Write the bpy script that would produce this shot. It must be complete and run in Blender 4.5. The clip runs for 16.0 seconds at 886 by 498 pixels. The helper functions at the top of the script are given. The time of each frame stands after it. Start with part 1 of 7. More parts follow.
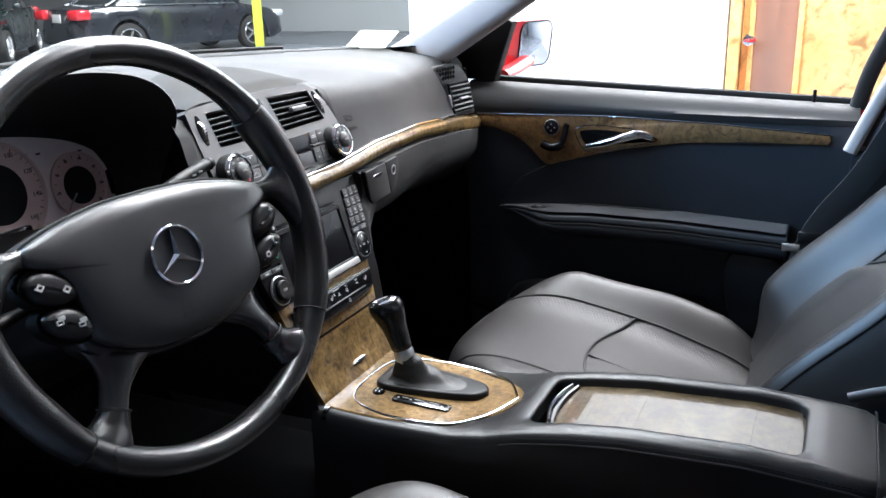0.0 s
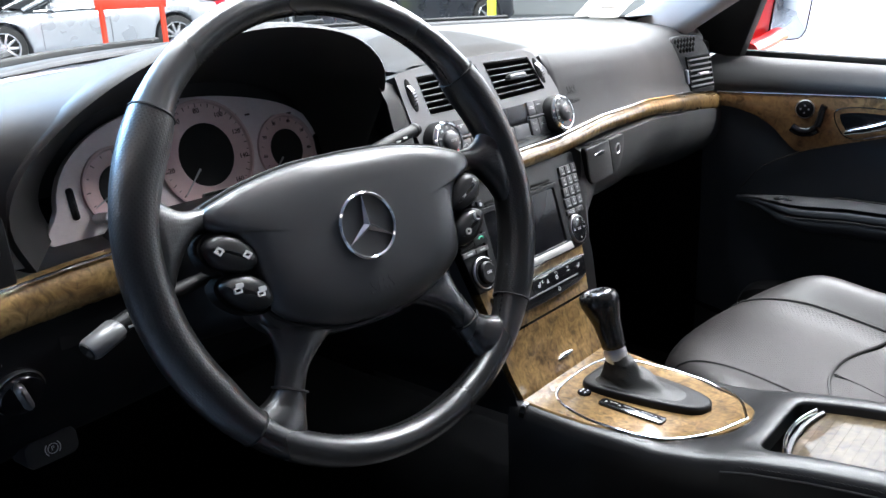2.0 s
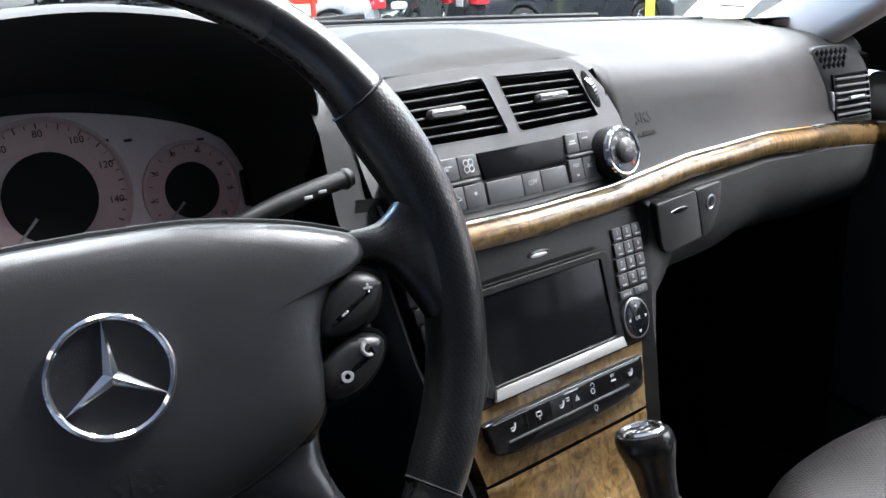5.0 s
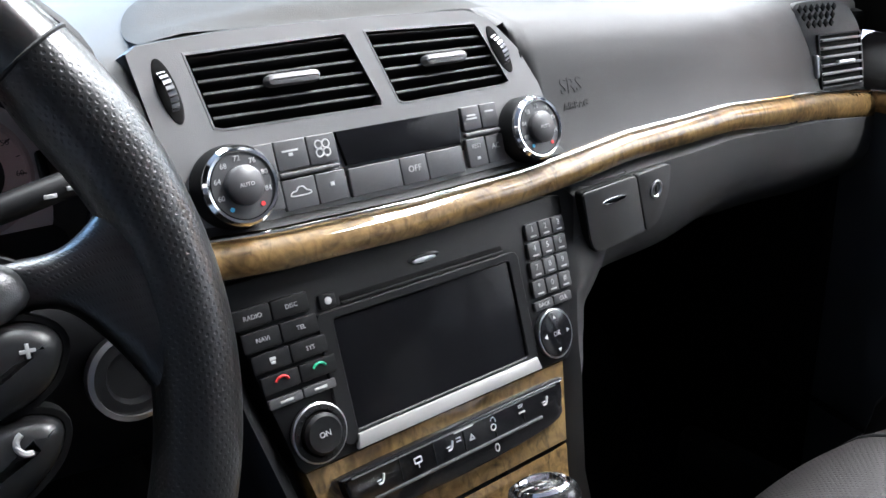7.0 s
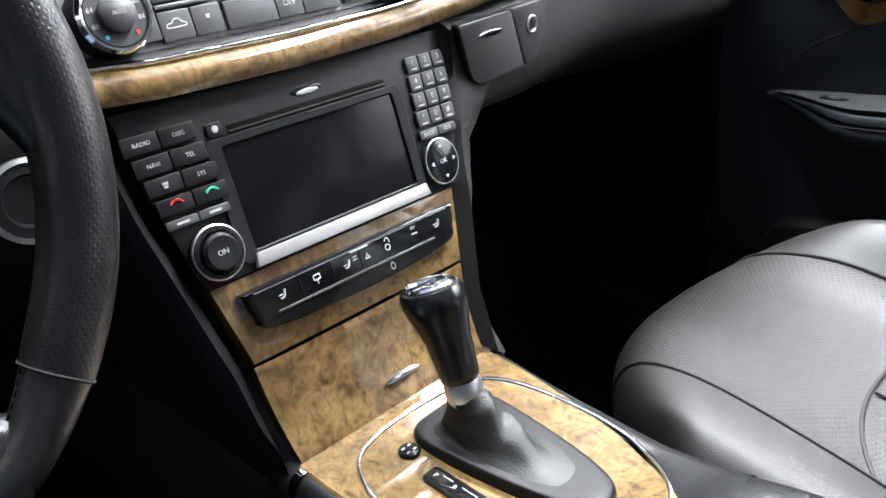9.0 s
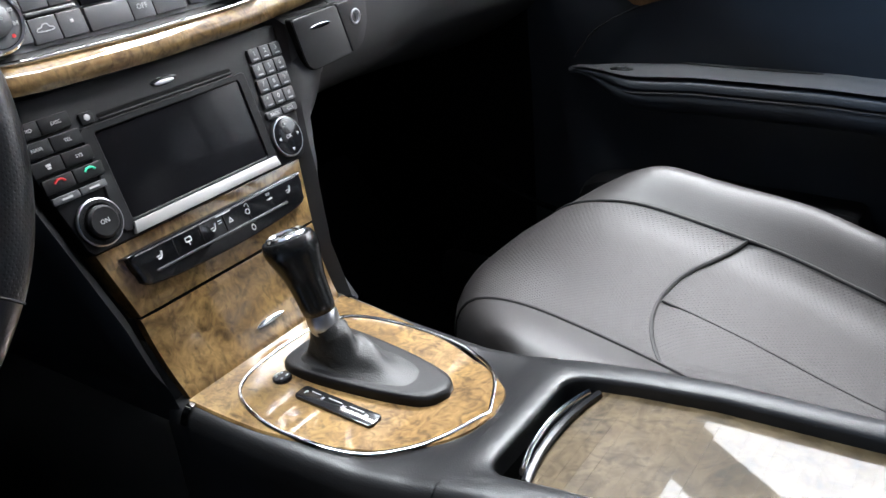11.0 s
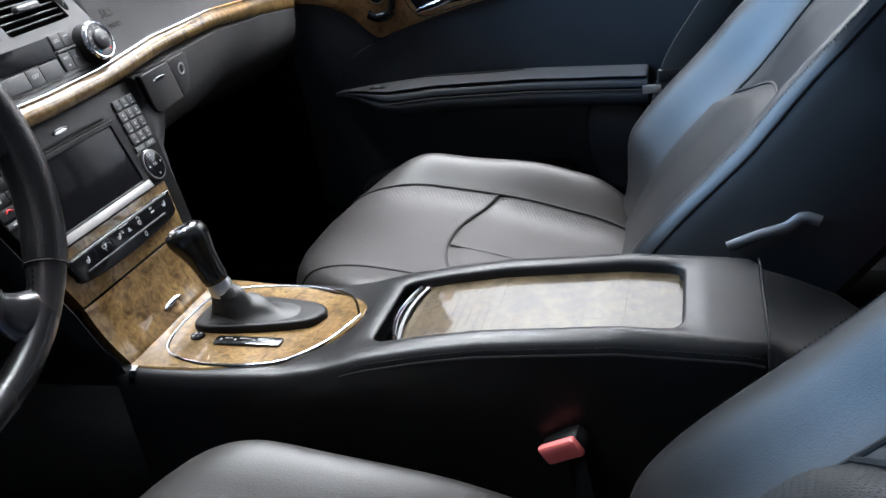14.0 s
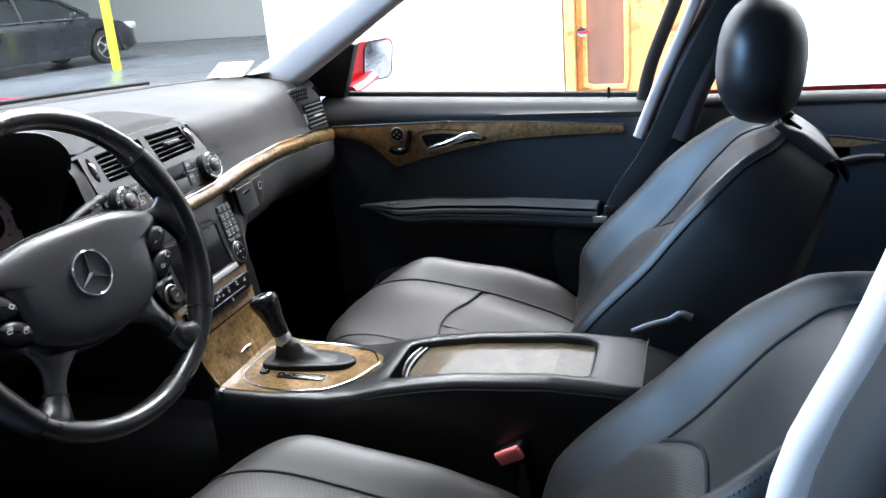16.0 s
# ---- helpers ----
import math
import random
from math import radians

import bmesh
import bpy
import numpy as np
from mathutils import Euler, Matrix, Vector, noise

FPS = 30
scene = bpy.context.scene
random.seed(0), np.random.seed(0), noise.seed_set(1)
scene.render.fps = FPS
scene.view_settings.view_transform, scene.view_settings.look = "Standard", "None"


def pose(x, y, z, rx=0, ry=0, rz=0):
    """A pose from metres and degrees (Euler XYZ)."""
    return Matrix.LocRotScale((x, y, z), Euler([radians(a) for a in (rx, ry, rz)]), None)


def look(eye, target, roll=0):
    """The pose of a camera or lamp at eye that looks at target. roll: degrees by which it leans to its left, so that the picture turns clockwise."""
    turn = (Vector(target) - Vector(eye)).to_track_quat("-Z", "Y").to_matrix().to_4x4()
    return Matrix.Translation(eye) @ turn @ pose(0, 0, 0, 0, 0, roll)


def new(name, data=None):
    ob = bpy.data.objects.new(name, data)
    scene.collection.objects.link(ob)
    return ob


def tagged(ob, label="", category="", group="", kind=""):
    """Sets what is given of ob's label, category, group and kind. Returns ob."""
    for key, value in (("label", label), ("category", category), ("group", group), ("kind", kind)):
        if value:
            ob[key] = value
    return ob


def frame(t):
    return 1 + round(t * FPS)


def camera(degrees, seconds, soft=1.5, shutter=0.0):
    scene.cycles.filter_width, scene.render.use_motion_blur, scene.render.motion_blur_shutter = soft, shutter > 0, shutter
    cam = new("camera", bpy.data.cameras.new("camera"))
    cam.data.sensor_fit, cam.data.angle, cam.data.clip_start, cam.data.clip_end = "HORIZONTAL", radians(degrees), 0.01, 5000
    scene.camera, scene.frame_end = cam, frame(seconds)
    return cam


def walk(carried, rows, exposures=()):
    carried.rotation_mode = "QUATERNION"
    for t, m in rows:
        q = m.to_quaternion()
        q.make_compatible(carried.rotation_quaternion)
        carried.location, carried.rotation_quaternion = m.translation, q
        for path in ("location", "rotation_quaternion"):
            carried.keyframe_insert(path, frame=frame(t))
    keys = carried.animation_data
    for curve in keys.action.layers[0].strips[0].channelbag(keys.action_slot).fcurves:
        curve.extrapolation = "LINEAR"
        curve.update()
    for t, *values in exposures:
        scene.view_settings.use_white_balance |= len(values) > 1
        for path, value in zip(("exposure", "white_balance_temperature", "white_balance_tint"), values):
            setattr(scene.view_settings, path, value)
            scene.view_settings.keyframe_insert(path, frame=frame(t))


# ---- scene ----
cam = camera(54.5, 16.0)
PATH = [
    (0, (-0.932, -0.52, 0.9391), (0.7929, 0.2949, 0.3386), -1.5),
    (0.5, (-0.9403, -0.4922, 0.9371), (0.6527, 0.5561, 0.3341), -0.31),
    (1, (-0.9192, -0.4853, 0.9302), (0.6212, 0.6291, 0.3102), -0.58),
    (1.5, (-0.8865, -0.4793, 0.9118), (0.6164, 0.6881, 0.2965), -1.65),
    (2, (-0.8436, -0.4733, 0.9046), (0.6034, 0.7613, 0.288), -2.35),
    (2.5, (-0.7974, -0.4675, 0.9014), (0.5874, 0.8385, 0.2894), -2.42),
    (3, (-0.7484, -0.4608, 0.903), (0.5773, 0.9075, 0.2964), -2.38),
    (3.2, (-0.7286, -0.453, 0.8995), (0.5839, 0.9316, 0.3005), -2.17),
    (5.3, (-0.4596, -0.3459, 0.8743), (0.743, 1.1384, 0.2811), -1.47),
    (5.5, (-0.4362, -0.3397, 0.8757), (0.7682, 1.1498, 0.3023), -1.34),
    (6, (-0.3817, -0.323, 0.8727), (0.8364, 1.1787, 0.3609), -1.11),
    (6.5, (-0.3446, -0.3139, 0.8687), (0.8529, 1.1912, 0.3234), -0.82),
    (7, (-0.3246, -0.3038, 0.8521), (0.8563, 1.1602, 0.1714), -1.3),
    (7.5, (-0.3187, -0.3125, 0.8359), (0.8434, 1.1084, 0.0419), -1.99),
    (8, (-0.3238, -0.3258, 0.8213), (0.8519, 1.0505, -0.0294), -2.55),
    (8.5, (-0.3296, -0.3449, 0.8193), (0.8682, 0.995, -0.0581), -2.99),
    (9, (-0.3401, -0.3745, 0.8051), (0.8895, 0.946, -0.0597), -4.25),
    (9.5, (-0.3573, -0.4024, 0.7959), (0.9157, 0.8756, -0.0665), -5.02),
    (10, (-0.3779, -0.432, 0.7918), (0.9448, 0.7985, -0.0674), -5.64),
    (10.2, (-0.3874, -0.4412, 0.7972), (0.9556, 0.759, -0.072), -5.41),
    (12.3, (-0.5374, -0.511, 0.8438), (1.0423, 0.3608, -0.0184), -7.12),
    (12.5, (-0.5598, -0.5139, 0.8464), (1.0383, 0.3234, -0.017), -7.5),
    (13, (-0.6215, -0.5133, 0.8494), (1.0152, 0.2294, -0.0287), -8.8),
    (13.5, (-0.6783, -0.5249, 0.8584), (0.9841, 0.1452, -0.0278), -10.11),
    (14, (-0.7405, -0.5387, 0.8723), (0.9728, 0.0478, 0.0218), -8.92),
    (14.5, (-0.8248, -0.5345, 0.9172), (0.9174, 0.0196, 0.1075), -6.31),
    (15, (-0.9156, -0.5502, 0.9583), (0.8096, 0.142, 0.2214), -4.85),
    (15.5, (-1.04, -0.6041, 0.982), (0.6842, 0.1896, 0.3519), -4.24),
    (16, (-1.1442, -0.6548, 1.0121), (0.6705, -0.0922, 0.3862), -4.68),
]
walk(cam, [(t, look(eye, target, roll)) for t, eye, target, roll in PATH], exposures=[(0, -0.02), (2, 0.26), (3.2, 0.34), (6, 0.22), (7, 0.28), (8.5, 0.62), (9.5, 0.70), (12.5, 0.04), (13.5, 0.08), (14.5, 0.08), (16, 0.04)])

# ---------------------------------------------------------------- light
world = bpy.data.worlds.new("hall_world")
scene.world = world
world.use_nodes = True
world.node_tree.nodes["Background"].inputs[0].default_value = (0.75, 0.82, 1.0, 1)
world.node_tree.nodes["Background"].inputs[1].default_value = 0.01


def area(name, eye, target, sx, sy, watts, colour):
    lamp = bpy.data.lights.new(name, "AREA")
    lamp.shape, lamp.size, lamp.size_y, lamp.energy, lamp.color = "RECTANGLE", sx, sy, watts, colour
    ob = new(name, lamp)
    ob.matrix_world = look(eye, target)
    return ob


# daylight from the open hall front, ahead of the car
area("hall_opening", (-1.3, 5.3, 3.3), (0.0, -0.3, 0.6), 3.6, 2.2, 1150, (0.32, 0.60, 1.0))
# assumed fluorescent rows under the hall ceiling, unseen, placed for the light they give
area("assumed_tube_row", (1.6, 4.8, 4.45), (1.6, 4.8, 0), 6.0, 1.6, 260, (0.90, 0.96, 1.0))
# added to wash the white wall and light the passenger cushion
area("assumed_tube_row", (2.7, -0.6, 4.45), (3.7, -0.6, 0.6), 6.0, 0.6, 1900, (0.93, 0.955, 1.0))
# added above the bonnet to brighten dash top, console and cushions
area("assumed_tube_row", (0.1, 1.8, 4.45), (0.1, 1.8, 0), 1.2, 3.0, 560, (0.90, 0.955, 1.0))
area("assumed_tube_row", (6.0, 11.0, 4.45), (6.0, 11.0, 0), 9.0, 2.0, 1300, (0.9, 0.96, 1.0))
area("assumed_tube_row", (12.0, 8.0, 4.45), (12.0, 8.0, 0), 3.0, 7.0, 1500, (0.92, 0.96, 1.0))
# added fill beyond the partition, for a sheen on the armrest
area("assumed_tube_row", (6.6, -0.8, 4.45), (6.6, -0.8, 0), 4.0, 9.0, 200, (0.96, 0.96, 1.0))

# ---------------------------------------------------------------- materials
def nodes_of(name):
    m = bpy.data.materials.new(name)
    m.use_nodes = True
    return m, m.node_tree, m.node_tree.nodes["Principled BSDF"]


def mat(name, col, rough=0.5, metal=0.0, var=0.12, scale=30.0, bump=0.0, bscale=400.0, pebble=False, coat=0.0, spec=0.5, rvar=0.08):
    """Plain surface with two scales of variation in tone and gloss, and fine relief."""
    m, t, p = nodes_of(name)
    L = t.links.new
    tc = t.nodes.new("ShaderNodeTexCoord")
    n1 = t.nodes.new("ShaderNodeTexNoise")
    n1.inputs["Scale"].default_value, n1.inputs["Detail"].default_value = scale, 4
    L(tc.outputs["Object"], n1.inputs["Vector"])
    n2 = t.nodes.new("ShaderNodeTexNoise")
    n2.inputs["Scale"].default_value, n2.inputs["Detail"].default_value = scale * 0.13, 3
    L(tc.outputs["Object"], n2.inputs["Vector"])
    add = t.nodes.new("ShaderNodeMath")
    add.operation = "ADD"
    L(n1.outputs["Fac"], add.inputs[0]), L(n2.outputs["Fac"], add.inputs[1])
    r = t.nodes.new("ShaderNodeMapRange")
    r.inputs[1].default_value, r.inputs[2].default_value = 0.6, 1.4
    r.inputs[3].default_value, r.inputs[4].default_value = 1 - var, 1 + var
    L(add.outputs[0], r.inputs[0])
    mul = t.nodes.new("ShaderNodeVectorMath")
    mul.operation = "SCALE"
    mul.inputs[0].default_value = col[:3]
    L(r.outputs[0], mul.inputs["Scale"])
    L(mul.outputs[0], p.inputs["Base Color"])
    rr = t.nodes.new("ShaderNodeMapRange")
    rr.inputs[1].default_value, rr.inputs[2].default_value = 0.3, 0.7
    rr.inputs[3].default_value, rr.inputs[4].default_value = max(0.02, rough - rvar), min(1, rough + rvar)
    L(n2.outputs["Fac"], rr.inputs[0])
    L(rr.outputs[0], p.inputs["Roughness"])
    p.inputs["Metallic"].default_value = metal
    p.inputs["Specular IOR Level"].default_value = spec
    p.inputs["Coat Weight"].default_value = coat
    p.inputs["Coat Roughness"].default_value = 0.04
    if bump:
        b = t.nodes.new("ShaderNodeBump")
        b.inputs["Strength"].default_value, b.inputs["Distance"].default_value = bump, 0.0008
        if pebble:
            v = t.nodes.new("ShaderNodeTexVoronoi")
            v.feature = "SMOOTH_F1"
            v.inputs["Scale"].default_value = bscale
            L(tc.outputs["Object"], v.inputs["Vector"]), L(v.outputs["Distance"], b.inputs["Height"])
        else:
            n3 = t.nodes.new("ShaderNodeTexNoise")
            n3.inputs["Scale"].default_value, n3.inputs["Detail"].default_value = bscale, 3
            L(tc.outputs["Object"], n3.inputs["Vector"]), L(n3.outputs["Fac"], b.inputs["Height"])
        L(b.outputs[0], p.inputs["Normal"])
    return m


def perforated(name, col, rough, pitch, hole, pebble=600.0, relief=0.5, spec=0.5):
    """Leather punched with a regular field of small holes, laid out in the surface's own metres."""
    m, t, p = nodes_of(name)
    L = t.links.new
    uv = t.nodes.new("ShaderNodeUVMap")
    uv.uv_map = "UVMap"
    v = t.nodes.new("ShaderNodeTexVoronoi")
    v.voronoi_dimensions = "2D"
    v.inputs["Scale"].default_value, v.inputs["Randomness"].default_value = 1 / pitch, 0.0
    rot = t.nodes.new("ShaderNodeVectorRotate")
    rot.inputs["Angle"].default_value = 0.785
    L(uv.outputs[0], rot.inputs["Vector"]), L(rot.outputs[0], v.inputs["Vector"])
    r = t.nodes.new("ShaderNodeMapRange")
    r.inputs[1].default_value, r.inputs[2].default_value = hole * 0.8, hole * 1.25
    L(v.outputs["Distance"], r.inputs[0])
    tc = t.nodes.new("ShaderNodeTexCoord")
    n = t.nodes.new("ShaderNodeTexNoise")
    n.inputs["Scale"].default_value, n.inputs["Detail"].default_value = 9, 5
    L(tc.outputs["Object"], n.inputs["Vector"])
    mix = t.nodes.new("ShaderNodeMix")
    mix.data_type = "RGBA"
    mix.inputs[6].default_value = (*[c * 0.78 for c in col], 1)
    mix.inputs[7].default_value = (*[c * 1.22 for c in col], 1)
    L(n.outputs["Fac"], mix.inputs[0])
    dark = t.nodes.new("ShaderNodeMix")
    dark.data_type = "RGBA"
    dark.inputs[6].default_value = (*[c * 0.12 for c in col], 1)
    L(r.outputs[0], dark.inputs[0]), L(mix.outputs[2], dark.inputs[7])
    L(dark.outputs[2], p.inputs["Base Color"])
    p.inputs["Roughness"].default_value = rough
    p.inputs["Specular IOR Level"].default_value = spec
    g = t.nodes.new("ShaderNodeTexVoronoi")
    g.feature = "SMOOTH_F1"
    g.inputs["Scale"].default_value = pebble
    L(tc.outputs["Object"], g.inputs["Vector"])
    h = t.nodes.new("ShaderNodeMath")
    h.operation = "MULTIPLY_ADD"
    h.inputs[1].default_value = 0.25
    L(g.outputs["Distance"], h.inputs[0]), L(r.outputs[0], h.inputs[2])
    b = t.nodes.new("ShaderNodeBump")
    b.inputs["Strength"].default_value, b.inputs["Distance"].default_value = relief, 0.0007
    L(h.outputs[0], b.inputs["Height"]), L(b.outputs[0], p.inputs["Normal"])
    return m


def burl(name, light, mid, dark, scale=1.0):
    """Lacquered burl walnut: swirled figure, dark eyes and flecks under a clear coat."""
    m, t, p = nodes_of(name)
    L = t.links.new
    tc = t.nodes.new("ShaderNodeTexCoord")
    w = t.nodes.new("ShaderNodeTexNoise")
    w.inputs["Scale"].default_value, w.inputs["Detail"].default_value, w.inputs["Distortion"].default_value = 14 * scale, 6, 1.6
    L(tc.outputs["Object"], w.inputs["Vector"])
    w2 = t.nodes.new("ShaderNodeTexNoise")
    w2.inputs["Scale"].default_value, w2.inputs["Detail"].default_value, w2.inputs["Distortion"].default_value = 55 * scale, 8, 2.5
    L(tc.outputs["Object"], w2.inputs["Vector"])
    ramp = t.nodes.new("ShaderNodeValToRGB")
    e = ramp.color_ramp.elements
    e[0].position, e[0].color = 0.36, (*dark, 1)
    e[1].position, e[1].color = 0.64, (*light, 1)
    k = e.new(0.50)
    k.color = (*mid, 1)
    mixf = t.nodes.new("ShaderNodeMath")
    mixf.operation = "MULTIPLY_ADD"
    mixf.inputs[1].default_value = 0.45
    half = t.nodes.new("ShaderNodeMath")
    half.operation = "MULTIPLY"
    half.inputs[1].default_value = 0.6
    L(w.outputs["Fac"], half.inputs[0]), L(w2.outputs["Fac"], mixf.inputs[0]), L(half.outputs[0], mixf.inputs[2])
    L(mixf.outputs[0], ramp.inputs[0])
    fl = t.nodes.new("ShaderNodeTexVoronoi")
    fl.inputs["Scale"].default_value = 95 * scale
    wob = t.nodes.new("ShaderNodeVectorMath")
    wob.operation = "MULTIPLY_ADD"
    wob.inputs[1].default_value = (0.03, 0.03, 0.03)
    L(w.outputs["Color"], wob.inputs[0]), L(tc.outputs["Object"], wob.inputs[2]), L(wob.outputs[0], fl.inputs["Vector"])
    fr = t.nodes.new("ShaderNodeMapRange")
    fr.inputs[1].default_value, fr.inputs[2].default_value = 0.10, 0.30
    fr.inputs[3].default_value, fr.inputs[4].default_value = 0.80, 1.0
    L(fl.outputs["Distance"], fr.inputs[0])
    sc = t.nodes.new("ShaderNodeVectorMath")
    sc.operation = "SCALE"
    # short dark flecks, thicker in some patches
    mp = t.nodes.new("ShaderNodeMapping")
    mp.inputs["Scale"].default_value = (150 * scale, 85 * scale, 85 * scale)
    mp.inputs["Rotation"].default_value = (0.2, 0.3, 0.6)
    L(tc.outputs["Object"], mp.inputs["Vector"])
    w3 = t.nodes.new("ShaderNodeTexNoise")
    w3.inputs["Scale"].default_value, w3.inputs["Detail"].default_value, w3.inputs["Distortion"].default_value = 1.0, 5, 0.9
    L(mp.outputs[0], w3.inputs["Vector"])
    sh = t.nodes.new("ShaderNodeMath")
    sh.operation = "MULTIPLY_ADD"
    sh.inputs[1].default_value = 0.55
    L(w.outputs["Fac"], sh.inputs[0]), L(w3.outputs["Fac"], sh.inputs[2])
    f2 = t.nodes.new("ShaderNodeMapRange")
    f2.inputs[1].default_value, f2.inputs[2].default_value = 0.80, 1.02
    f2.inputs[3].default_value, f2.inputs[4].default_value = 1.0, 0.40
    L(sh.outputs[0], f2.inputs[0])
    both = t.nodes.new("ShaderNodeMath")
    both.operation = "MULTIPLY"
    L(fr.outputs[0], both.inputs[0]), L(f2.outputs[0], both.inputs[1])
    L(ramp.outputs[0], sc.inputs[0]), L(both.outputs[0], sc.inputs["Scale"])
    L(sc.outputs[0], p.inputs["Base Color"])
    p.inputs["Roughness"].default_value = 0.45
    p.inputs["Specular IOR Level"].default_value = 0.1
    p.inputs["Coat Weight"].default_value, p.inputs["Coat Roughness"].default_value = 1.0, 0.03
    return m


def pane(name, tint=(0.97, 0.985, 0.985), gloss=0.05, rough=0.0):
    """Thin clear glass: light passes straight, a little mirrors."""
    m = bpy.data.materials.new(name)
    m.use_nodes = True
    t = m.node_tree
    t.nodes.remove(t.nodes["Principled BSDF"])
    out = t.nodes["Material Output"]
    a, b, mx = (t.nodes.new("ShaderNode" + k) for k in ("BsdfTransparent", "BsdfGlossy", "MixShader"))
    a.inputs[0].default_value = (*tint, 1)
    b.inputs["Roughness"].default_value = rough
    mx.inputs[0].default_value = gloss
    t.links.new(a.outputs[0], mx.inputs[1])
    t.links.new(b.outputs[0], mx.inputs[2])
    t.links.new(mx.outputs[0], out.inputs[0])
    return m


PAD = mat("dash_vinyl", (0.031, 0.0308, 0.0312), 0.60, var=0.08, bump=0.12, bscale=2200, pebble=True, spec=0.23)
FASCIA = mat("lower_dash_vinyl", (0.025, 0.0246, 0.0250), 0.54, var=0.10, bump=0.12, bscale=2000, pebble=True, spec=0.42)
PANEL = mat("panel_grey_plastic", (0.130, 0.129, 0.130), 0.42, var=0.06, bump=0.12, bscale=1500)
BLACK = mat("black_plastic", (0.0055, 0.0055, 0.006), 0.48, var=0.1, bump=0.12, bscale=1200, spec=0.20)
GLOSSBLACK = mat("gloss_black", (0.008, 0.008, 0.009), 0.12, var=0.1, rvar=0.03)
RUBBER = mat("matt_black", (0.004, 0.004, 0.004), 0.8, var=0.1)
DEEP = mat("vent_dark", (0.002, 0.002, 0.002), 0.9, spec=0.2)
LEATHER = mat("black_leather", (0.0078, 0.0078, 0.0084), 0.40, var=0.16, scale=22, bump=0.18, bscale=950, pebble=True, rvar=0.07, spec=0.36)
# paler copy of the seat leather: light on the cushions put into the colour
BOLSTER = mat("lit_cushion_leather", (0.0125, 0.0110, 0.0108), 0.50, var=0.16, scale=22, bump=0.22, bscale=950, pebble=True, rvar=0.07, spec=0.40)
SMOOTH_LEATHER = mat("smooth_rim_leather", (0.011, 0.0108, 0.0108), 0.27, var=0.15, scale=35, bump=0.12, bscale=1700, pebble=True, rvar=0.1, spec=0.85)
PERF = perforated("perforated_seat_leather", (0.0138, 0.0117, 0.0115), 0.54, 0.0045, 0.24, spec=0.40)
# darker copy of the perforated leather: shade on the backs put into the colour
PERFBACK = perforated("perforated_back_shaded", (0.0068, 0.0070, 0.0078), 0.46, 0.0045, 0.20, spec=0.32)
GRIP = perforated("perforated_grip_leather", (0.0085, 0.0084, 0.0086), 0.32, 0.0025, 0.22, 1100.0, 0.26, 0.60)
STITCH = mat("black_thread", (0.004, 0.004, 0.0042), 0.9, var=0.3, scale=600, spec=0.15)
PADCOVER = mat("airbag_vinyl", (0.020, 0.0202, 0.0214), 0.34, var=0.1, bump=0.13, bscale=1900, pebble=True, spec=0.72)
CHROME = mat("chrome", (0.82, 0.82, 0.83), 0.09, metal=1.0, var=0.05, rvar=0.04)
SATIN = mat("satin_metal", (0.62, 0.62, 0.63), 0.32, metal=1.0, var=0.08, rvar=0.06)
DULLMETAL = mat("dull_metal", (0.30, 0.30, 0.31), 0.34, metal=1.0, var=0.08)
SILVERPAINT = mat("silver_bezel", (0.55, 0.54, 0.52), 0.36, metal=0.6, var=0.05)
WOOD = burl("burl_walnut", (0.205, 0.130, 0.050), (0.122, 0.073, 0.027), (0.042, 0.023, 0.009))
WOODDARK = burl("burl_walnut_door", (0.26, 0.146, 0.061), (0.195, 0.106, 0.045), (0.118, 0.063, 0.027), 0.8)
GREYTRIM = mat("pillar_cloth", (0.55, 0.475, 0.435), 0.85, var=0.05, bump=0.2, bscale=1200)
HEADLINER = mat("headliner_cloth", (0.50, 0.49, 0.50), 0.9, var=0.06, bump=0.2, bscale=900)
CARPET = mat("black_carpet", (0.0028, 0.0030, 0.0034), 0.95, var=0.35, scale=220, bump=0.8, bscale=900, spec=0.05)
DOORVINYL = mat("door_vinyl", (0.021, 0.0245, 0.0300), 0.50, var=0.1, bump=0.30, bscale=800, pebble=True, spec=0.42)
DIAL = mat("dial_silver", (0.88, 0.78, 0.78), 0.45, metal=0.25, var=0.05, scale=300)
DIALRING = mat("dial_rose", (0.72, 0.53, 0.52), 0.5, var=0.05, scale=200)
INK = mat("print_dark", (0.05, 0.02, 0.02), 0.6)
LEGEND = mat("print_white", (0.42, 0.42, 0.42), 0.5, var=0.02)
REDINK = mat("print_red", (0.6, 0.03, 0.03), 0.5)
GREENINK = mat("print_green", (0.03, 0.45, 0.25), 0.5)
BLUEINK = mat("print_blue", (0.05, 0.45, 0.75), 0.5)
SCREEN = mat("dark_display", (0.006, 0.006, 0.007), 0.14, var=0.3, scale=8, rvar=0.05, spec=0.08)
REDGLASS = mat("red_plastic", (0.98, 0.22, 0.21), 0.25, var=0.05)
CARRED = mat("red_paint", (0.45, 0.008, 0.010), 0.25, coat=1.0, var=0.04)
CLEAR = pane("clear_glass")


# ---------------------------------------------------------------- mesh helpers
def V(*a):
    return np.array(a, float)


def resample(pts, n, closed=False):
    p = np.array(pts, float)
    if closed:
        p = np.vstack([p, p[:1]])
    d = np.r_[0, np.cumsum(np.linalg.norm(np.diff(p, axis=0), axis=1))]
    s = np.linspace(0, d[-1], n + 1)[:-1] if closed else np.linspace(0, d[-1], n)
    return np.stack([np.interp(s, d, p[:, k]) for k in range(p.shape[1])], 1)


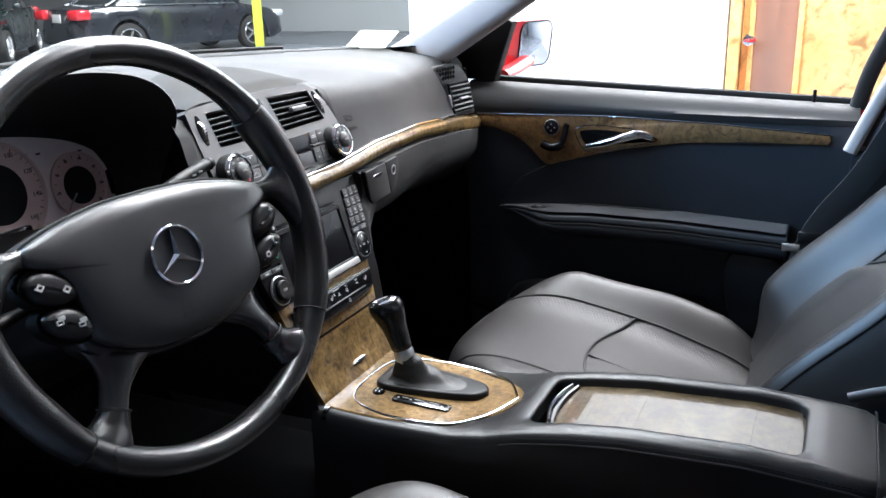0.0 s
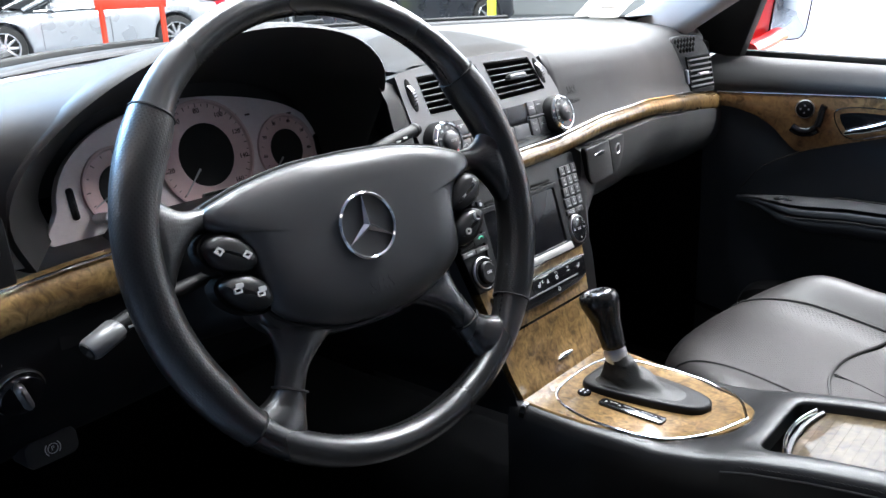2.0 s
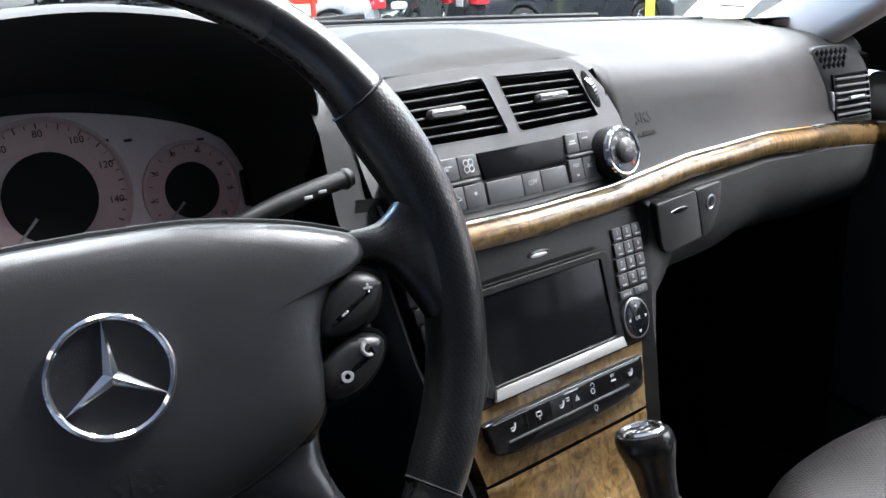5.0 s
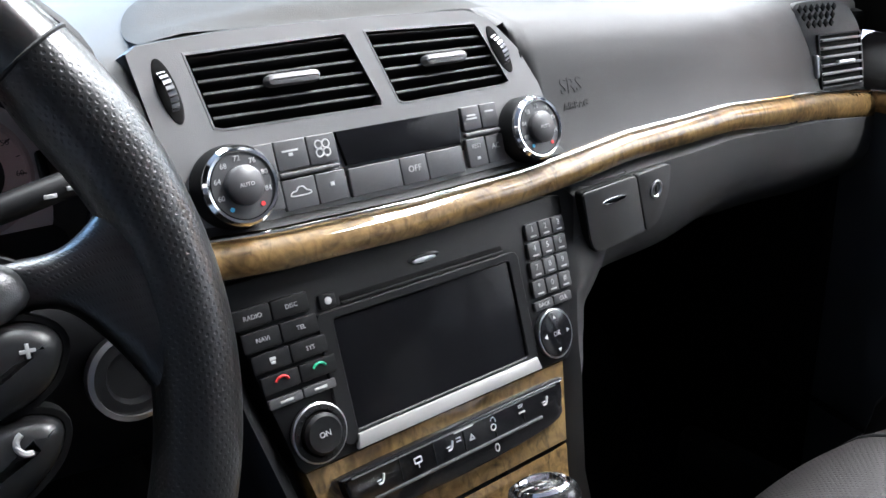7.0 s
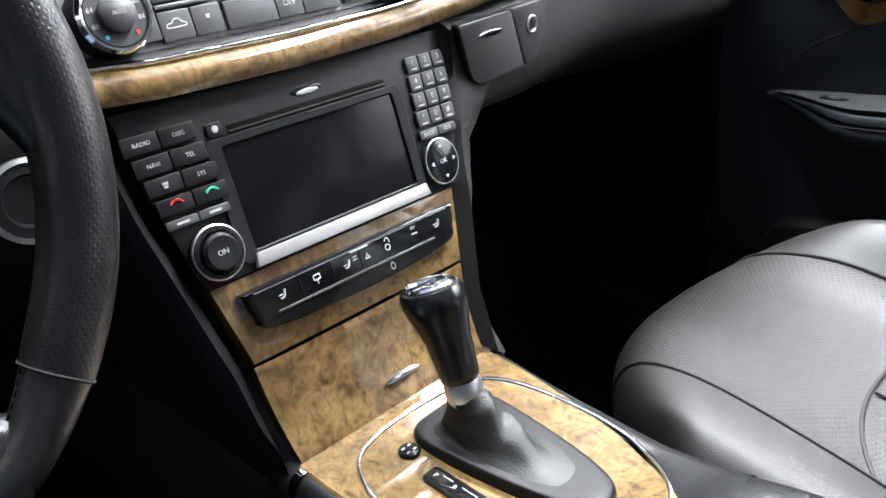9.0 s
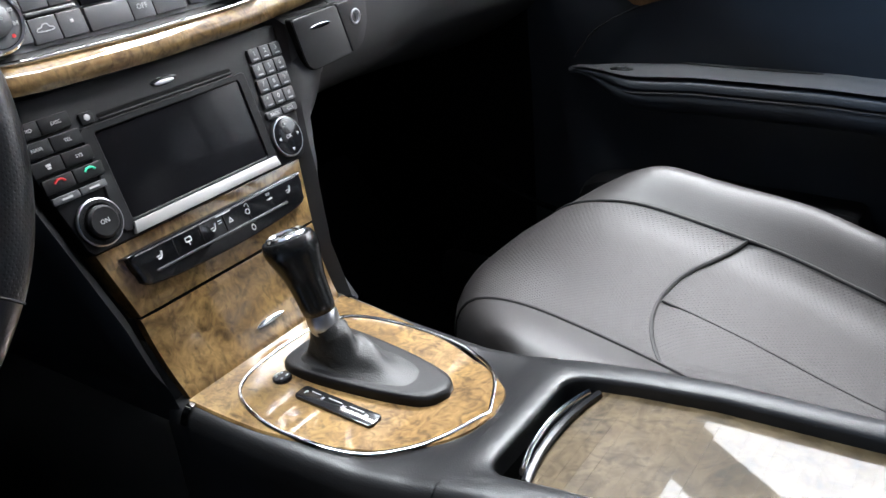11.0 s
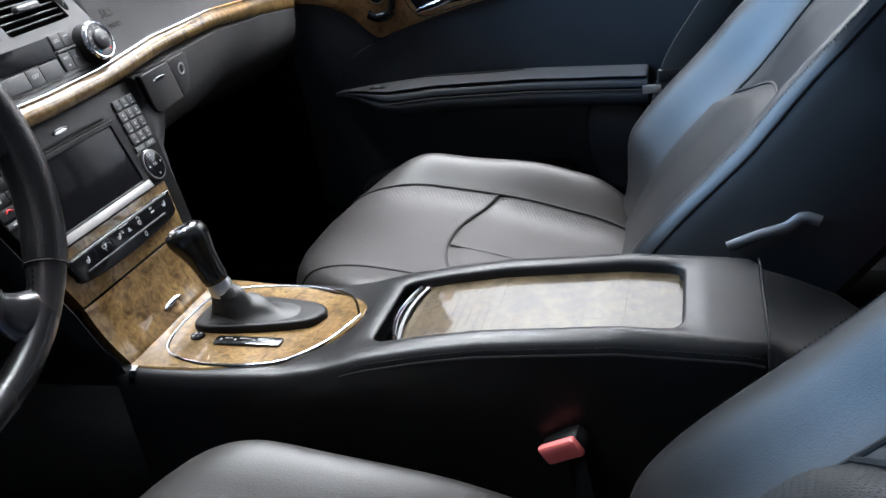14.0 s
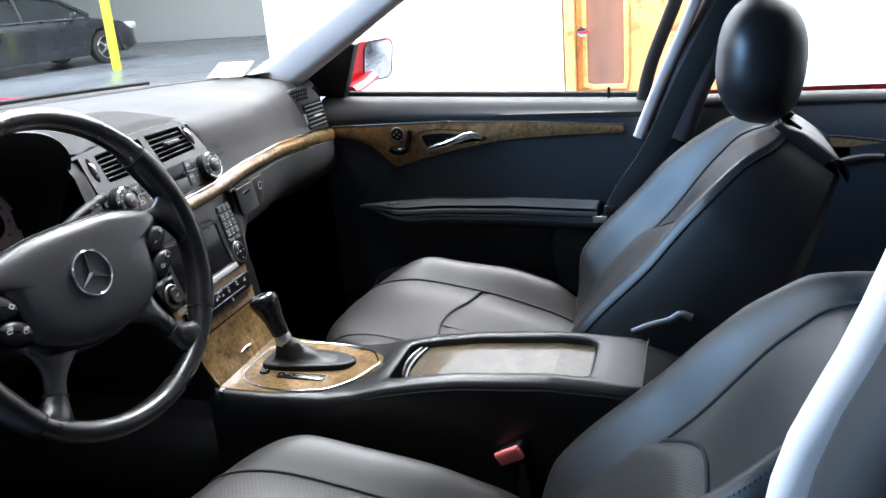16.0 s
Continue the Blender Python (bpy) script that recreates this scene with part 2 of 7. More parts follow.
def smooth_curve(pts, n, closed=False):
    """Catmull-Rom through the points, then even steps."""
    p = [np.array(q, float) for q in pts]
    m = len(p)
    out = []
    for i in range(m if closed else m - 1):
        a, b = p[i], p[(i + 1) % m]
        z = p[i - 1] if (closed or i > 0) else 2 * a - b
        c = p[(i + 2) % m] if (closed or i + 2 < m) else 2 * b - a
        for t in np.linspace(0, 1, 9)[:-1]:
            out.append(0.5 * (2 * a + (b - z) * t + (2 * z - 5 * a + 4 * b - c) * t * t + (3 * a - z - 3 * b + c) * t**3))
    if not closed:
        out.append(p[-1])
    return resample(out, n, closed)


def rrect(w, h, r, k=5, cx=0.0, cy=0.0):
    """Rounded rectangle, counter-clockwise."""
    r = min(r, w / 2 - 1e-5, h / 2 - 1e-5)
    out = []
    for sx, sy, a0 in ((1, -1, -90), (1, 1, 0), (-1, 1, 90), (-1, -1, 180)):
        for a in np.linspace(a0, a0 + 90, k):
            out.append((cx + sx * (w / 2 - r) + r * math.cos(radians(a)), cy + sy * (h / 2 - r) + r * math.sin(radians(a))))
    return np.array(out)


def rounded(poly, radii, k=6):
    """A polygon with its corners eased by the given lengths."""
    p, out = [V(*q) for q in poly], []
    for i, c in enumerate(p):
        a, b = p[i - 1] - c, p[(i + 1) % len(p)] - c
        a, b = c + a / np.linalg.norm(a) * radii[i], c + b / np.linalg.norm(b) * radii[i]
        out += [a * (1 - t) ** 2 + c * 2 * t * (1 - t) + b * t * t for t in np.linspace(0, 1, k)]
    return np.array(out)


def circle(r, n=32, cx=0.0, cy=0.0, ry=None):
    a = np.linspace(0, 2 * math.pi, n, endpoint=False)
    return np.stack([cx + r * np.cos(a), cy + (ry or r) * np.sin(a)], 1)


def inset(poly, d):
    """A closed outline moved inwards by d."""
    p = np.array(poly, float)
    area2 = np.sum(p[:, 0] * np.roll(p[:, 1], -1) - np.roll(p[:, 0], -1) * p[:, 1])
    a, b = p - np.roll(p, 1, 0), np.roll(p, -1, 0) - p
    a /= np.linalg.norm(a, axis=1)[:, None] + 1e-12
    b /= np.linalg.norm(b, axis=1)[:, None] + 1e-12
    t = a + b
    t /= np.linalg.norm(t, axis=1)[:, None] + 1e-12
    nrm = np.stack([-t[:, 1], t[:, 0]], 1) * (1 if area2 > 0 else -1)
    c = np.clip((a * t).sum(1), 0.5, 1)
    return p + nrm * (d / c)[:, None]


class Frame:
    """A flat set of axes in the world: u right, v up, d out of the face."""

    def __init__(self, o, u, v):
        self.o, self.u, self.v = V(*o), V(*u) / np.linalg.norm(u), V(*v)
        self.v = self.v - self.u * (self.v @ self.u)
        self.v /= np.linalg.norm(self.v)
        self.d = np.cross(self.u, self.v)

    def __call__(self, u, v, d=0.0):
        return self.o + self.u * u + self.v * v + self.d * d

    def moved(self, u, v, d=0.0, turn=0.0):
        c, s = math.cos(turn), math.sin(turn)
        return Frame(self(u, v, d), self.u * c + self.v * s, self.v * c - self.u * s)


FLAT = Frame((0, 0, 0), (1, 0, 0), (0, 1, 0))


class Shape:
    """Collects points and faces of one mesh."""

    def __init__(self):
        self.v, self.f, self.uv = [], [], {}

    def grid(self, rows, cu=False, cv=False, cap0=False, cap1=False, flip=False):
        """rows: R lists of N points. cu closes each row, cv closes the rows."""
        rows = np.array(rows, float)
        R, N = rows.shape[:2]
        b = len(self.v)
        self.v += [tuple(q) for q in rows.reshape(-1, 3)]
        ru = np.zeros((R, N + 1))
        for i in range(R):
            w = np.vstack([rows[i], rows[i][:1]])
            ru[i, 1:] = np.cumsum(np.linalg.norm(np.diff(w, axis=0), axis=1))
        mid = rows[:, N // 2]
        rv = np.r_[0, np.cumsum(np.linalg.norm(np.diff(mid, axis=0), axis=1))]
        for i in range(R if cv else R - 1):
            for j in range(N if cu else N - 1):
                i2, j2 = (i + 1) % R, (j + 1) % N
                q = [b + i * N + j, b + i * N + j2, b + i2 * N + j2, b + i2 * N + j]
                vv = (rv[i], rv[i2] if i2 else rv[i] + 0.01)
                t = [(ru[i][j], vv[0]), (ru[i][j + 1], vv[0]), (ru[i2][j + 1], vv[1]), (ru[i2][j], vv[1])]
                if flip:
                    q, t = q[::-1], t[::-1]
                self.uv[len(self.f)] = t
                self.f.append(q)
        for on, i in ((cap0, 0), (cap1, R - 1)):
            if on:
                q = [b + i * N + j for j in range(N)]
                q = q[::-1] if (i == 0) != flip else q
                self.f.append(q)
        return self

    def loops(self, loops, cap0=True, cap1=True, flip=False):
        return self.grid(loops, cu=True, cap0=cap0, cap1=cap1, flip=flip)

    def prism(self, poly, frame=FLAT, d0=0.0, d1=0.01, bev=0.001, back=True):
        """An outline raised out of a frame, with a rounded rim."""
        p = np.array(poly, float)
        a2 = np.sum(p[:, 0] * np.roll(p[:, 1], -1) - np.roll(p[:, 0], -1) * p[:, 1])
        p = p if a2 > 0 else p[::-1]
        lv = [(p, d0), (p, d1 - bev), (inset(p, bev * 0.29), d1 - bev * 0.29), (inset(p, bev), d1)]
        return self.loops([[frame(u, v, d) for u, v in q] for q, d in lv], cap0=back, cap1=True)

    def ring(self, outer, inner, frame=FLAT, d0=0.0, d1=0.01, bev=0.001, depth=None):
        """A flat frame between two outlines with the same number of points."""
        depth = d0 if depth is None else depth
        lv = [(outer, d0), (outer, d1 - bev), (inset(outer, bev), d1), (inset(inner, -bev), d1), (inner, d1 - bev), (inner, depth)]
        return self.loops([[frame(u, v, d) for u, v in q] for q, d in lv], False, False)

    def sweep(self, path, r, n=10, closed=False, ry=None, up=(0, 0, 1), cap=True, taper=None, section=None):
        """A round or oval bar, or any section, along a path."""
        p = np.array(path, float)
        m = len(p)
        tang = np.roll(p, -1, 0) - np.roll(p, 1, 0)
        if not closed:
            tang[0], tang[-1] = p[1] - p[0], p[-1] - p[-2]
        tang /= np.linalg.norm(tang, axis=1)[:, None] + 1e-12
        rows = []
        sec = circle(1, n) * (r, ry or r) if section is None else np.array(section, float)
        u0 = V(*up)
        for i in range(m):
            s = np.cross(tang[i], u0)
            if np.linalg.norm(s) < 1e-4:
                s = np.cross(tang[i], (1, 0.2, 0))
            s /= np.linalg.norm(s)
            w = np.cross(s, tang[i])
            k = 1 if taper is None else taper[i]
            rows.append([p[i] + s * a * k + w * b * k for a, b in sec])
        return self.grid(rows, cu=True, cv=closed, cap0=cap and not closed, cap1=cap and not closed, flip=True)

    def revolve(self, profile, frame=FLAT, n=28):
        """Profile of (radius, height) turned round the frame's d axis."""
        a = np.linspace(0, 2 * math.pi, n, endpoint=False)
        rows = [[frame(r * math.cos(t), r * math.sin(t), d) for t in a] for r, d in profile]
        return self.grid(rows, cu=True)

    def box(self, c, s, bev=0.002, frame=FLAT, k=3):
        """A rounded block: centre c and sizes s in the frame."""
        fr = Frame(frame(*c), frame.u, frame.v)
        b = min(bev, s[2] / 2.2, s[0] / 2.2, s[1] / 2.2)
        p = rrect(s[0], s[1], b * 1.2, k)
        h = s[2] / 2
        lv = [(inset(p, b), -h), (inset(p, b * 0.29), -h + b * 0.29), (p, -h + b), (p, h - b), (inset(p, b * 0.29), h - b * 0.29), (inset(p, b), h)]
        return self.loops([[fr(u, v, d) for u, v in q] for q, d in lv])

    def mesh(self, name, sharp=40):
        me = bpy.data.meshes.new(name)
        me.from_pydata(self.v, [], self.f)
        layer = me.uv_layers.new(name="UVMap")
        for i, poly in enumerate(me.polygons):
            if i in self.uv:
                for k, li in enumerate(poly.loop_indices):
                    layer.data[li].uv = self.uv[i][k]
        bm = bmesh.new()
        bm.from_mesh(me)
        bmesh.ops.remove_doubles(bm, verts=bm.verts, dist=2e-6)
        bmesh.ops.recalc_face_normals(bm, faces=bm.faces)
        bm.to_mesh(me)
        bm.free()
        me.shade_smooth()
        me.set_sharp_from_angle(angle=radians(sharp))
        return me


def part(name, shape, material, parent, label="", sharp=40, kind=""):
    me = shape.mesh(name, sharp) if isinstance(shape, Shape) else shape
    if not me.materials:
        me.materials.append(material)
    ob = new(name, me)
    ob.parent = parent
    if label or kind:
        tagged(ob, label, kind=kind)
    return ob


def thing(name, label, category, group="", kind=""):
    return tagged(new(name), label, category, group, kind)


def solo(name, shape, material, label, category, kind="", sharp=40, group=""):
    return tagged(part(name, shape, material, None, sharp=sharp), label, category, group, kind)


def words(name, text, size, frame, material, parent, align="CENTER", thick=0.0003, squash=1.0):
    """Lettering in the built-in font, as a mesh lying on a frame."""
    c = bpy.data.curves.new(name, "FONT")
    c.body, c.size, c.align_x, c.align_y, c.extrude, c.resolution_u = text, size, align, "CENTER", thick, 2
    tmp = bpy.data.objects.new(name, c)
    me = bpy.data.meshes.new_from_object(tmp)
    bpy.data.objects.remove(tmp)
    m = Matrix([[*map(float, (frame.u[i] * squash, frame.v[i], frame.d[i], frame.o[i]))] for i in range(3)] + [[0, 0, 0, 1]])
    me.transform(m)
    me.materials.clear()
    return part(name, me, material, parent)


def lerp(x, pts):
    """Piecewise-linear y of x, from pairs."""
    p = sorted(pts)
    return float(np.interp(x, [a for a, _ in p], [b for _, b in p]))


def ease(x, a, b):
    t = min(1, max(0, (x - a) / (b - a)))
    return t * t * (3 - 2 * t)


# ---------------------------------------------------------------- dashboard
STACK = Frame((0.004, 0.128, 0.645), (1, 0, 0), (0, 0.30, 0.954))
CLIM = Frame((-0.003, 0.153, 0.73), (1, 0, 0), (0, 0.28, 0.96))


def glass_edge(x):
    return max(0.75 - 1.05 * x * x, 0.27)


def strip_z(x):
    """Middle height of the wood strip along the dash."""
    return lerp(abs(x), [(0, 0.677), (0.1, 0.679), (0.22, 0.689), (0.38, 0.689), (0.55, 0.676), (0.66, 0.664), (0.76, 0.650)])


def strip_y(x):
    return lerp(abs(x), [(0, 0.126), (0.16, 0.128), (0.3, 0.134), (0.5, 0.150), (0.66, 0.170), (0.76, 0.184)])


def dash_section(x, n=34):
    """From the windscreen's foot over the top and down to the wood strip."""
    w, zs, ys = glass_edge(x), strip_z(x) + 0.012, strip_y(x) + 0.006
    k = ease(abs(x), 0.12, 0.42)
    lip = lerp(abs(x), [(0, 0.8035), (0.05, 0.803), (0.104, 0.797), (0.14, 0.791), (0.2, 0.785), (0.3, 0.778), (0.42, 0.772)])
    f = lambda z: ys + 0.006 + (z - zs) * 0.29
    left = 1 - ease(-x, 0.134, 0.150)
    c = 0.055 * left * (1 - ease(x, 0.084, 0.104))
    c1 = 0.055 * left * (1 - ease(x, 0.106, 0.126))
    c2 = 0.055 * left * (1 - ease(x, 0.122, 0.141))
    # the top swells behind the climate panel, then runs level to the glass
    pts = [(w + 0.02, 0.795), (w, 0.806), (w - 0.03, 0.810), (w * 0.55 + 0.13 + 0.015 * (1 - k), 0.811 + 0.009 * (1 - k)), (f(lip) + 0.107 + 0.023 * (1 - k), lip + 0.0225 + 0.0085 * k), (f(lip) + 0.038 + 0.017 * (1 - k), lip + 0.0135 + 0.006 * k)]
    pts += [(f(lip) + 0.008 + 0.006 * k, lip + 0.001 + 0.008 * k), (f(lip) + 0.3 * c, lip - 0.005 - 0.24 * c), (f(0.765) + c1, min(0.765, lip - 0.012)), (f(0.74) + c2, 0.737), (f(zs) + 0.001 + c2, zs + 0.004), (ys + 0.002 + 0.8 * c2, zs - 0.002)]
    return [(x, y, z) for y, z in smooth_curve(pts, n)]


dash = thing("dashboard", "black vinyl dashboard with a burl walnut strip across it", "dashboard")
s = Shape()
s.grid([dash_section(x) for x in np.r_[np.linspace(-0.180, 0.07, 30), np.linspace(0.08, 0.16, 18), np.linspace(0.175, 0.765, 34)]])
s.grid([dash_section(x) for x in np.linspace(-0.765, -0.585, 12)])
s.grid([[(x, y, 0.812 - 0.02 * ease(y, 0.45, glass_edge(x) + 0.02)) for y in np.linspace(glass_edge(x) + 0.02, 0.30, 8)] for x in np.linspace(-0.562, -0.162, 16)])
s.grid([[(x, 0.30, 0.812), (x, 0.302, 0.72)] for x in np.linspace(-0.562, -0.162, 10)])
s.grid([[(-0.562, y, 0.812), (-0.566, y, 0.72)] for y in np.linspace(0.30, 0.46, 6)])
part("top_pad", s, PAD, dash, "grained black vinyl pad with a soft sheen", sharp=60)

# raised lip and dark slot along the windscreen's foot
s = Shape()
for off, z, r in ((0.048, 0.812, 0.006),):
    s.sweep([(x, glass_edge(x) - off, z) for x in np.linspace(-0.66, 0.57, 60)], r, 8, ry=0.003)
part("defroster_lip", s, PAD, dash)
# speaker dome behind the centre vents
def top_z(x, y):
    sec = np.array(dash_section(x, 40))
    m = sec[:, 2] > 0.7865
    o = np.argsort(sec[m][:, 1])
    return float(np.interp(y, sec[m][o][:, 1], sec[m][o][:, 2]))


rows = []
for r in np.linspace(0.0, 1.0, 16):
    row = []
    for a in np.linspace(0, math.pi, 40):
        x, y = -0.020 + 0.130 * r * math.cos(a), 0.1745 + 0.134 * r * math.sin(a)
        yy = max(y, 0.202)
        drop = (top_z(x, yy) + 0.0014 - 0.8045) * (1 - ease(y, 0.1740, 0.200))
        row.append((x, y, top_z(x, yy) - max(0.0, drop) + (0.0030 - 0.0028 * max(0, r - 0.93) / 0.07) * ease(y, 0.172, 0.190) + 0.0014))
    rows.append(row)
s = Shape().sweep([(x, glass_edge(x) - 0.010, 0.8105) for x in np.linspace(-0.66, 0.57, 60)], 0.017, 8, ry=0.0045)
s.sweep([(x, 0.640 - 0.83 * x * x, top_z(x, 0.640 - 0.83 * x * x) + 0.0006 if x > -0.17 else 0.8145) for x in np.linspace(-0.46, 0.46, 50)], 0.0045, 8, ry=0.0022)
part("defroster_slot", s, RUBBER, dash, "dark demister slot below the windscreen")

SPEAKER = mat("speaker_cloth", (0.048, 0.047, 0.045), 0.95, var=0.05, bump=0.3, bscale=1400, pebble=True, spec=0.1)
part("speaker_cover", Shape().grid(rows), SPEAKER, dash, "matt black perforated speaker cover", sharp=60)

# wood strip and its chrome line
def strip(x0, x1, n, name, material, h=0.0113, rise=0.0008):
    rows, line = [], []
    for x in np.linspace(x0, x1, n):
        wide = 0.0055 * ease(x, 0.25, 0.72)
        zc, yc = strip_z(x) + rise - wide, strip_y(x)
        h_ = h + wide
        sec = smooth_curve([(yc + 0.02, zc + h_), (yc + 0.006, zc + h_), (yc - 0.004, zc + h_ * 0.55), (yc - 0.007, zc - h_ * 0.2), (yc - 0.004, zc - h_ * 0.85), (yc + 0.004, zc - h_), (yc + 0.02, zc - h_)], 15)
        rows.append([(x, y, z) for y, z in sec])
        line.append((x, yc + 0.002, zc + h_ + 0.0010))
    piece = part(name, Shape().grid(rows), material, dash, "glossy burl walnut trim strip")
    part("chrome_line", Shape().sweep(line, 0.0016, 8), CHROME, piece, "thin chrome line")


strip(-0.152, 0.752, 70, "wood_strip", WOOD)
strip(-0.765, -0.48, 22, "wood_strip", WOOD, 0.0165, 0.0030)

# dark recessed band between the climate panel and the strip
s = Shape().grid([[(x, strip_y(x) + 0.016, strip_z(x) + 0.040), (x, strip_y(x) + 0.018, strip_z(x) + 0.028), (x, strip_y(x) + 0.016, strip_z(x) + 0.020), (x, strip_y(x) + 0.006, strip_z(x) + 0.0145)] for x in np.linspace(-0.165, 0.150, 30)])
part("lower_band", s, RUBBER, dash)

# lower dash, passenger side: glovebox bulge running down into the footwell
def low_section(x, n=22):
    zs, ys = strip_z(x) - 0.016, strip_y(x) + 0.002
    if x < 0:
        pts = [(ys + 0.012, zs + 0.006), (ys + 0.001, zs), (ys + 0.008, zs - 0.023), (ys + 0.022, zs - 0.063), (ys + 0.048, zs - 0.105), (ys + 0.10, zs - 0.150), (ys + 0.20, zs - 0.185), (ys + 0.34, zs - 0.21)]
        return [(x, y, z) for y, z in smooth_curve(pts, n)]
    d = 0.018 * (1 - ease(x, 0.26, 0.44))
    pts = [(ys + 0.012, zs + 0.006), (ys - 0.006, zs), (ys - 0.0085, zs - 0.020 - 0.4 * d), (ys - 0.0070, zs - 0.042 - d), (ys + 0.004, zs - 0.063 - d), (ys + 0.030, zs - 0.086 - 0.7 * d), (ys + 0.085, zs - 0.118), (ys + 0.19, zs - 0.160), (ys + 0.34, zs - 0.20)]
    return [(x, y, z) for y, z in smooth_curve(pts, n)]


s = Shape().grid([low_section(x) for x in np.linspace(0.148, 0.765, 38)])
part("glovebox_front", s, FASCIA, dash, "black glovebox front curving into the footwell", sharp=60)
s = Shape().grid([low_section(x) for x in np.linspace(-0.765, -0.165, 36)])
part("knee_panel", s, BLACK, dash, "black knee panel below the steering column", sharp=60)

# latch and lock beside the head unit
LATCH = Frame((0.190, 0.1185, 0.6425), (1, 0.06, 0), (0, 0, 1))
latchp = rounded([(-0.0405, 0.0255), (-0.0250, -0.0275), (0.0445, -0.0255), (0.0268, 0.0265)], (0.004, 0.014, 0.004, 0.004), 4)
lockp = rounded([(0.0285, 0.0265), (0.0462, -0.0252), (0.0640, -0.0215), (0.0765, 0.0020), (0.0760, 0.0275)], (0.004, 0.004, 0.009, 0.010, 0.004), 4)
part("latch_gap", Shape().prism(latchp * 1.035, LATCH, -0.006, 0.0004, 0.0002), DEEP, dash)
latch = part("glovebox_latch", Shape().prism(latchp, LATCH, -0.004, 0.0022, 0.0006), FASCIA, dash, "black square glovebox latch")
part("latch_mark", Shape().prism(circle(0.0155, 24, -0.002, 0.0130, ry=0.0026), LATCH, 0.0015, 0.0034, 0.0008), CHROME, latch, "small chrome mark")
lock = part("glovebox_lock", Shape().prism(lockp, LATCH, -0.004, 0.0020, 0.0006), FASCIA, dash)
part("keyhole", Shape().revolve([(0.0080, 0.0), (0.0080, 0.0028), (0.0066, 0.0032), (0.0052, 0.001), (0.0, 0.001)], LATCH.moved(0.056, 0.0095)), SATIN, lock, "round steel lock barrel")
part("key_slot", Shape().box((0.056, 0.0095, 0.0016), (0.0016, 0.006, 0.0016), 0.0003, LATCH), DEEP, lock)

# raised airbag lettering on the pad
def pad_point(x, z):
    sec = np.array(dash_section(x, 60))
    front = sec[30:]
    o = np.argsort(front[:, 2])
    return V(x, float(np.interp(z, front[o][:, 2], front[o][:, 1])), z)


o = pad_point(0.176, 0.742)
up = pad_point(0.176, 0.752) - pad_point(0.176, 0.732)
words("airbag_letters", "SRS", 0.017, Frame(o + V(0, -0.0003, 0), (1, 0.03, 0), up), PAD, dash, thick=0.00025)
words("airbag_letters", "AIRBAG", 0.0085, Frame(pad_point(0.178, 0.727) + V(0, -0.0003, 0), (1, 0.03, 0), up), PAD, dash, thick=0.0002)


# ---------------------------------------------------------------- louvred vents
def vent(name, outline_uv, frame, slats, parent, label, tilt=0.5):
    """A dark box behind an opening, slats across it and a middle tab; outline given as four corners tl, tr, br, bl."""
    tl, tr, br, bl = [V(*q) for q in outline_uv]
    holder = part(name, Shape().loops([[frame(*q, d) for q in (bl, br, tr, tl)] for d in (0.0005, -0.045)], cap0=False, cap1=True), DEEP, parent, label)
    for i in range(slats):
        k = (i + 0.5) / slats
        a, b = tl + (bl - tl) * k, tr + (br - tr) * k
        sec = inset(rrect(0.013, 0.0026, 0.001, 3), 0)
        c, sn = math.cos(tilt), math.sin(tilt)
        sh = Shape()
        rows = []
        for q in (a + (b - a) * 0.012, b - (b - a) * 0.012):
            rows.append([frame(q[0], q[1] + p * sn + w * c, -0.0075 + p * c - w * sn) for p, w in sec])
        sh.grid(rows, cu=True, cap0=True, cap1=True)
        part("slat", sh, BLACK, holder)
    mid = (tl + tr + br + bl) / 4
    return holder, mid


panel = thing("climate_panel", "grey plastic panel with two air vents and climate controls", "control panel")
outer = [(-0.157, 0.068), (-0.150, 0.0722), (-0.10, 0.0760), (0.0, 0.0772), (0.085, 0.0755), (0.105, 0.0695), (0.128, 0.046), (0.143, 0.018), (0.151, -0.012), (0.154, -0.036), (0.05, -0.041), (-0.06, -0.041), (-0.138, -0.036), (-0.147, 0.0), (-0.152, 0.03)]
VL = [(-0.124, 0.0645), (-0.017, 0.0675), (0.001, 0.0205), (-0.116, 0.0215)]
VR = [(-0.001, 0.0675), (0.092, 0.0655), (0.114, 0.0215), (0.015, 0.0200)]


# the face is one sheet with the two vent openings cut out, on a deep dark rim
bm = bmesh.new()
for q in (resample(outer, 100, True), VL, VR):
    vs = [bm.verts.new((u, v, 0)) for u, v in q]
    for i in range(len(vs)):
        bm.edges.new((vs[i], vs[(i + 1) % len(vs)]))
bmesh.ops.triangle_fill(bm, edges=bm.edges[:], use_beauty=True, use_dissolve=False)
bm.verts.index_update()
s = Shape()
s.v = [tuple(CLIM(v.co.x, v.co.y, 0.004)) for v in bm.verts]
for f in bm.faces:
    i = [v.index for v in f.verts]
    s.f.append(i if f.normal.z > 0 else i[::-1])
bm.free()
rim = Shape().loops([[CLIM(u, v, d) for u, v in resample(q, 100, True)] for q, d in ((inset(outer, -0.0008), -0.050), (inset(outer, -0.0008), 0.0030), (outer, 0.0040))], False, False)
part("panel_rim", rim, BLACK, panel, sharp=50)
part("face_plate", s, PANEL, panel, "satin dark grey face plate", sharp=50)
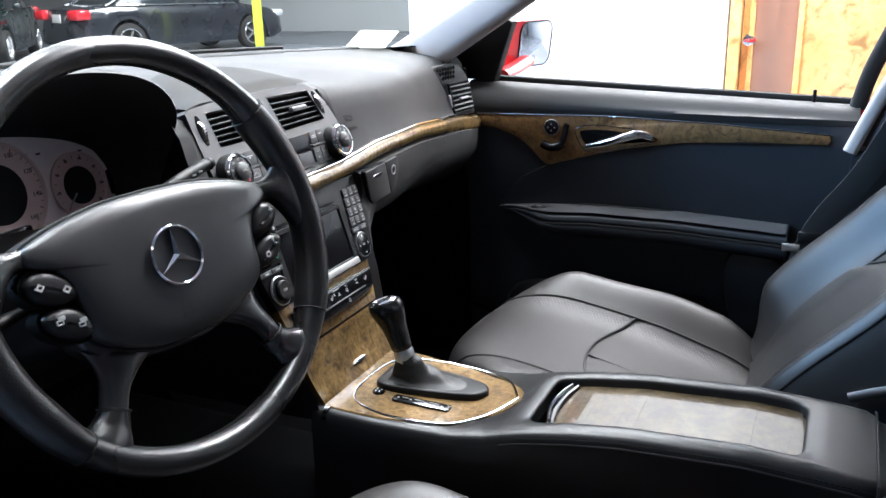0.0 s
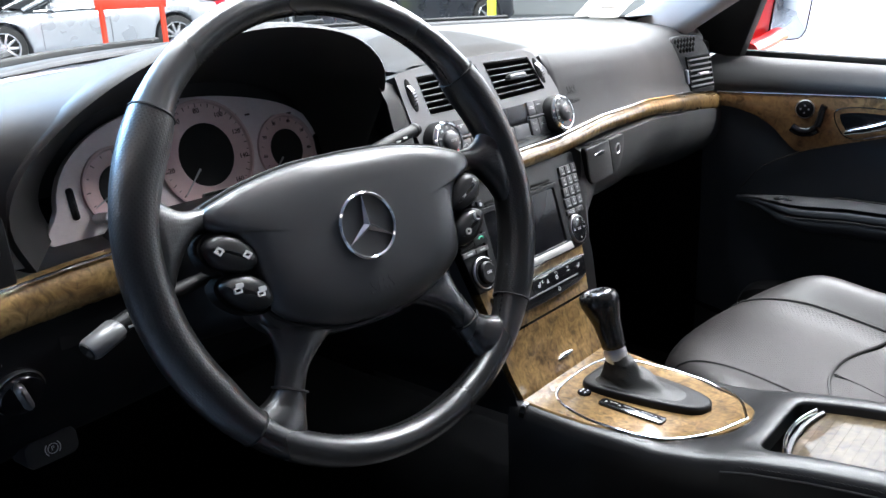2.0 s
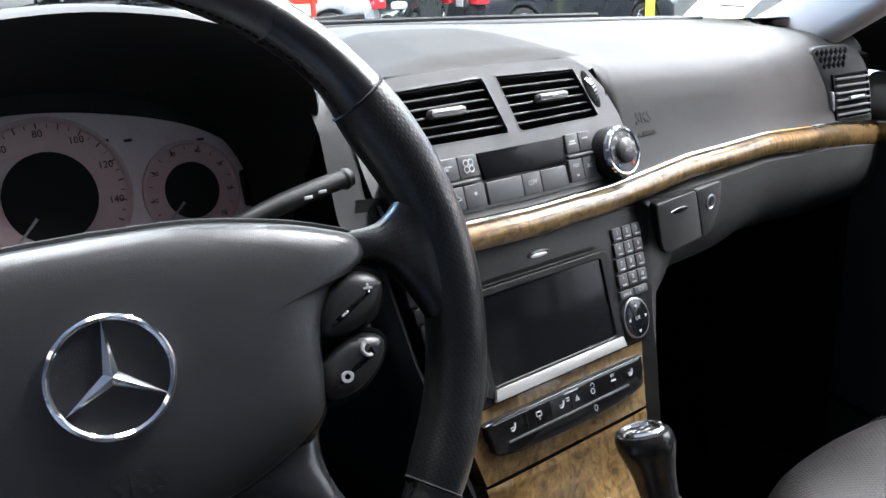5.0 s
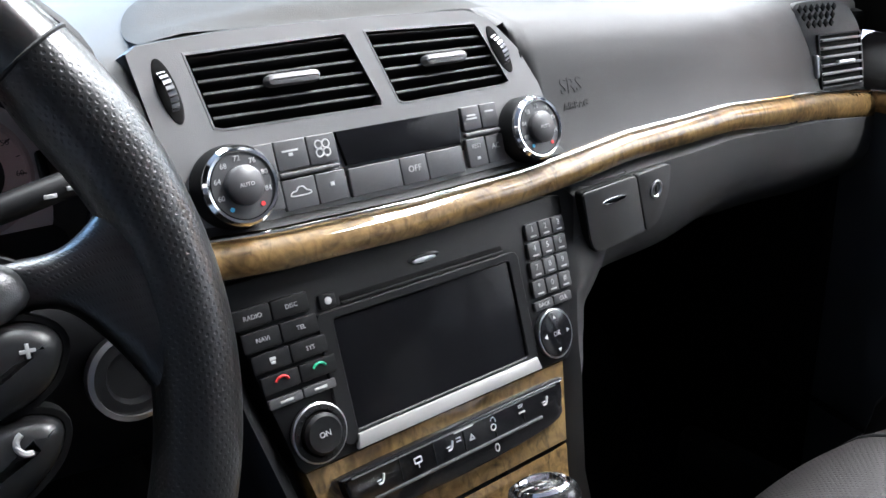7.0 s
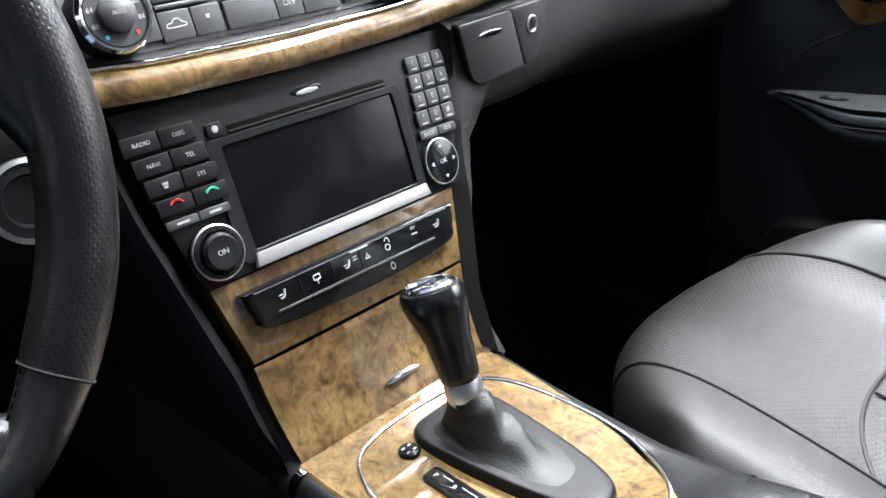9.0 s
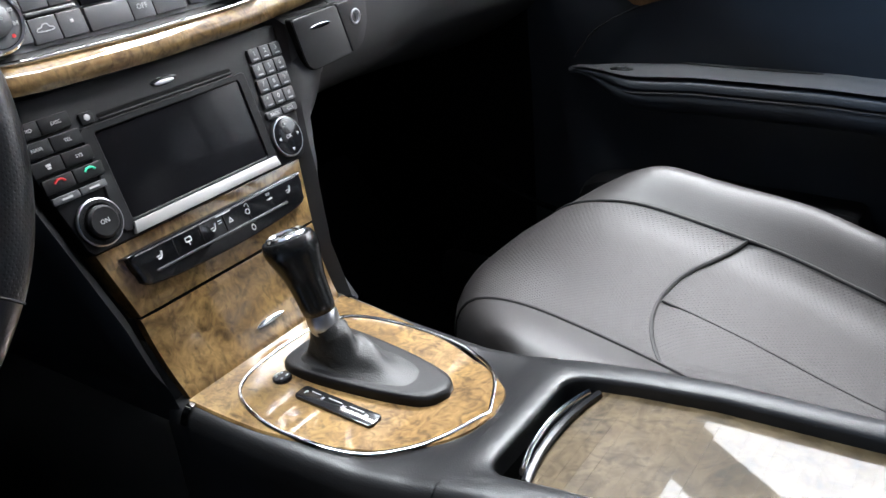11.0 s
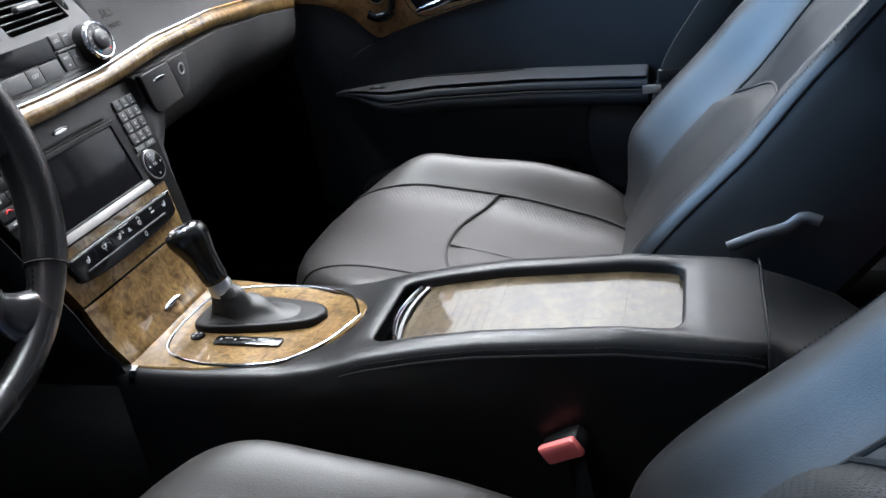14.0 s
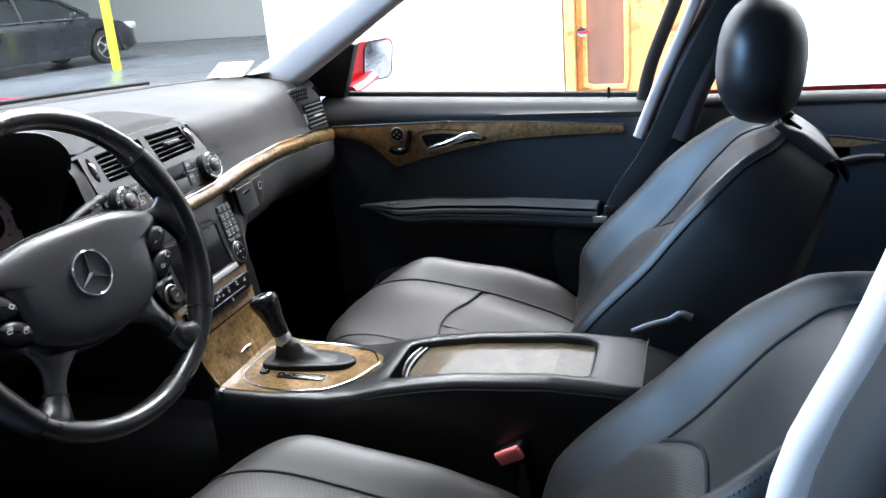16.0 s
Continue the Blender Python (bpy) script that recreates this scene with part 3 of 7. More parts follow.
for k, (nm, vv) in enumerate((("air_vent", VL), ("air_vent", VR))):
    holder, mid = vent(nm, vv, CLIM.moved(0, 0, 0.004), 6, panel, "black louvred air vent")
    part("vent_tab", Shape().box((mid[0] + 0.003, mid[1] + 0.001, 0.0045), (0.037, 0.0075, 0.010), 0.003, CLIM), PANEL, holder, "grey plastic vane tab")
    rim = resample(vv, 60, True)
    part("vent_rim", Shape().ring(inset(rim, -0.0016), rim, CLIM, 0.0030, 0.0043, 0.0002, depth=-0.006), PANEL, holder)
for u, v, turn in ((-0.1385, 0.046, 0.18), (0.1105, 0.046, 0.42)):
    fr = CLIM.moved(u, v, 0.004, turn)
    well = part("thumbwheel_well", Shape().prism(circle(0.0058, 24, ry=0.019), fr, 0.0, 0.0006, 0.0003), DEEP, panel)
    a = np.linspace(-1.1, 1.1, 15)
    rows = [[fr(w, 0.0155 * math.sin(t), 0.0155 * math.cos(t) - 0.010) for t in a] for w in (-0.0024, -0.002, 0.002, 0.0024)]
    part("thumbwheel", Shape().grid(rows), DULLMETAL, well, "ribbed silver thumbwheel")
    for t in np.linspace(-0.9, 0.9, 9):
        part("rib", Shape().box((0, 0.0158 * math.sin(t), 0.0158 * math.cos(t) - 0.010), (0.0046, 0.0011, 0.0011), 0.0003, fr), BLACK, well)

# climate buttons, display and dials
ctl = CLIM.moved(0, 0, 0.0042)
disp = [(-0.041, 0.0085), (0.060, 0.0085), (0.056, -0.0145), (-0.037, -0.0135)]
d = part("climate_display", Shape().prism(disp, ctl, 0, 0.003, 0.0008), SCREEN, panel, "dark red-black climate display")
BTN = mat("button_grey", (0.050, 0.050, 0.052), 0.40, var=0.05, bump=0.1, bscale=1500)


def key(u0, v0, u1, v1, frame, h=0.0035, name="button", parent=None, material=None, gap=0.0006):
    q = rrect(u1 - u0 - gap, abs(v1 - v0) - gap, 0.0012, 3, (u0 + u1) / 2, (v0 + v1) / 2)
    return part(name, Shape().prism(q, frame, 0, h, 0.0008), material or BTN, parent)


def bars(frame, u, v, parent, rows=((0.008, 0.0012),), material=None, h=0.0005, d=0.0):
    """Tiny printed signs that cannot be read, as plain bars."""
    for i, (w, t) in enumerate(rows):
        part("print_bar", Shape().box((u, v - i * 0.0022, d + h / 2), (w, t, h), 0.0001, frame), material or LEGEND, parent)


cells = [(-0.100, 0.009, -0.085, -0.0315), (-0.085, 0.009, -0.063, -0.0095), (-0.063, 0.009, -0.042, -0.0095), (-0.085, -0.0145, -0.062, -0.034), (-0.062, -0.0145, -0.040, -0.034), (-0.038, -0.0155, 0.002, -0.0345), (0.002, -0.0155, 0.024, -0.0345), (0.024, -0.0155, 0.056, -0.0345), (0.061, 0.010, 0.078, -0.0075), (0.078, 0.010, 0.094, -0.0075), (0.060, -0.0125, 0.078, -0.033), (0.078, -0.0125, 0.095, -0.033)]
keys = [key(u0, v0, u1, v1, ctl, parent=panel) for u0, v0, u1, v1 in cells]
part("slider_bar", Shape().box((-0.064, -0.012, 0.003), (0.042, 0.0030, 0.0035), 0.0010, ctl), BTN, panel)
part("slider_bar", Shape().box((0.077, -0.0100, 0.003), (0.033, 0.0030, 0.0035), 0.0010, ctl), BTN, panel)
tops = ctl.moved(0, 0, 0.0035)
words("legend", "OFF", 0.0062, tops.moved(0.013, -0.0245), LEGEND, keys[6])
words("legend", "AC", 0.0055, tops.moved(0.0865, -0.021), LEGEND, keys[11])
words("legend", "REST", 0.0040, tops.moved(0.069, -0.0185), LEGEND, keys[10])
for i in range(4):
    a = radians(45 + 90 * i)
    part("fan_blade", Shape().ring(circle(0.0030, 14, -0.0525 + 0.0036 * math.cos(a), 0.0 + 0.0036 * math.sin(a)), circle(0.0020, 14, -0.0525 + 0.0036 * math.cos(a), 0.0036 * math.sin(a)), tops, 0, 0.0005, 0.0001), LEGEND, keys[2])
bars(tops, -0.075, 0.002, keys[1], ((0.011, 0.0012), (0.003, 0.002)))
bars(tops, -0.051, -0.0225, keys[4], ((0.003, 0.0025),))
car_icon = smooth_curve([(-0.0065, -0.002), (-0.0062, 0.001), (-0.003, 0.0015), (-0.0015, 0.0035), (0.0025, 0.0035), (0.0042, 0.0012), (0.0066, 0.0005), (0.0066, -0.002)], 30, True)
part("car_sign", Shape().ring(car_icon, inset(car_icon, 0.0008), tops.moved(-0.0735, -0.0235), 0, 0.0005, 0.0001), LEGEND, keys[3])
bars(tops, 0.069, 0.003, keys[8], ((0.008, 0.0012), (0.010, 0.0012)))
bars(tops, 0.086, 0.004, keys[9], ((0.008, 0.0012),))
bars(tops, 0.069, -0.027, keys[10], ((0.003, 0.002),))


def dial(u, v, parent, r=0.0225):
    fr = CLIM.moved(u, v, 0.004)
    k = part("temperature_dial", Shape().revolve([(r + 0.002, 0), (r + 0.002, 0.006), (r, 0.012), (r - 0.001, 0.0165), (r - 0.0035, 0.0185)], fr, 44), BLACK, parent, "round black temperature dial")
    part("chrome_ring", Shape().revolve([(r + 0.0004, 0.0135), (r + 0.0006, 0.016), (r - 0.0012, 0.0185), (r - 0.0028, 0.0182)], fr, 48), CHROME, k, "thin chrome ring")
    part("dial_face", Shape().revolve([(r - 0.0028, 0.0175), (r - 0.009, 0.0178), (0.0, 0.0178)], fr, 40), BTN, k)
    part("push_cap", Shape().revolve([(r * 0.5, 0.0176), (r * 0.5, 0.0215), (r * 0.42, 0.0232), (0.0, 0.0238)], fr, 36), BTN, k, "domed push cap")
    face = fr.moved(0, 0, 0.0179)
    for i, txt in enumerate(("60", "64", "68", "72", "76", "80", "84")):
        a = radians(200 - i * 36)
        words("legend", txt, 0.0043, face.moved((r - 0.0072) * math.cos(a), (r - 0.0072) * math.sin(a)), LEGEND, k)
    words("legend", "AUTO", 0.0033, fr.moved(0, 0, 0.0236), LEGEND, k)
    for a, m in ((232, BLUEINK), (-52, REDINK)):
        part("dial_dot", Shape().revolve([(0.0014, 0.0178), (0.0014, 0.0183), (0.0, 0.0183)], fr.moved((r - 0.007) * math.cos(radians(a)), (r - 0.007) * math.sin(radians(a))), 10), m, k)


dial(-0.1155, -0.0125, panel)
dial(0.1190, -0.0145, panel)

# side vent at the passenger end of the dash
SV = Frame((0.645, 0.181, 0.714), (0.993, -0.115, 0), (-0.06, 0.20, 1))
sv = thing("side_vent", "black louvred side vent at the end of the dashboard", "air vent")
ov = smooth_curve([(-0.050, -0.030), (-0.042, -0.038), (0.040, -0.038), (0.048, -0.030), (0.047, 0.018), (0.030, 0.050), (0.004, 0.064), (-0.062, 0.066), (-0.078, 0.056), (-0.066, 0.032), (-0.053, 0.010)], 70, True)
part("surround", Shape().prism(ov, SV, -0.045, 0.003, 0.004), PAD, sv, "black vinyl surround")
holder, mid = vent("louvre_box", [(-0.036, 0.026), (0.036, 0.026), (0.038, -0.029), (-0.032, -0.029)], SV.moved(0, 0, 0.0045), 0, sv, "black slatted outlet")
part("louvre_backing", Shape().prism([(-0.0335, -0.030), (0.039, -0.030), (0.037, 0.027), (-0.0375, 0.027)], SV, 0.002, 0.0040, 0.0005), DEEP, sv)
part("louvre_rim", Shape().ring(resample([(-0.036, -0.032), (0.041, -0.032), (0.039, 0.029), (-0.040, 0.029)], 60, True), resample([(-0.0335, -0.0295), (0.0385, -0.0295), (0.0365, 0.0265), (-0.0370, 0.0265)], 60, True), SV, 0.002, 0.006, 0.0006), BLACK, sv)
for i in range(6):
    v = 0.0215 - i * 0.0092
    part("slat", Shape().box((0.001, v, 0.0055), (0.072, 0.0030, 0.005), 0.001, SV), PANEL, sv)
part("vane_tab", Shape().box((0.004, -0.0045, 0.0088), (0.030, 0.0045, 0.005), 0.001, SV), SATIN, sv, "small silver vane tab")
part("thumbwheel", Shape().box((-0.043, -0.006, 0.004), (0.006, 0.026, 0.008), 0.003, SV), SATIN, sv)
for i in range(3):
    for j in range(7 - i):
        part("mesh_cell", Shape().prism(circle(0.0042, 4, -0.066 + j * 0.0100 + i * 0.007, 0.0405 + (2 - i) * 0.0085), SV, 0.003, 0.0042, 0.0003), DEEP, sv)


# ---------------------------------------------------------------- head unit
unit = thing("head_unit", "black navigation radio with a blank screen and keypad", "car radio")
hp_ = [(-0.1405, 0.0215), (0.141, 0.0215), (0.1385, -0.02), (0.120, -0.1025), (-0.1185, -0.1025), (-0.134, -0.03)]
part("fascia", Shape().prism(resample(hp_, 90, True), STACK, -0.02, 0.0, 0.0015), BLACK, unit, "satin black fascia")
HU = STACK.moved(-0.004, 0, 0.0)
so, si = rrect(0.172, 0.086, 0.005, 6, 0.003, -0.0535), rrect(0.150, 0.072, 0.002, 6, 0.004, -0.0525)
part("screen_frame", Shape().ring(so, si, HU, -0.001, 0.0022, 0.0008, depth=-0.004), BLACK, unit)
part("screen", Shape().prism(rrect(0.158, 0.080, 0.002, 4, 0.004, -0.0525), HU, -0.006, 0.0004, 0.0005), SCREEN, unit, "switched-off dark navigation screen")
part("silver_bar", Shape().prism([(-0.0745, -0.1005), (0.0885, -0.1005), (0.086, -0.0910), (-0.0725, -0.0910)], HU, 0, 0.0045, 0.001), SILVERPAINT, unit, "slanted silver bar below the screen")
part("disc_slot", Shape().prism(rrect(0.139, 0.0034, 0.0015, 4, 0.007, -0.0055), HU, 0, 0.0004, 0.0001), DEEP, unit, "narrow disc slot")
part("disc_lip", Shape().box((0.007, -0.0085, 0.001), (0.139, 0.0018, 0.002), 0.0007, HU), BLACK, unit)
part("card_mark", Shape().prism(circle(0.0135, 20, 0.007, 0.0045, ry=0.003), HU, 0, 0.001, 0.0004), GLOSSBLACK, unit)
part("card_mark", Shape().prism(circle(0.0100, 20, 0.007, 0.0030, ry=0.0018), HU, 0.0008, 0.0014, 0.0003), SATIN, unit)
ej = key(-0.078, 0.0005, -0.0655, -0.0095, HU, parent=unit, material=BLACK, h=0.002)
part("eject_sign", Shape().prism(circle(0.0025, 12, -0.0717, -0.0042), HU, 0.002, 0.0025, 0.0002), LEGEND, ej)
rows5 = [(0.006, -0.0065), (-0.0085, -0.021), (-0.0225, -0.0345), (-0.0365, -0.0480)]
names = (("RADIO", "DISC"), ("NAVI", "TEL"), ("", "SYS"), ("", ""))
for (v1, v0), pair in zip(rows5, names):
    sh = (v1 - 0.006) * 0.21
    for j, txt in enumerate(pair):
        u0 = -0.1365 - sh + j * 0.0258
        k = key(u0, v0, u0 + 0.0258, v1, HU, parent=unit, material=BLACK, h=0.003)
        fr = HU.moved(u0 + 0.0135, (v0 + v1) / 2, 0.003)
        if txt:
            words("legend", txt, 0.0040, fr, LEGEND, k)
        elif v1 > -0.03:
            bars(fr, 0, 0.001, k, ((0.004, 0.002), (0.003, 0.0016)))
        else:
            arc = [fr(0.005 * math.cos(a), 0.005 * math.sin(a) - 0.002, 0.0003) for a in np.linspace(0.5, 2.6, 10)]
            part("handset_sign", Shape().sweep(arc, 0.0009, 5), (REDINK, GREENINK)[j], k)
for j in range(2):
    k = key(-0.126 + j * 0.0235, -0.0575, -0.1025 + j * 0.0235, -0.0510, HU, parent=unit, material=BTN, h=0.003)
    bars(HU, -0.114 + j * 0.0235, -0.0543, k, ((0.009, 0.0016),), d=0.003)


def knob(u, v, r, frame, parent, name, txt):
    fr = frame.moved(u, v)
    k = part(name, Shape().revolve([(r, 0), (r, 0.004), (r - 0.001, 0.006), (r - 0.004, 0.0062), (r - 0.0055, 0.0045)], fr, 40), BLACK, parent)
    part("chrome_ring", Shape().revolve([(r + 0.0004, 0.002), (r + 0.0004, 0.0045), (r - 0.0014, 0.0058), (r - 0.0016, 0.003)], fr, 40), SATIN, k, "thin silver ring")
    part("cap", Shape().revolve([(r - 0.0055, 0.0), (r - 0.0055, 0.009), (r - 0.0075, 0.011), (0, 0.0105)], fr, 36), BLACK, k)
    words("legend", txt, 0.0052, fr.moved(0, 0, 0.0109), LEGEND, k)
    return k


kn = knob(-0.0985, -0.0805, 0.0185, HU, unit, "power_knob", "ON")
for i in range(24):
    a = i / 24 * 2 * math.pi
    part("knurl", Shape().box((-0.0985 + 0.0155 * math.cos(a), -0.0805 + 0.0155 * math.sin(a), 0.0062), (0.0012, 0.0012, 0.0012), 0.0003, HU), BLACK, kn)
for r in range(4):
    for c in range(3):
        u = 0.1005 + c * 0.0137 - r * 0.0014
        v = 0.0060 - r * 0.0142
        k = key(u, v - 0.0128, u + 0.0134, v, HU, parent=unit, material=BTN, h=0.0028)
        txt = ("1", "2", "3", "4", "5", "6", "7", "8", "9", "*", "0", "#")[r * 3 + c]
        words("legend", txt, 0.0062, HU.moved(u + 0.0067, v - 0.0050, 0.0028), LEGEND, k)
        bars(HU, u + 0.0067, v - 0.0102, k, ((0.006, 0.0012),), d=0.0028)
for c, txt in enumerate(("BACK", "CLR")):
    u = 0.0945 + c * 0.0200
    k = key(u, -0.0595, u + 0.0198, -0.0520, HU, parent=unit, material=BTN, h=0.0028)
    words("legend", txt, 0.0045, HU.moved(u + 0.0099, -0.0557, 0.0028), LEGEND, k)
pad = part("direction_pad", Shape().prism(circle(0.0165, 36, 0.1085, -0.0795, ry=0.0180), HU, 0, 0.0055, 0.002), GLOSSBLACK, unit, "oval direction pad")
part("chrome_ring", Shape().ring(circle(0.0175, 40, 0.1085, -0.0795, ry=0.0190), circle(0.0160, 40, 0.1085, -0.0795, ry=0.0175), HU, 0, 0.0045, 0.0005), SATIN, pad)
words("legend", "OK", 0.0050, HU.moved(0.1085, -0.0795, 0.0055), LEGEND, pad)
for a in range(4):
    t = radians(a * 90)
    fr = HU.moved(0.1085 + 0.0112 * math.cos(t), -0.0795 + 0.0122 * math.sin(t), 0.0053, t - math.pi / 2)
    part("arrow_sign", Shape().prism([(-0.0018, -0.001), (0.0018, -0.001), (0, 0.002)], fr, 0, 0.0005, 0.0001), LEGEND, pad)

# ---------------------------------------------------------------- centre stack housing, wood panels, switch row
stack = thing("centre_stack", "black centre stack with burl walnut panels and a switch row", "centre stack")
WIDTH = [(0.675, 0.166), (0.655, 0.1635), (0.62, 0.156), (0.55, 0.139), (0.50, 0.129), (0.45, 0.119), (0.417, 0.108)]


def stack_w(z):
    return lerp(z, WIDTH)


def stack_y(z):
    return 0.128 + (z - 0.645) * 0.30 / 0.954


LEG_IN = [(0.678, 0.1425), (0.665, 0.1425), (0.600, 0.1340), (0.548, 0.1222), (0.488, 0.1080), (0.44, 0.1030), (0.40, 0.1020)]
LEG_OUT = [(0.678, 0.215), (0.640, 0.212), (0.613, 0.2020), (0.598, 0.1890), (0.575, 0.1680), (0.551, 0.1475), (0.509, 0.1300), (0.465, 0.1185), (0.429, 0.1190), (0.40, 0.1260)]
for sx in (-1, 1):
    rows = []
    for z in np.linspace(0.672, 0.40, 40):
        y = stack_y(z)
        wi = lerp(z, LEG_IN)
        wo = lerp(z, LEG_OUT) if sx > 0 else stack_w(z) - 0.002
        m_ = (wi + wo) / 2
        yo = y + (0.1225 - y) * ease(z, 0.53, 0.60) if sx > 0 else y
        sec = [(wi - 0.001, y + 0.008), (wi + 0.0005, y - 0.001), (wi + 0.005, min(y, yo) - 0.0030 if z < 0.61 else y - 0.001), (m_, 0.35 * y + 0.65 * yo - 0.003), (wo - 0.006, yo - 0.001), (wo, yo + 0.006), (wo + 0.002, yo + 0.022), (wo + 0.004, y + 0.09), (wo + 0.010, y + 0.35)]
        rows.append([(sx * a, b, z) for a, b in smooth_curve(sec, 22)])
    # driver's leg takes a darker material: its shade is put into the colour
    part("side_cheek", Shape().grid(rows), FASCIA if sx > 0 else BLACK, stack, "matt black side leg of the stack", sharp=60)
wp = [(-0.1135, -0.1030), (0.1135, -0.1030), (0.1010, -0.1625), (-0.1005, -0.1625)]
ST0 = STACK.moved(-0.002, 0)
part("wood_panel", Shape().prism(wp, ST0, -0.02, -0.0015, 0.001), WOOD, stack, "burl walnut panel around the switch row")
def lid_y(k):
    """The lid's face sinks a little, then sweeps out to meet the gate plate."""
    return 0.0782 - 0.0285 * (0.30 * k + 0.70 * k * k)


rows = []
for k in np.linspace(0, 1, 22):
    z, h_ = 0.4885 - 0.0715 * k, 0.1005 - 0.0075 * k
    edge = 0.0012 * (1 if 0 < k < 1 else 0)
    rows.append([(-h_, lid_y(k) + 0.010, z)] + [(x, lid_y(k) + 0.0012 * (abs(x) / h_) ** 12 - edge, z) for x in np.linspace(-h_, h_, 13)] + [(h_, lid_y(k) + 0.010, z)])
lid = part("ashtray_lid", Shape().grid(rows), WOOD, stack, "burl walnut ashtray lid sweeping out at its foot", sharp=50)
hd = smooth_curve([(-0.018, 0.0), (-0.008, 0.0035), (0.008, 0.0035), (0.018, 0.0), (0.008, -0.0022), (-0.008, -0.0022)], 30, True)
part("lid_mark", Shape().prism(hd, Frame((0.010, lid_y(0.76) - 0.0012, 0.4885 - 0.0715 * 0.76), (1, 0, 0), (0, 0.55, 1)), -0.001, 0.0028, 0.0012), CHROME, lid, "small chrome lid handle")
sw_out = smooth_curve([(-0.094, -0.116), (-0.090, -0.113), (0.0, -0.1125), (0.096, -0.113), (0.1005, -0.116), (0.098, -0.130), (0.086, -0.143), (0.0, -0.1475), (-0.080, -0.143), (-0.091, -0.130)], 80, True)
row = part("switch_bank", Shape().prism(sw_out, ST0, -0.002, 0.006, 0.0028), GLOSSBLACK, stack, "black switch row with white signs")
SWR = ST0.moved(0, 0, 0.0062)
part("switch_lip", Shape().box((0.0, -0.1338, 0.0), (0.150, 0.0022, 0.002), 0.0008, SWR), BTN, row)
for u in (-0.052, -0.024, 0.002, 0.030, 0.058):
    part("switch_gap", Shape().box((u, -0.1235, 0.0), (0.0007, 0.017, 0.0006), 0.0001, SWR), DEEP, row)
part("top_edge", Shape().sweep([ST0(u, -0.1155, 0.0056) for u in np.linspace(-0.088, 0.094, 12)], 0.0008, 6), BTN, row)


def heat_sign(u):
    p = [SWR(u - 0.002, -0.1255, 0.0004), SWR(u - 0.0007, -0.126, 0.0004), SWR(u + 0.0013, -0.125, 0.0004), SWR(u + 0.0027, -0.1205, 0.0004)]
    part("seat_sign", Shape().sweep(smooth_curve(p, 12), 0.0008, 5), LEGEND, row)
    part("seat_sign", Shape().sweep([SWR(u - 0.003, -0.1238, 0.0004), SWR(u + 0.0006, -0.1235, 0.0004)], 0.0004, 5), LEGEND, row)


for u in (-0.068, -0.011, 0.080):
    heat_sign(u)
scr = rrect(0.0064, 0.0044, 0.0008, 3, -0.038, -0.1225)
part("blind_sign", Shape().ring(scr, inset(scr, 0.0009), SWR, 0, 0.0006, 0.0001), LEGEND, row)
part("blind_sign", Shape().box((-0.038, -0.1260, 0.0003), (0.0008, 0.0034, 0.0006), 0.0001, SWR), LEGEND, row)
bars(SWR, 0.003, -0.1165, row, ((0.017, 0.0010),))
bars(SWR, -0.003, -0.1205, row, ((0.004, 0.0008), (0.004, 0.0008)))
tri_ = [(0.0058, -0.1262), (0.0112, -0.1262), (0.0085, -0.1215)]
part("hazard_sign", Shape().ring(np.array(tri_), inset(tri_, 0.0009), SWR, 0, 0.0006, 0.0001), LEGEND, row, "hazard triangle sign")
part("lock_sign", Shape().ring(circle(0.0026, 14, 0.0285, -0.1245), circle(0.0018, 14, 0.0285, -0.1245), SWR, 0, 0.0006, 0.0001), LEGEND, row)
part("lock_sign", Shape().sweep([SWR(0.0290 + 0.0022 * math.cos(a), -0.1205 + 0.003 * math.sin(a), 0.0003) for a in np.linspace(-0.3, 2.8, 9)], 0.0004, 5), LEGEND, row)
words("legend", "ESP", 0.0034, SWR.moved(0.0565, -0.1190), LEGEND, row)
bars(SWR, 0.0565, -0.1235, row, ((0.006, 0.0014),))
part("lock_sign", Shape().ring(circle(0.0022, 14, 0.0285, -0.1395, ry=0.003), circle(0.0015, 14, 0.0285, -0.1395, ry=0.0022), SWR, -0.001, 0.0004, 0.0001), LEGEND, row)


# ---------------------------------------------------------------- centre console
PROF_Z = [(0.06, 0.416), (0.04, 0.416), (-0.03, 0.412), (-0.12, 0.412), (-0.165, 0.419), (-0.215, 0.433), (-0.27, 0.443), (-0.33, 0.451), (-0.46, 0.458), (-0.57, 0.452), (-0.66, 0.430)]
PROF_W = [(0.06, 0.110), (0.03, 0.108), (-0.10, 0.100), (-0.20, 0.094), (-0.30, 0.091), (-0.66, 0.090)]


def con_z(y):
    p = sorted(PROF_Z)
    return float(np.interp(y, [a for a, _ in p], [b for _, b in p]))


def con_w(y):
    return lerp(y, PROF_W)


console = thing("centre_console", "black leather-covered centre console with burl walnut inlays", "console")


def con_loop(pts, dz=0.0, n=120):
    return [(x, y, con_z(y) + dz) for x, y in resample(pts, n, True)]


def outline(y0, y1, grow=0.0, k=24, r=0.02):
    ys = np.linspace(y0, y1, k)
    right = [(con_w(y) + grow, y) for y in ys]
    return right + [(-x, y) for x, y in right[::-1]]


# armrest part with the tray opening
def arm_outline(g):
    ys = np.linspace(-0.160, -0.588, 32)
    right = [(con_w(y) + g, y) for y in ys]
    return right + [(-a, b) for a, b in right[::-1]]


tray_hole = rrect(0.124, 0.302, 0.016, 8, 0.0, -0.3655)
N = 160


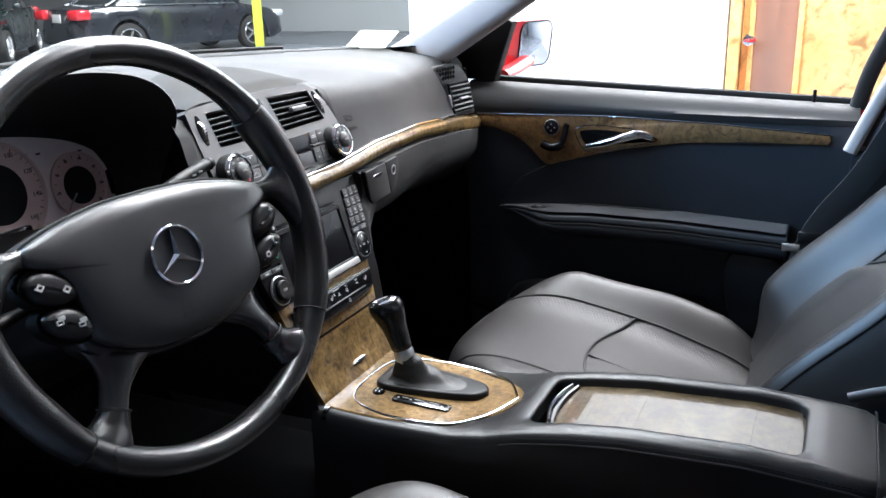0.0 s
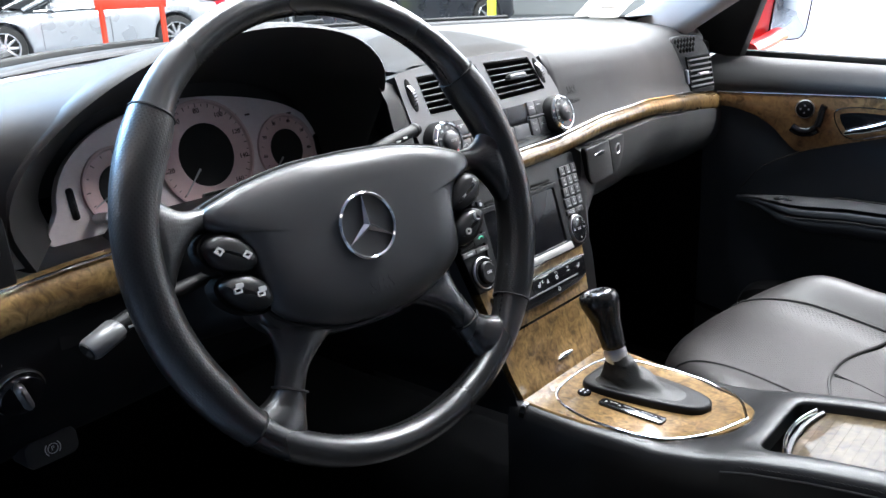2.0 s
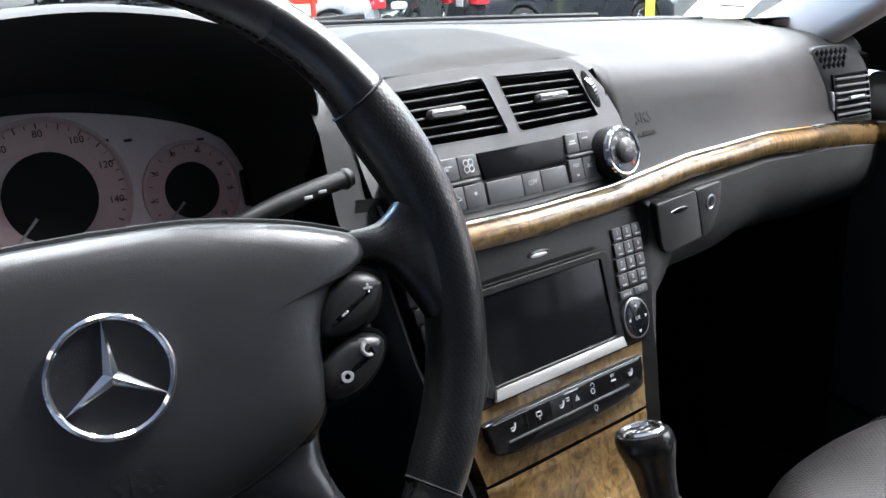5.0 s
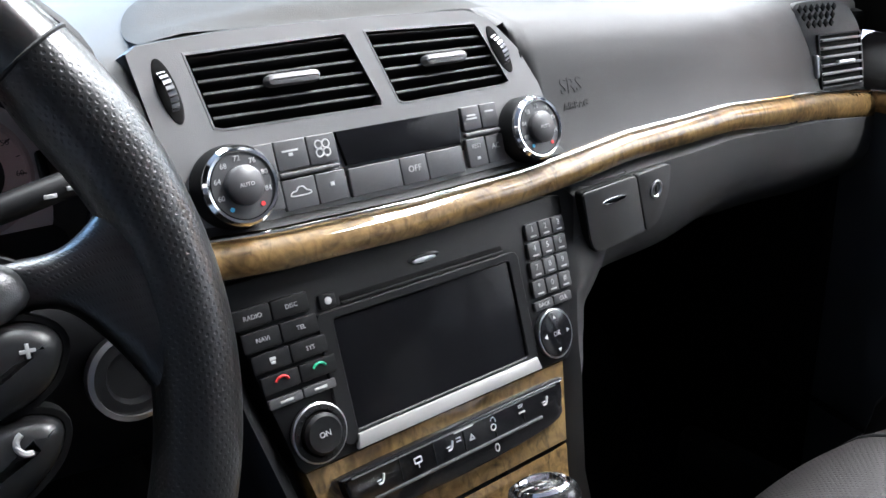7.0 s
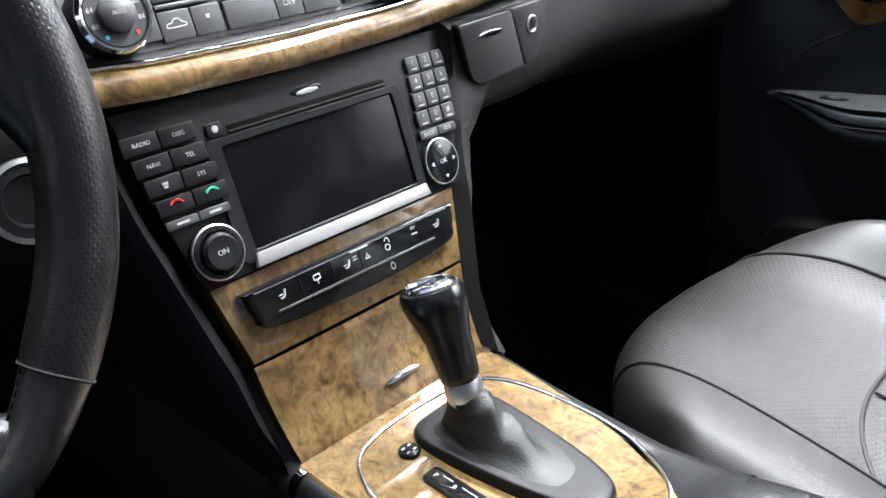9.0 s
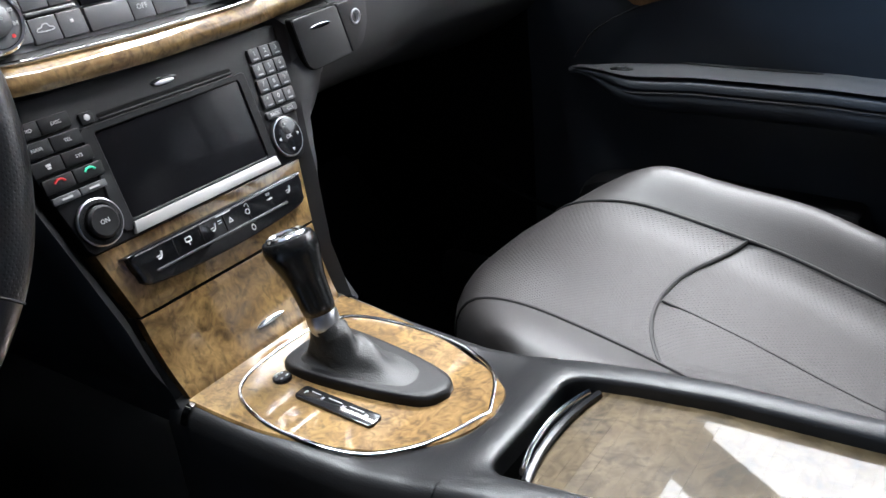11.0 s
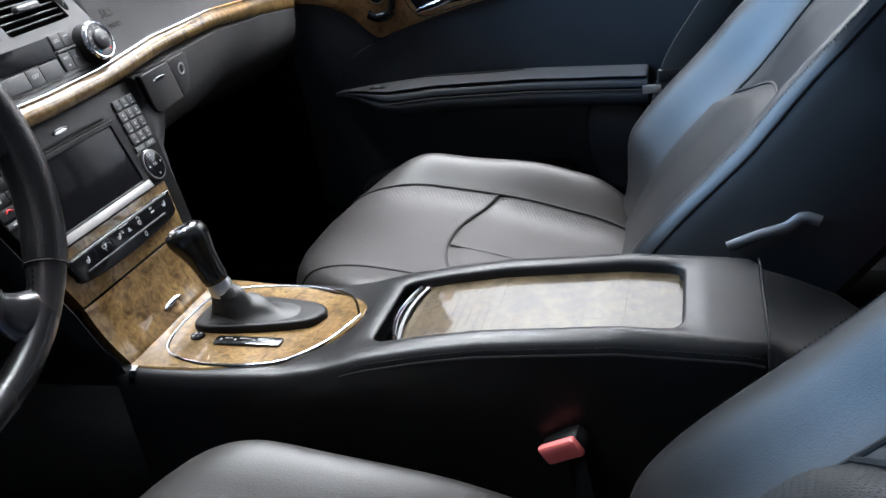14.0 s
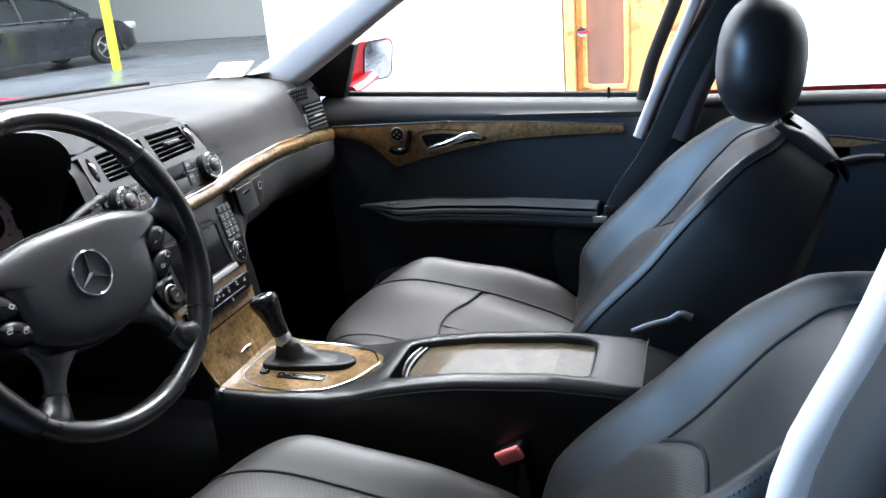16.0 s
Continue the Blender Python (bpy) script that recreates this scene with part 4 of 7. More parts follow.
def polar(loop, c, n):
    """The outline sampled at even angles about c, starting ahead."""
    p = resample(loop, 2000, True)
    a = np.unwrap(np.arctan2(p[:, 1] - c[1], p[:, 0] - c[0]))
    if a[-1] < a[0]:
        p, a = p[::-1], a[::-1]
    want = np.linspace(0, 2 * math.pi, n, endpoint=False)
    am = np.mod(a, 2 * math.pi)
    o = np.argsort(am)
    am, p = am[o], p[o]
    am, p = np.r_[am[-1] - 2 * math.pi, am, am[0] + 2 * math.pi], np.vstack([p[-1], p, p[0]])
    return np.stack([np.interp(want, am, p[:, 0]), np.interp(want, am, p[:, 1])], 1)


C = (0, -0.3605)
full = polar(arm_outline(0.0), C, N)
hole = polar(tray_hole, C, N)
lift = lambda p, dz: [(x, y, con_z(y) + dz) for x, y in p]
def slim(p, d):
    """The outline drawn in at its sides alone."""
    return np.stack([p[:, 0] * (1 - d / np.array([con_w(y) for y in p[:, 1]])), p[:, 1]], 1)


rows = [[(x * 1.01, y, 0.18) for x, y in full], lift(full, -0.040), lift(full, -0.016), lift(slim(full, 0.003), -0.006), lift(slim(full, 0.009), -0.001), lift(slim(full, 0.016), 0.0), lift(hole + (full - hole) * 0.35, 0.0005), lift(inset(hole, -0.004), 0.0), lift(inset(hole, -0.001), -0.002), lift(hole, -0.005), lift(hole, -0.022)]
part("armrest_top", Shape().grid(rows, cu=True), LEATHER, console, "stitched black leather armrest top with a tray opening", sharp=50)
part("rear_cap", Shape().loops([[(x, y, z) for x, z in rrect(0.176, con_z(y) - 0.19 - k, 0.028, 6, 0, (con_z(y) + 0.19 - k) / 2)] for y, k in ((-0.590, 0.001), (-0.62, 0.004), (-0.66, 0.012), (-0.69, 0.035), (-0.70, 0.06))]), LEATHER, console, "rear end of the armrest")
part("lid_gap", Shape().sweep([(x, -0.589, z) for x, z in ((-0.0905, 0.40), (-0.0905, 0.436), (-0.084, 0.4475), (-0.07, 0.4525), (0.07, 0.4525), (0.084, 0.4475), (0.0905, 0.436), (0.0905, 0.40))], 0.0014, 6), BLACK, console, "thin dark edge of the lid")
# stitch line along both edges
for sx in (-1, 1):
    st = Shape()
    for y in np.arange(-0.21, -0.585, -0.0052):
        st.box((sx * (con_w(y) - 0.0012), y, con_z(y) - 0.0085), (0.0010, 0.0034, 0.0010), 0.0003)
    part("stitching", st, STITCH, console, kind="stuff")
    part("seam", Shape().sweep([(sx * (con_w(y) + 0.0006), y, con_z(y) - 0.0145) for y in np.linspace(-0.19, -0.585, 40)], 0.0014, 6), LEATHER, console)

TRAYWOOD = burl("tray_walnut", (0.070, 0.052, 0.029), (0.046, 0.033, 0.017), (0.020, 0.014, 0.007), 0.7)
TRAYWOOD.node_tree.nodes["Principled BSDF"].inputs["Coat Roughness"].default_value = 0.025
TRAYWOOD.node_tree.nodes["Principled BSDF"].inputs["Coat Weight"].default_value = 0.48
# tray cover: roller blind in burl walnut with a chrome-edged grip at the front
tr = [[(x, y, con_z(y) - 0.0150) for x in np.linspace(-0.063, 0.063, 3)] for y in np.linspace(-0.238, -0.519, 40)]
blind = part("tray_blind", Shape().grid(tr), TRAYWOOD, console, "glossy walnut roller blind over the tray")
rng = random.Random(4)
for y in np.arange(-0.2430, -0.517, -0.0098):
    rise = (con_z(y + 0.005) - con_z(y - 0.005)) / 0.010 + rng.uniform(-0.0015, 0.0015)
    part("slat", Shape().prism([(-0.063, -0.00490), (0.063, -0.00490), (0.063, 0.00490), (-0.063, 0.00490)], Frame((0, y, con_z(y) - 0.0138), (1, 0, 0), (0, 1, rise)), -0.0013, 0.0013, 0.00004), TRAYWOOD, blind, sharp=12)
part("tray_well", Shape().loops([[(x, y, con_z(y) - d) for x, y in rrect(0.122, 0.034, 0.008, 5, 0, -0.2275)] for d in (0.018, 0.045)], cap0=False, cap1=True), DEEP, console)
part("blind_grip", Shape().sweep([(x, -0.2375 + 0.010 * (1 - (x / 0.052) ** 2), con_z(-0.235) - 0.006) for x in np.linspace(-0.050, 0.050, 16)], 0.0022, 8, ry=0.0042), CHROME, console, "curved chrome grip")
part("blind_edge", Shape().sweep([(x, -0.2420 + 0.008 * (1 - (x / 0.056) ** 2), con_z(-0.235) - 0.0095) for x in np.linspace(-0.056, 0.056, 16)], 0.0036, 8), GLOSSBLACK, console)

# front part: rails beside the shift gate
for sx in (-1, 1):
    rows = []
    for y in np.r_[np.linspace(0.062, 0.03, 5), np.linspace(0.02, -0.190, 26)]:
        w, z = con_w(y) + 0.0006, con_z(y) + 0.0006
        k = ease(-y, 0.10, 0.187)
        inner = max(0.0, w - 0.022 - 0.072 * k ** 1.3)
        sec = [(inner, z - 0.010), (inner, z - 0.001), (inner + 0.002, z), (max(w - 0.016, inner + 0.003), z), (w - 0.009, z - 0.001), (w - 0.003, z - 0.006), (w, z - 0.016), (w, z - 0.04), (w * 1.01, 0.18)]
        rows.append([(sx * a, y, b) for a, b in sec])
    part("side_rail", Shape().grid(rows), LEATHER, console, "black side rail of the shift gate", sharp=50)
    band = []
    for y in (0.0475, 0.0405):
        w, z = con_w(y) + 0.0006, con_z(y) + 0.0006
        band.append([(sx * a, y, b + 0.0008) for a, b in smooth_curve([(w - 0.020, z), (w - 0.010, z + 0.0002), (w - 0.0035, z - 0.004), (w + 0.0008, z - 0.013)], 10)])
    part("chrome_clip", Shape().grid(band), CHROME, console, "small chrome band across the rail")

gate = [(0.0975, 0.0515), (0.0955, 0.0), (0.089, -0.05), (0.075, -0.105), (0.053, -0.150), (0.028, -0.177), (0.0, -0.185)]
gate = smooth_curve(gate, 40)
gate_full = np.vstack([gate, (gate * (-1, 1))[::-1][1:]])
top = [con_loop(inset(resample(gate_full, 140, True), q), d, 140) for q, d in ((0, -0.015), (0, 0.0005), (0.0015, 0.0022))]
sh = Shape().loops(top, cap0=False, cap1=False)
half_w = lambda y: max(0.002, float(np.interp(-y, -gate[:, 1], gate[:, 0])) - 0.0016)
sh.grid([[(half_w(y) * k, y, con_z(y) + 0.0022) for k in np.linspace(-1, 1, 9)] for y in np.linspace(0.0500, -0.1835, 60)])
part("gate_plate", sh, WOOD, console, "glossy burl walnut shift gate plate")
oval = smooth_curve([(0.0, 0.037), (0.040, 0.034), (0.068, 0.020), (0.082, -0.015), (0.085, -0.06), (0.077, -0.11), (0.050, -0.152), (0.0, -0.180)], 40)
oval = np.vstack([oval, (oval * (-1, 1))[::-1][1:-1]])
part("chrome_oval", Shape().sweep([(x, y, con_z(y) + 0.0028) for x, y in resample(oval, 90, True)], 0.0017, 8, closed=True, ry=0.0014), CHROME, console, "thin chrome oval round the shift gate")

# ---------------------------------------------------------------- gear selector
gear = thing("gear_selector", "black gear knob with a chrome cap on a leather boot", "gear selector")
bo = smooth_curve([(0.0, 0.020), (0.030, 0.018), (0.042, 0.004), (0.041, -0.03), (0.033, -0.085), (0.020, -0.125), (0.0, -0.135)], 30)
bo = np.vstack([bo, (bo * (-1, 1))[::-1][1:-1]]) * (0.86, 1.0) + (0.011, 0.0)
bo = resample(bo, 64, True)
zb = con_z(-0.05) + 0.002
bc = V(0.011, -0.055)
shrink = lambda k: bc + (bo - bc) * k
fr = [[(x, y, zb + d) for x, y in shrink(k)] for k, d in ((1.0, 0.0), (1.0, 0.0055), (0.985, 0.0085), (0.95, 0.0098), (0.88, 0.0100))]
part("boot_frame", Shape().loops(fr, cap0=False, cap1=True), BLACK, gear, "black oval boot frame", sharp=50)
shaft0, shaft1 = V(0.004, -0.0175, 0.4535), V(0.0085, 0.0075, 0.531)
ax = (shaft1 - shaft0) / np.linalg.norm(shaft1 - shaft0)
GF = Frame(shaft0, (1, 0, 0), np.cross(ax, (1, 0, 0)))
rows = []
base = shrink(0.84)
neck = np.array([GF(0.0125 * math.cos(a), 0.0125 * math.sin(a), 0.004) for a in np.arctan2(base[:, 1] + 0.05, base[:, 0] - 0.004)])
for k in np.linspace(0, 1, 15):
    e = k ** 0.40
    row = []
    for i, (b, n_) in enumerate(zip(base, neck)):
        p = V(b[0], b[1], zb + 0.0085) * (1 - k) + n_ * k
        flat = V(b[0], b[1], 0) * (1 - e) + V(n_[0], n_[1], 0) * e
        p[:2] = flat[:2]
        ang = math.atan2(b[1] + 0.05, b[0])
        w = 0.0032 * math.sin(k * math.pi) * math.sin(k * 14 + 3 * math.sin(ang * 2) + ang)
        p[2] += w + 0.003 * math.sin(k * math.pi) * max(0, -math.sin(ang))
        p[0] += w * 0.6
        row.append(p)
    rows.append(row)
part("boot", Shape().grid(rows, cu=True), mat("boot_leather", (0.006, 0.0058, 0.0056), 0.55, var=0.2, scale=60, bump=0.3, bscale=900, pebble=True), gear, "creased black leather boot", sharp=70)
part("collar", Shape().revolve([(0.0128, -0.004), (0.0136, 0.0), (0.0138, 0.009), (0.0126, 0.0125)], GF, 30), SATIN, gear, "satin metal collar")
L0 = float(np.linalg.norm(shaft1 - shaft0))
prof = [(0.0120, 0.0115), (0.0140, 0.016), (0.0150, 0.030), (0.0165, 0.045), (0.0195, 0.058), (0.0220, 0.068), (0.0222, 0.075), (0.0205, 0.081), (0.0175, L0 + 0.0005)]
KNOBSKIN = mat("knob_leather", (0.006, 0.006, 0.0062), 0.24, var=0.12, scale=40, bump=0.06, bscale=1800, pebble=True, rvar=0.06, spec=0.6)
krow = []
for r, d_ in smooth_curve(prof, 26):
    k = (d_ / L0) ** 2
    krow.append([GF(r * math.cos(a), r * math.sin(a) * (1 + 0.10 * k) + 0.004 * k, d_) for a in np.linspace(0, 2 * math.pi, 36, endpoint=False)])
part("knob", Shape().grid(krow, cu=True, cap1=True), KNOBSKIN, gear, "smooth black leather knob")
TF = GF.moved(0, 0.004, L0 + 0.0002)
cap = part("knob_cap", Shape().revolve([(0.0178, -0.001), (0.0182, 0.001), (0.0165, 0.0028), (0.0150, 0.0024), (0.0145, 0.0016)], TF, 36), CHROME, gear, "chrome cap ring")
part("cap_disc", Shape().revolve([(0.0150, 0.0012), (0.0140, 0.0020), (0.0, 0.0024)], TF, 32), CHROME, cap, "polished metal disc with the shift pattern")
for k_, (u_, v_, w_, h_) in enumerate(((-0.004, 0.0, 0.0014, 0.013), (0.003, 0.003, 0.010, 0.0014), (0.0035, -0.004, 0.009, 0.0014))):
    part("cap_print", Shape().box((u_, v_, 0.0025), (w_, h_, 0.0008), 0.0002, TF), GLOSSBLACK, cap)
pl = Frame((-0.0405, -0.062, con_z(-0.05) + 0.0022), (-0.02, -1, 0), (1, -0.02, 0))
plate = part("position_plate", Shape().prism(rrect(0.082, 0.0160, 0.004, 5), pl, 0, 0.003, 0.001), GLOSSBLACK, gear, "black selector position plate")
pf = pl.moved(0, 0, 0.003)
for u, txt in ((-0.0335, "P"), (-0.0155, "R"), (0.0070, "N"), (0.0300, "D")):
    words("legend", txt, 0.0052, pf.moved(u, 0), LEGEND, plate)
for u0, u1 in ((-0.0295, -0.0200), (-0.0112, 0.0028), (0.0112, 0.0255)):
    part("track_line", Shape().box(((u0 + u1) / 2, 0.003, 0.0002), (u1 - u0, 0.0007, 0.0004), 0.0001, pf), LEGEND, plate)
sb = part("program_button", Shape().revolve([(0.0082, 0), (0.0082, 0.002), (0.0074, 0.0032), (0.0, 0.0036)], Frame((-0.0345, 0.004, con_z(0.0) + 0.002), (1, 0, 0), (0, 1, 0)), 26), GLOSSBLACK, gear, "round black program button")
for a in (0.8, 2.4, 3.9, 5.5):
    part("button_sign", Shape().box((0.0042 * math.cos(a), 0.0042 * math.sin(a), 0.0036), (0.0028, 0.0012, 0.0006), 0.0002, Frame((-0.0345, 0.004, con_z(0.0) + 0.002), (1, 0, 0), (0, 1, 0))), LEGEND, sb)


# ---------------------------------------------------------------- instrument cluster
cluster = thing("instrument_cluster", "silver-faced instrument cluster with round dials under a black hood", "instrument cluster")
CL = Frame((-0.334, 0.276, 0.7335), (1, 0, 0), (0, 0.22, 0.975))
face = smooth_curve([(-0.154, -0.058), (0.154, -0.058), (0.163, -0.02), (0.150, 0.012), (0.10, 0.042), (0.0, 0.060), (-0.09, 0.050), (-0.145, 0.02), (-0.165, -0.02)], 80, True)
part("dial_plate", Shape().prism(face, CL, -0.01, 0.0, 0.001), DIAL, cluster, "silver dial plate")


def gauge(u, v, r, hub, a0, a1, ticks, labels, needle, parent):
    fr = CL.moved(u, v)
    g = part("gauge", Shape().revolve([(r, 0), (r, 0.0035), (r - 0.0025, 0.0042), (r - 0.004, 0.001)], fr, 48), DIALRING, parent, "round gauge with a rose-grey scale")
    part("scale", Shape().revolve([(r - 0.003, 0.001), (hub, 0.0012)], fr, 48), DIALRING, g)
    part("hub", Shape().revolve([(hub, 0.001), (hub, 0.002), (hub - 0.002, 0.0024), (0, 0.002)], fr, 36), RUBBER, g, "black centre disc")
    for i in range(ticks + 1):
        a = radians(a0 + (a1 - a0) * i / ticks)
        big = i % 2 == 0
        part("tick", Shape().box((0, (r - 0.0062), 0.0016), (0.0009 if big else 0.0006, 0.0042 if big else 0.0028, 0.0004), 0.0001, fr.moved(0, 0, 0, a - math.pi / 2)), INK, g)
    for i, txt in enumerate(labels):
        a = radians(a0 + (a1 - a0) * i / (len(labels) - 1))
        if txt:
            rr = (r + hub) / 2 + 0.0005
            words("numeral", txt, (r - hub) * 0.30, fr.moved(rr * math.cos(a), rr * math.sin(a), 0.0014), INK, g)
    a = radians(needle)
    part("needle", Shape().prism([(hub * 0.55, -0.0011), (r - 0.006, -0.0004), (r - 0.006, 0.0004), (hub * 0.55, 0.0011)], fr.moved(0, 0, 0.0028, a), 0, 0.001, 0.0003), LEGEND, g, "white needle")
    return g


gauge(0.0, 0.0, 0.057, 0.0325, 225, -45, 32, ("", "20", "40", "60", "80", "100", "120", "140", "160"), 225, cluster)
part("trip_display", Shape().prism(rrect(0.040, 0.0095, 0.003, 5, 0.002, -0.0425), CL, 0.001, 0.0058, 0.0006), GLOSSBLACK, cluster, "dark trip display")
gauge(0.103, -0.012, 0.039, 0.022, 225, -45, 14, ("", "10", "20", "30", "40", "50", "60", "70"), 222, cluster)
gauge(-0.100, -0.012, 0.039, 0.022, 225, -45, 12, ("", "", "", ""), 205, cluster)
for u in (-0.150, 0.1480):
    part("bar_gauge", Shape().prism(rrect(0.007, 0.030, 0.003, 5, u, -0.018), CL, 0, 0.002, 0.0006), GLOSSBLACK, cluster, "dark bar gauge")
for u in (0.045, 0.062, 0.118, -0.06):
    bars(CL, u, 0.040 - abs(u) * 0.12, cluster, ((0.006, 0.002),), material=INK)
part("trip_knob", Shape().revolve([(0.005, 0), (0.0048, 0.022), (0.004, 0.024), (0, 0.0245)], CL.moved(-0.131, -0.036), 20), SATIN, cluster, "grey trip reset knob")

hood = thing("binnacle", "black hooded binnacle over the instruments", "binnacle")
rim = [(-0.190, 0.685), (-0.176, 0.725), (-0.173, 0.772), (-0.190, 0.812), (-0.245, 0.848), (-0.335, 0.862), (-0.432, 0.852), (-0.497, 0.829), (-0.545, 0.794), (-0.568, 0.758), (-0.570, 0.722), (-0.555, 0.685)]
inner = [(-0.186, 0.690), (-0.184, 0.715), (-0.190, 0.742), (-0.215, 0.776), (-0.270, 0.798), (-0.345, 0.806), (-0.420, 0.798), (-0.462, 0.782), (-0.495, 0.752), (-0.508, 0.730), (-0.508, 0.712), (-0.500, 0.690)]
rim, inner = smooth_curve(rim, 60), smooth_curve(inner, 60)
ry = lambda z: 0.205 - 0.062 * ease(z, 0.70, 0.855)
cx, cz = -0.36, 0.72


def puff(p, f, dz=0.0):
    return np.stack([cx + (p[:, 0] - cx) * f, cz + (p[:, 1] - cz) * f + dz], 1)


far = np.stack([cx + (rim[:, 0] - cx) * 0.95, np.minimum(rim[:, 1], 0.806 - 0.03 * ((rim[:, 0] - cx) / 0.19) ** 2)], 1)
mid_ = puff(rim, 1.03)
mid2 = mid_ * 0.55 + far * 0.45
rows = [[(x, 0.282, z) for x, z in inner], [(x, 0.5 * (0.282 + ry(z)), z) for x, z in inner * 0.5 + rim * 0.5], [(x, ry(z) + 0.004, z) for x, z in puff(rim, 0.985)], [(x, ry(z), z) for x, z in rim], [(x, ry(z) + 0.004, z) for x, z in puff(rim, 1.018)], [(x, ry(z) + 0.02, z) for x, z in mid_], [(x, 0.30, z) for x, z in mid2], [(x, 0.46, z) for x, z in far]]
part("hood_shell", Shape().grid(rows[3:]), PAD, hood, "grained vinyl hood", sharp=60)
flank = []
fa = smooth_curve([(-0.36, ry(0.862) + 0.003, 0.8625), (-0.432, ry(0.852) + 0.003, 0.8525), (-0.497, ry(0.829) + 0.003, 0.8295), (-0.545, ry(0.794) + 0.003, 0.795), (-0.569, ry(0.758) + 0.003, 0.758), (-0.572, ry(0.72) + 0.003, 0.715), (-0.562, ry(0.69) + 0.003, 0.690)], 30)
fb = smooth_curve([(-0.30, 0.47, 0.812), (-0.45, 0.40, 0.813), (-0.58, 0.325, 0.813), (-0.67, 0.26, 0.807), (-0.705, 0.225, 0.775), (-0.700, 0.195, 0.735), (-0.68, 0.178, 0.692)], 30)
for k in np.linspace(0, 1, 12):
    flank.append([a * (1 - k) + b * k + V(0, -0.004, 0.006) * math.sin(k * math.pi) for a, b in zip(fa, fb)])
part("hood_flank", Shape().grid(flank), PAD, hood, "smooth vinyl flank running into the dash", sharp=70)
part("hood_lining", Shape().grid(rows[:4]), RUBBER, hood, "matt black hood lining", sharp=60)
part("column_shroud", Shape().loops([[(-0.388 + a, y, z0 + b) for a, b in rrect(w, h, 0.03, 6)] for y, z0, w, h in ((0.26, 0.63, 0.17, 0.13), (0.16, 0.655, 0.16, 0.12), (0.06, 0.685, 0.12, 0.10), (0.045, 0.69, 0.10, 0.085))]), BLACK, hood, "black steering column shroud")
part("lower_cluster_trim", Shape().grid([[(x, y, z) for y, z in smooth_curve([(0.30, 0.688), (0.25, 0.682), (0.20, 0.675), (0.17, 0.662), (0.165, 0.63)], 12)] for x in np.linspace(-0.565, -0.165, 12)]), BLACK, hood)

# left dash end: vent and light switch
lv = thing("side_vent", "black louvred side vent beside the driver's door", "air vent")
LV = Frame((-0.612, 0.186, 0.722), (0.96, -0.20, 0), (0, 0.22, 1))
part("surround", Shape().prism(rrect(0.080, 0.066, 0.012, 6, -0.01, -0.006), LV, -0.03, 0.004, 0.003), BLACK, lv)
for i in range(6):
    part("slat", Shape().box((-0.018, 0.020 - i * 0.0105, 0.006), (0.05, 0.003, 0.006), 0.001, LV), BLACK, lv)
part("thumbwheel", Shape().box((0.020, 0.004, 0.004), (0.006, 0.030, 0.008), 0.003, LV), SATIN, lv)

LS = Frame((-0.597, 0.184, 0.604), (1, 0, 0), (0, -0.35, 1))
light = thing("light_switch", "round black headlamp switch with a silver pointer", "switch")
part("switch_plate", Shape().prism(rrect(0.15, 0.066, 0.012, 6, 0.0, 0), LS, -0.016, 0.0005, 0.003), BLACK, light)
part("rotary", Shape().revolve([(0.0195, 0.0), (0.0195, 0.008), (0.0175, 0.011), (0.0, 0.011)], LS, 36), GLOSSBLACK, light)
part("silver_ring", Shape().ring(circle(0.0208, 40), circle(0.0196, 40), LS, 0.0, 0.006, 0.0005), SATIN, light)
part("pointer", Shape().box((0.0, 0.003, 0.014), (0.008, 0.030, 0.009), 0.0035, LS.moved(0, 0, 0, 0.35)), SATIN, light, "silver grip")
for u, v in ((-0.020, 0.027), (-0.009, 0.030), (0.003, 0.029), (0.014, 0.025), (0.023, -0.013)):
    bars(LS, u, v, light, ((0.0045, 0.0022),), d=0.0008)
part("trim_line", Shape().box((0.050, 0.004, 0.001), (0.050, 0.0016, 0.002), 0.0007, LS.moved(0, 0, 0, 0.10)), BTN, light)
park = thing("parking_release", "black release handle with a white P sign", "handle")
PK = Frame((-0.563, 0.222, 0.521), (1, 0, 0), (0, 0.12, 1))
part("handle_body", Shape().prism(rrect(0.048, 0.026, 0.009, 6), PK, -0.030, -0.001, 0.003), RUBBER, park)
part("p_ring", Shape().ring(circle(0.0048, 26), circle(0.0041, 26), PK, -0.001, -0.0004, 0.0001), LEGEND, park)
words("legend", "P", 0.0062, PK.moved(0, 0, -0.0008), LEGEND, park)
for sx in (-1, 1):
    part("p_bracket", Shape().sweep([PK(sx * 0.0068 * math.cos(a), 0.0068 * math.sin(a), -0.0008) for a in np.linspace(-0.8, 0.8, 8)], 0.0005, 5), LEGEND, park)

# ---------------------------------------------------------------- steering wheel
WX = V(1, -0.1407, 0) / math.hypot(1, 0.1407)
WC = V(-0.3905, 0.0025, 0.7190)
WH = Frame(WC, WX, (0, 0.325, 1))
WY = WH.v
wheel = thing("steering_wheel", "black leather four-spoke steering wheel with a chrome emblem", "steering wheel")
RC = 0.1772


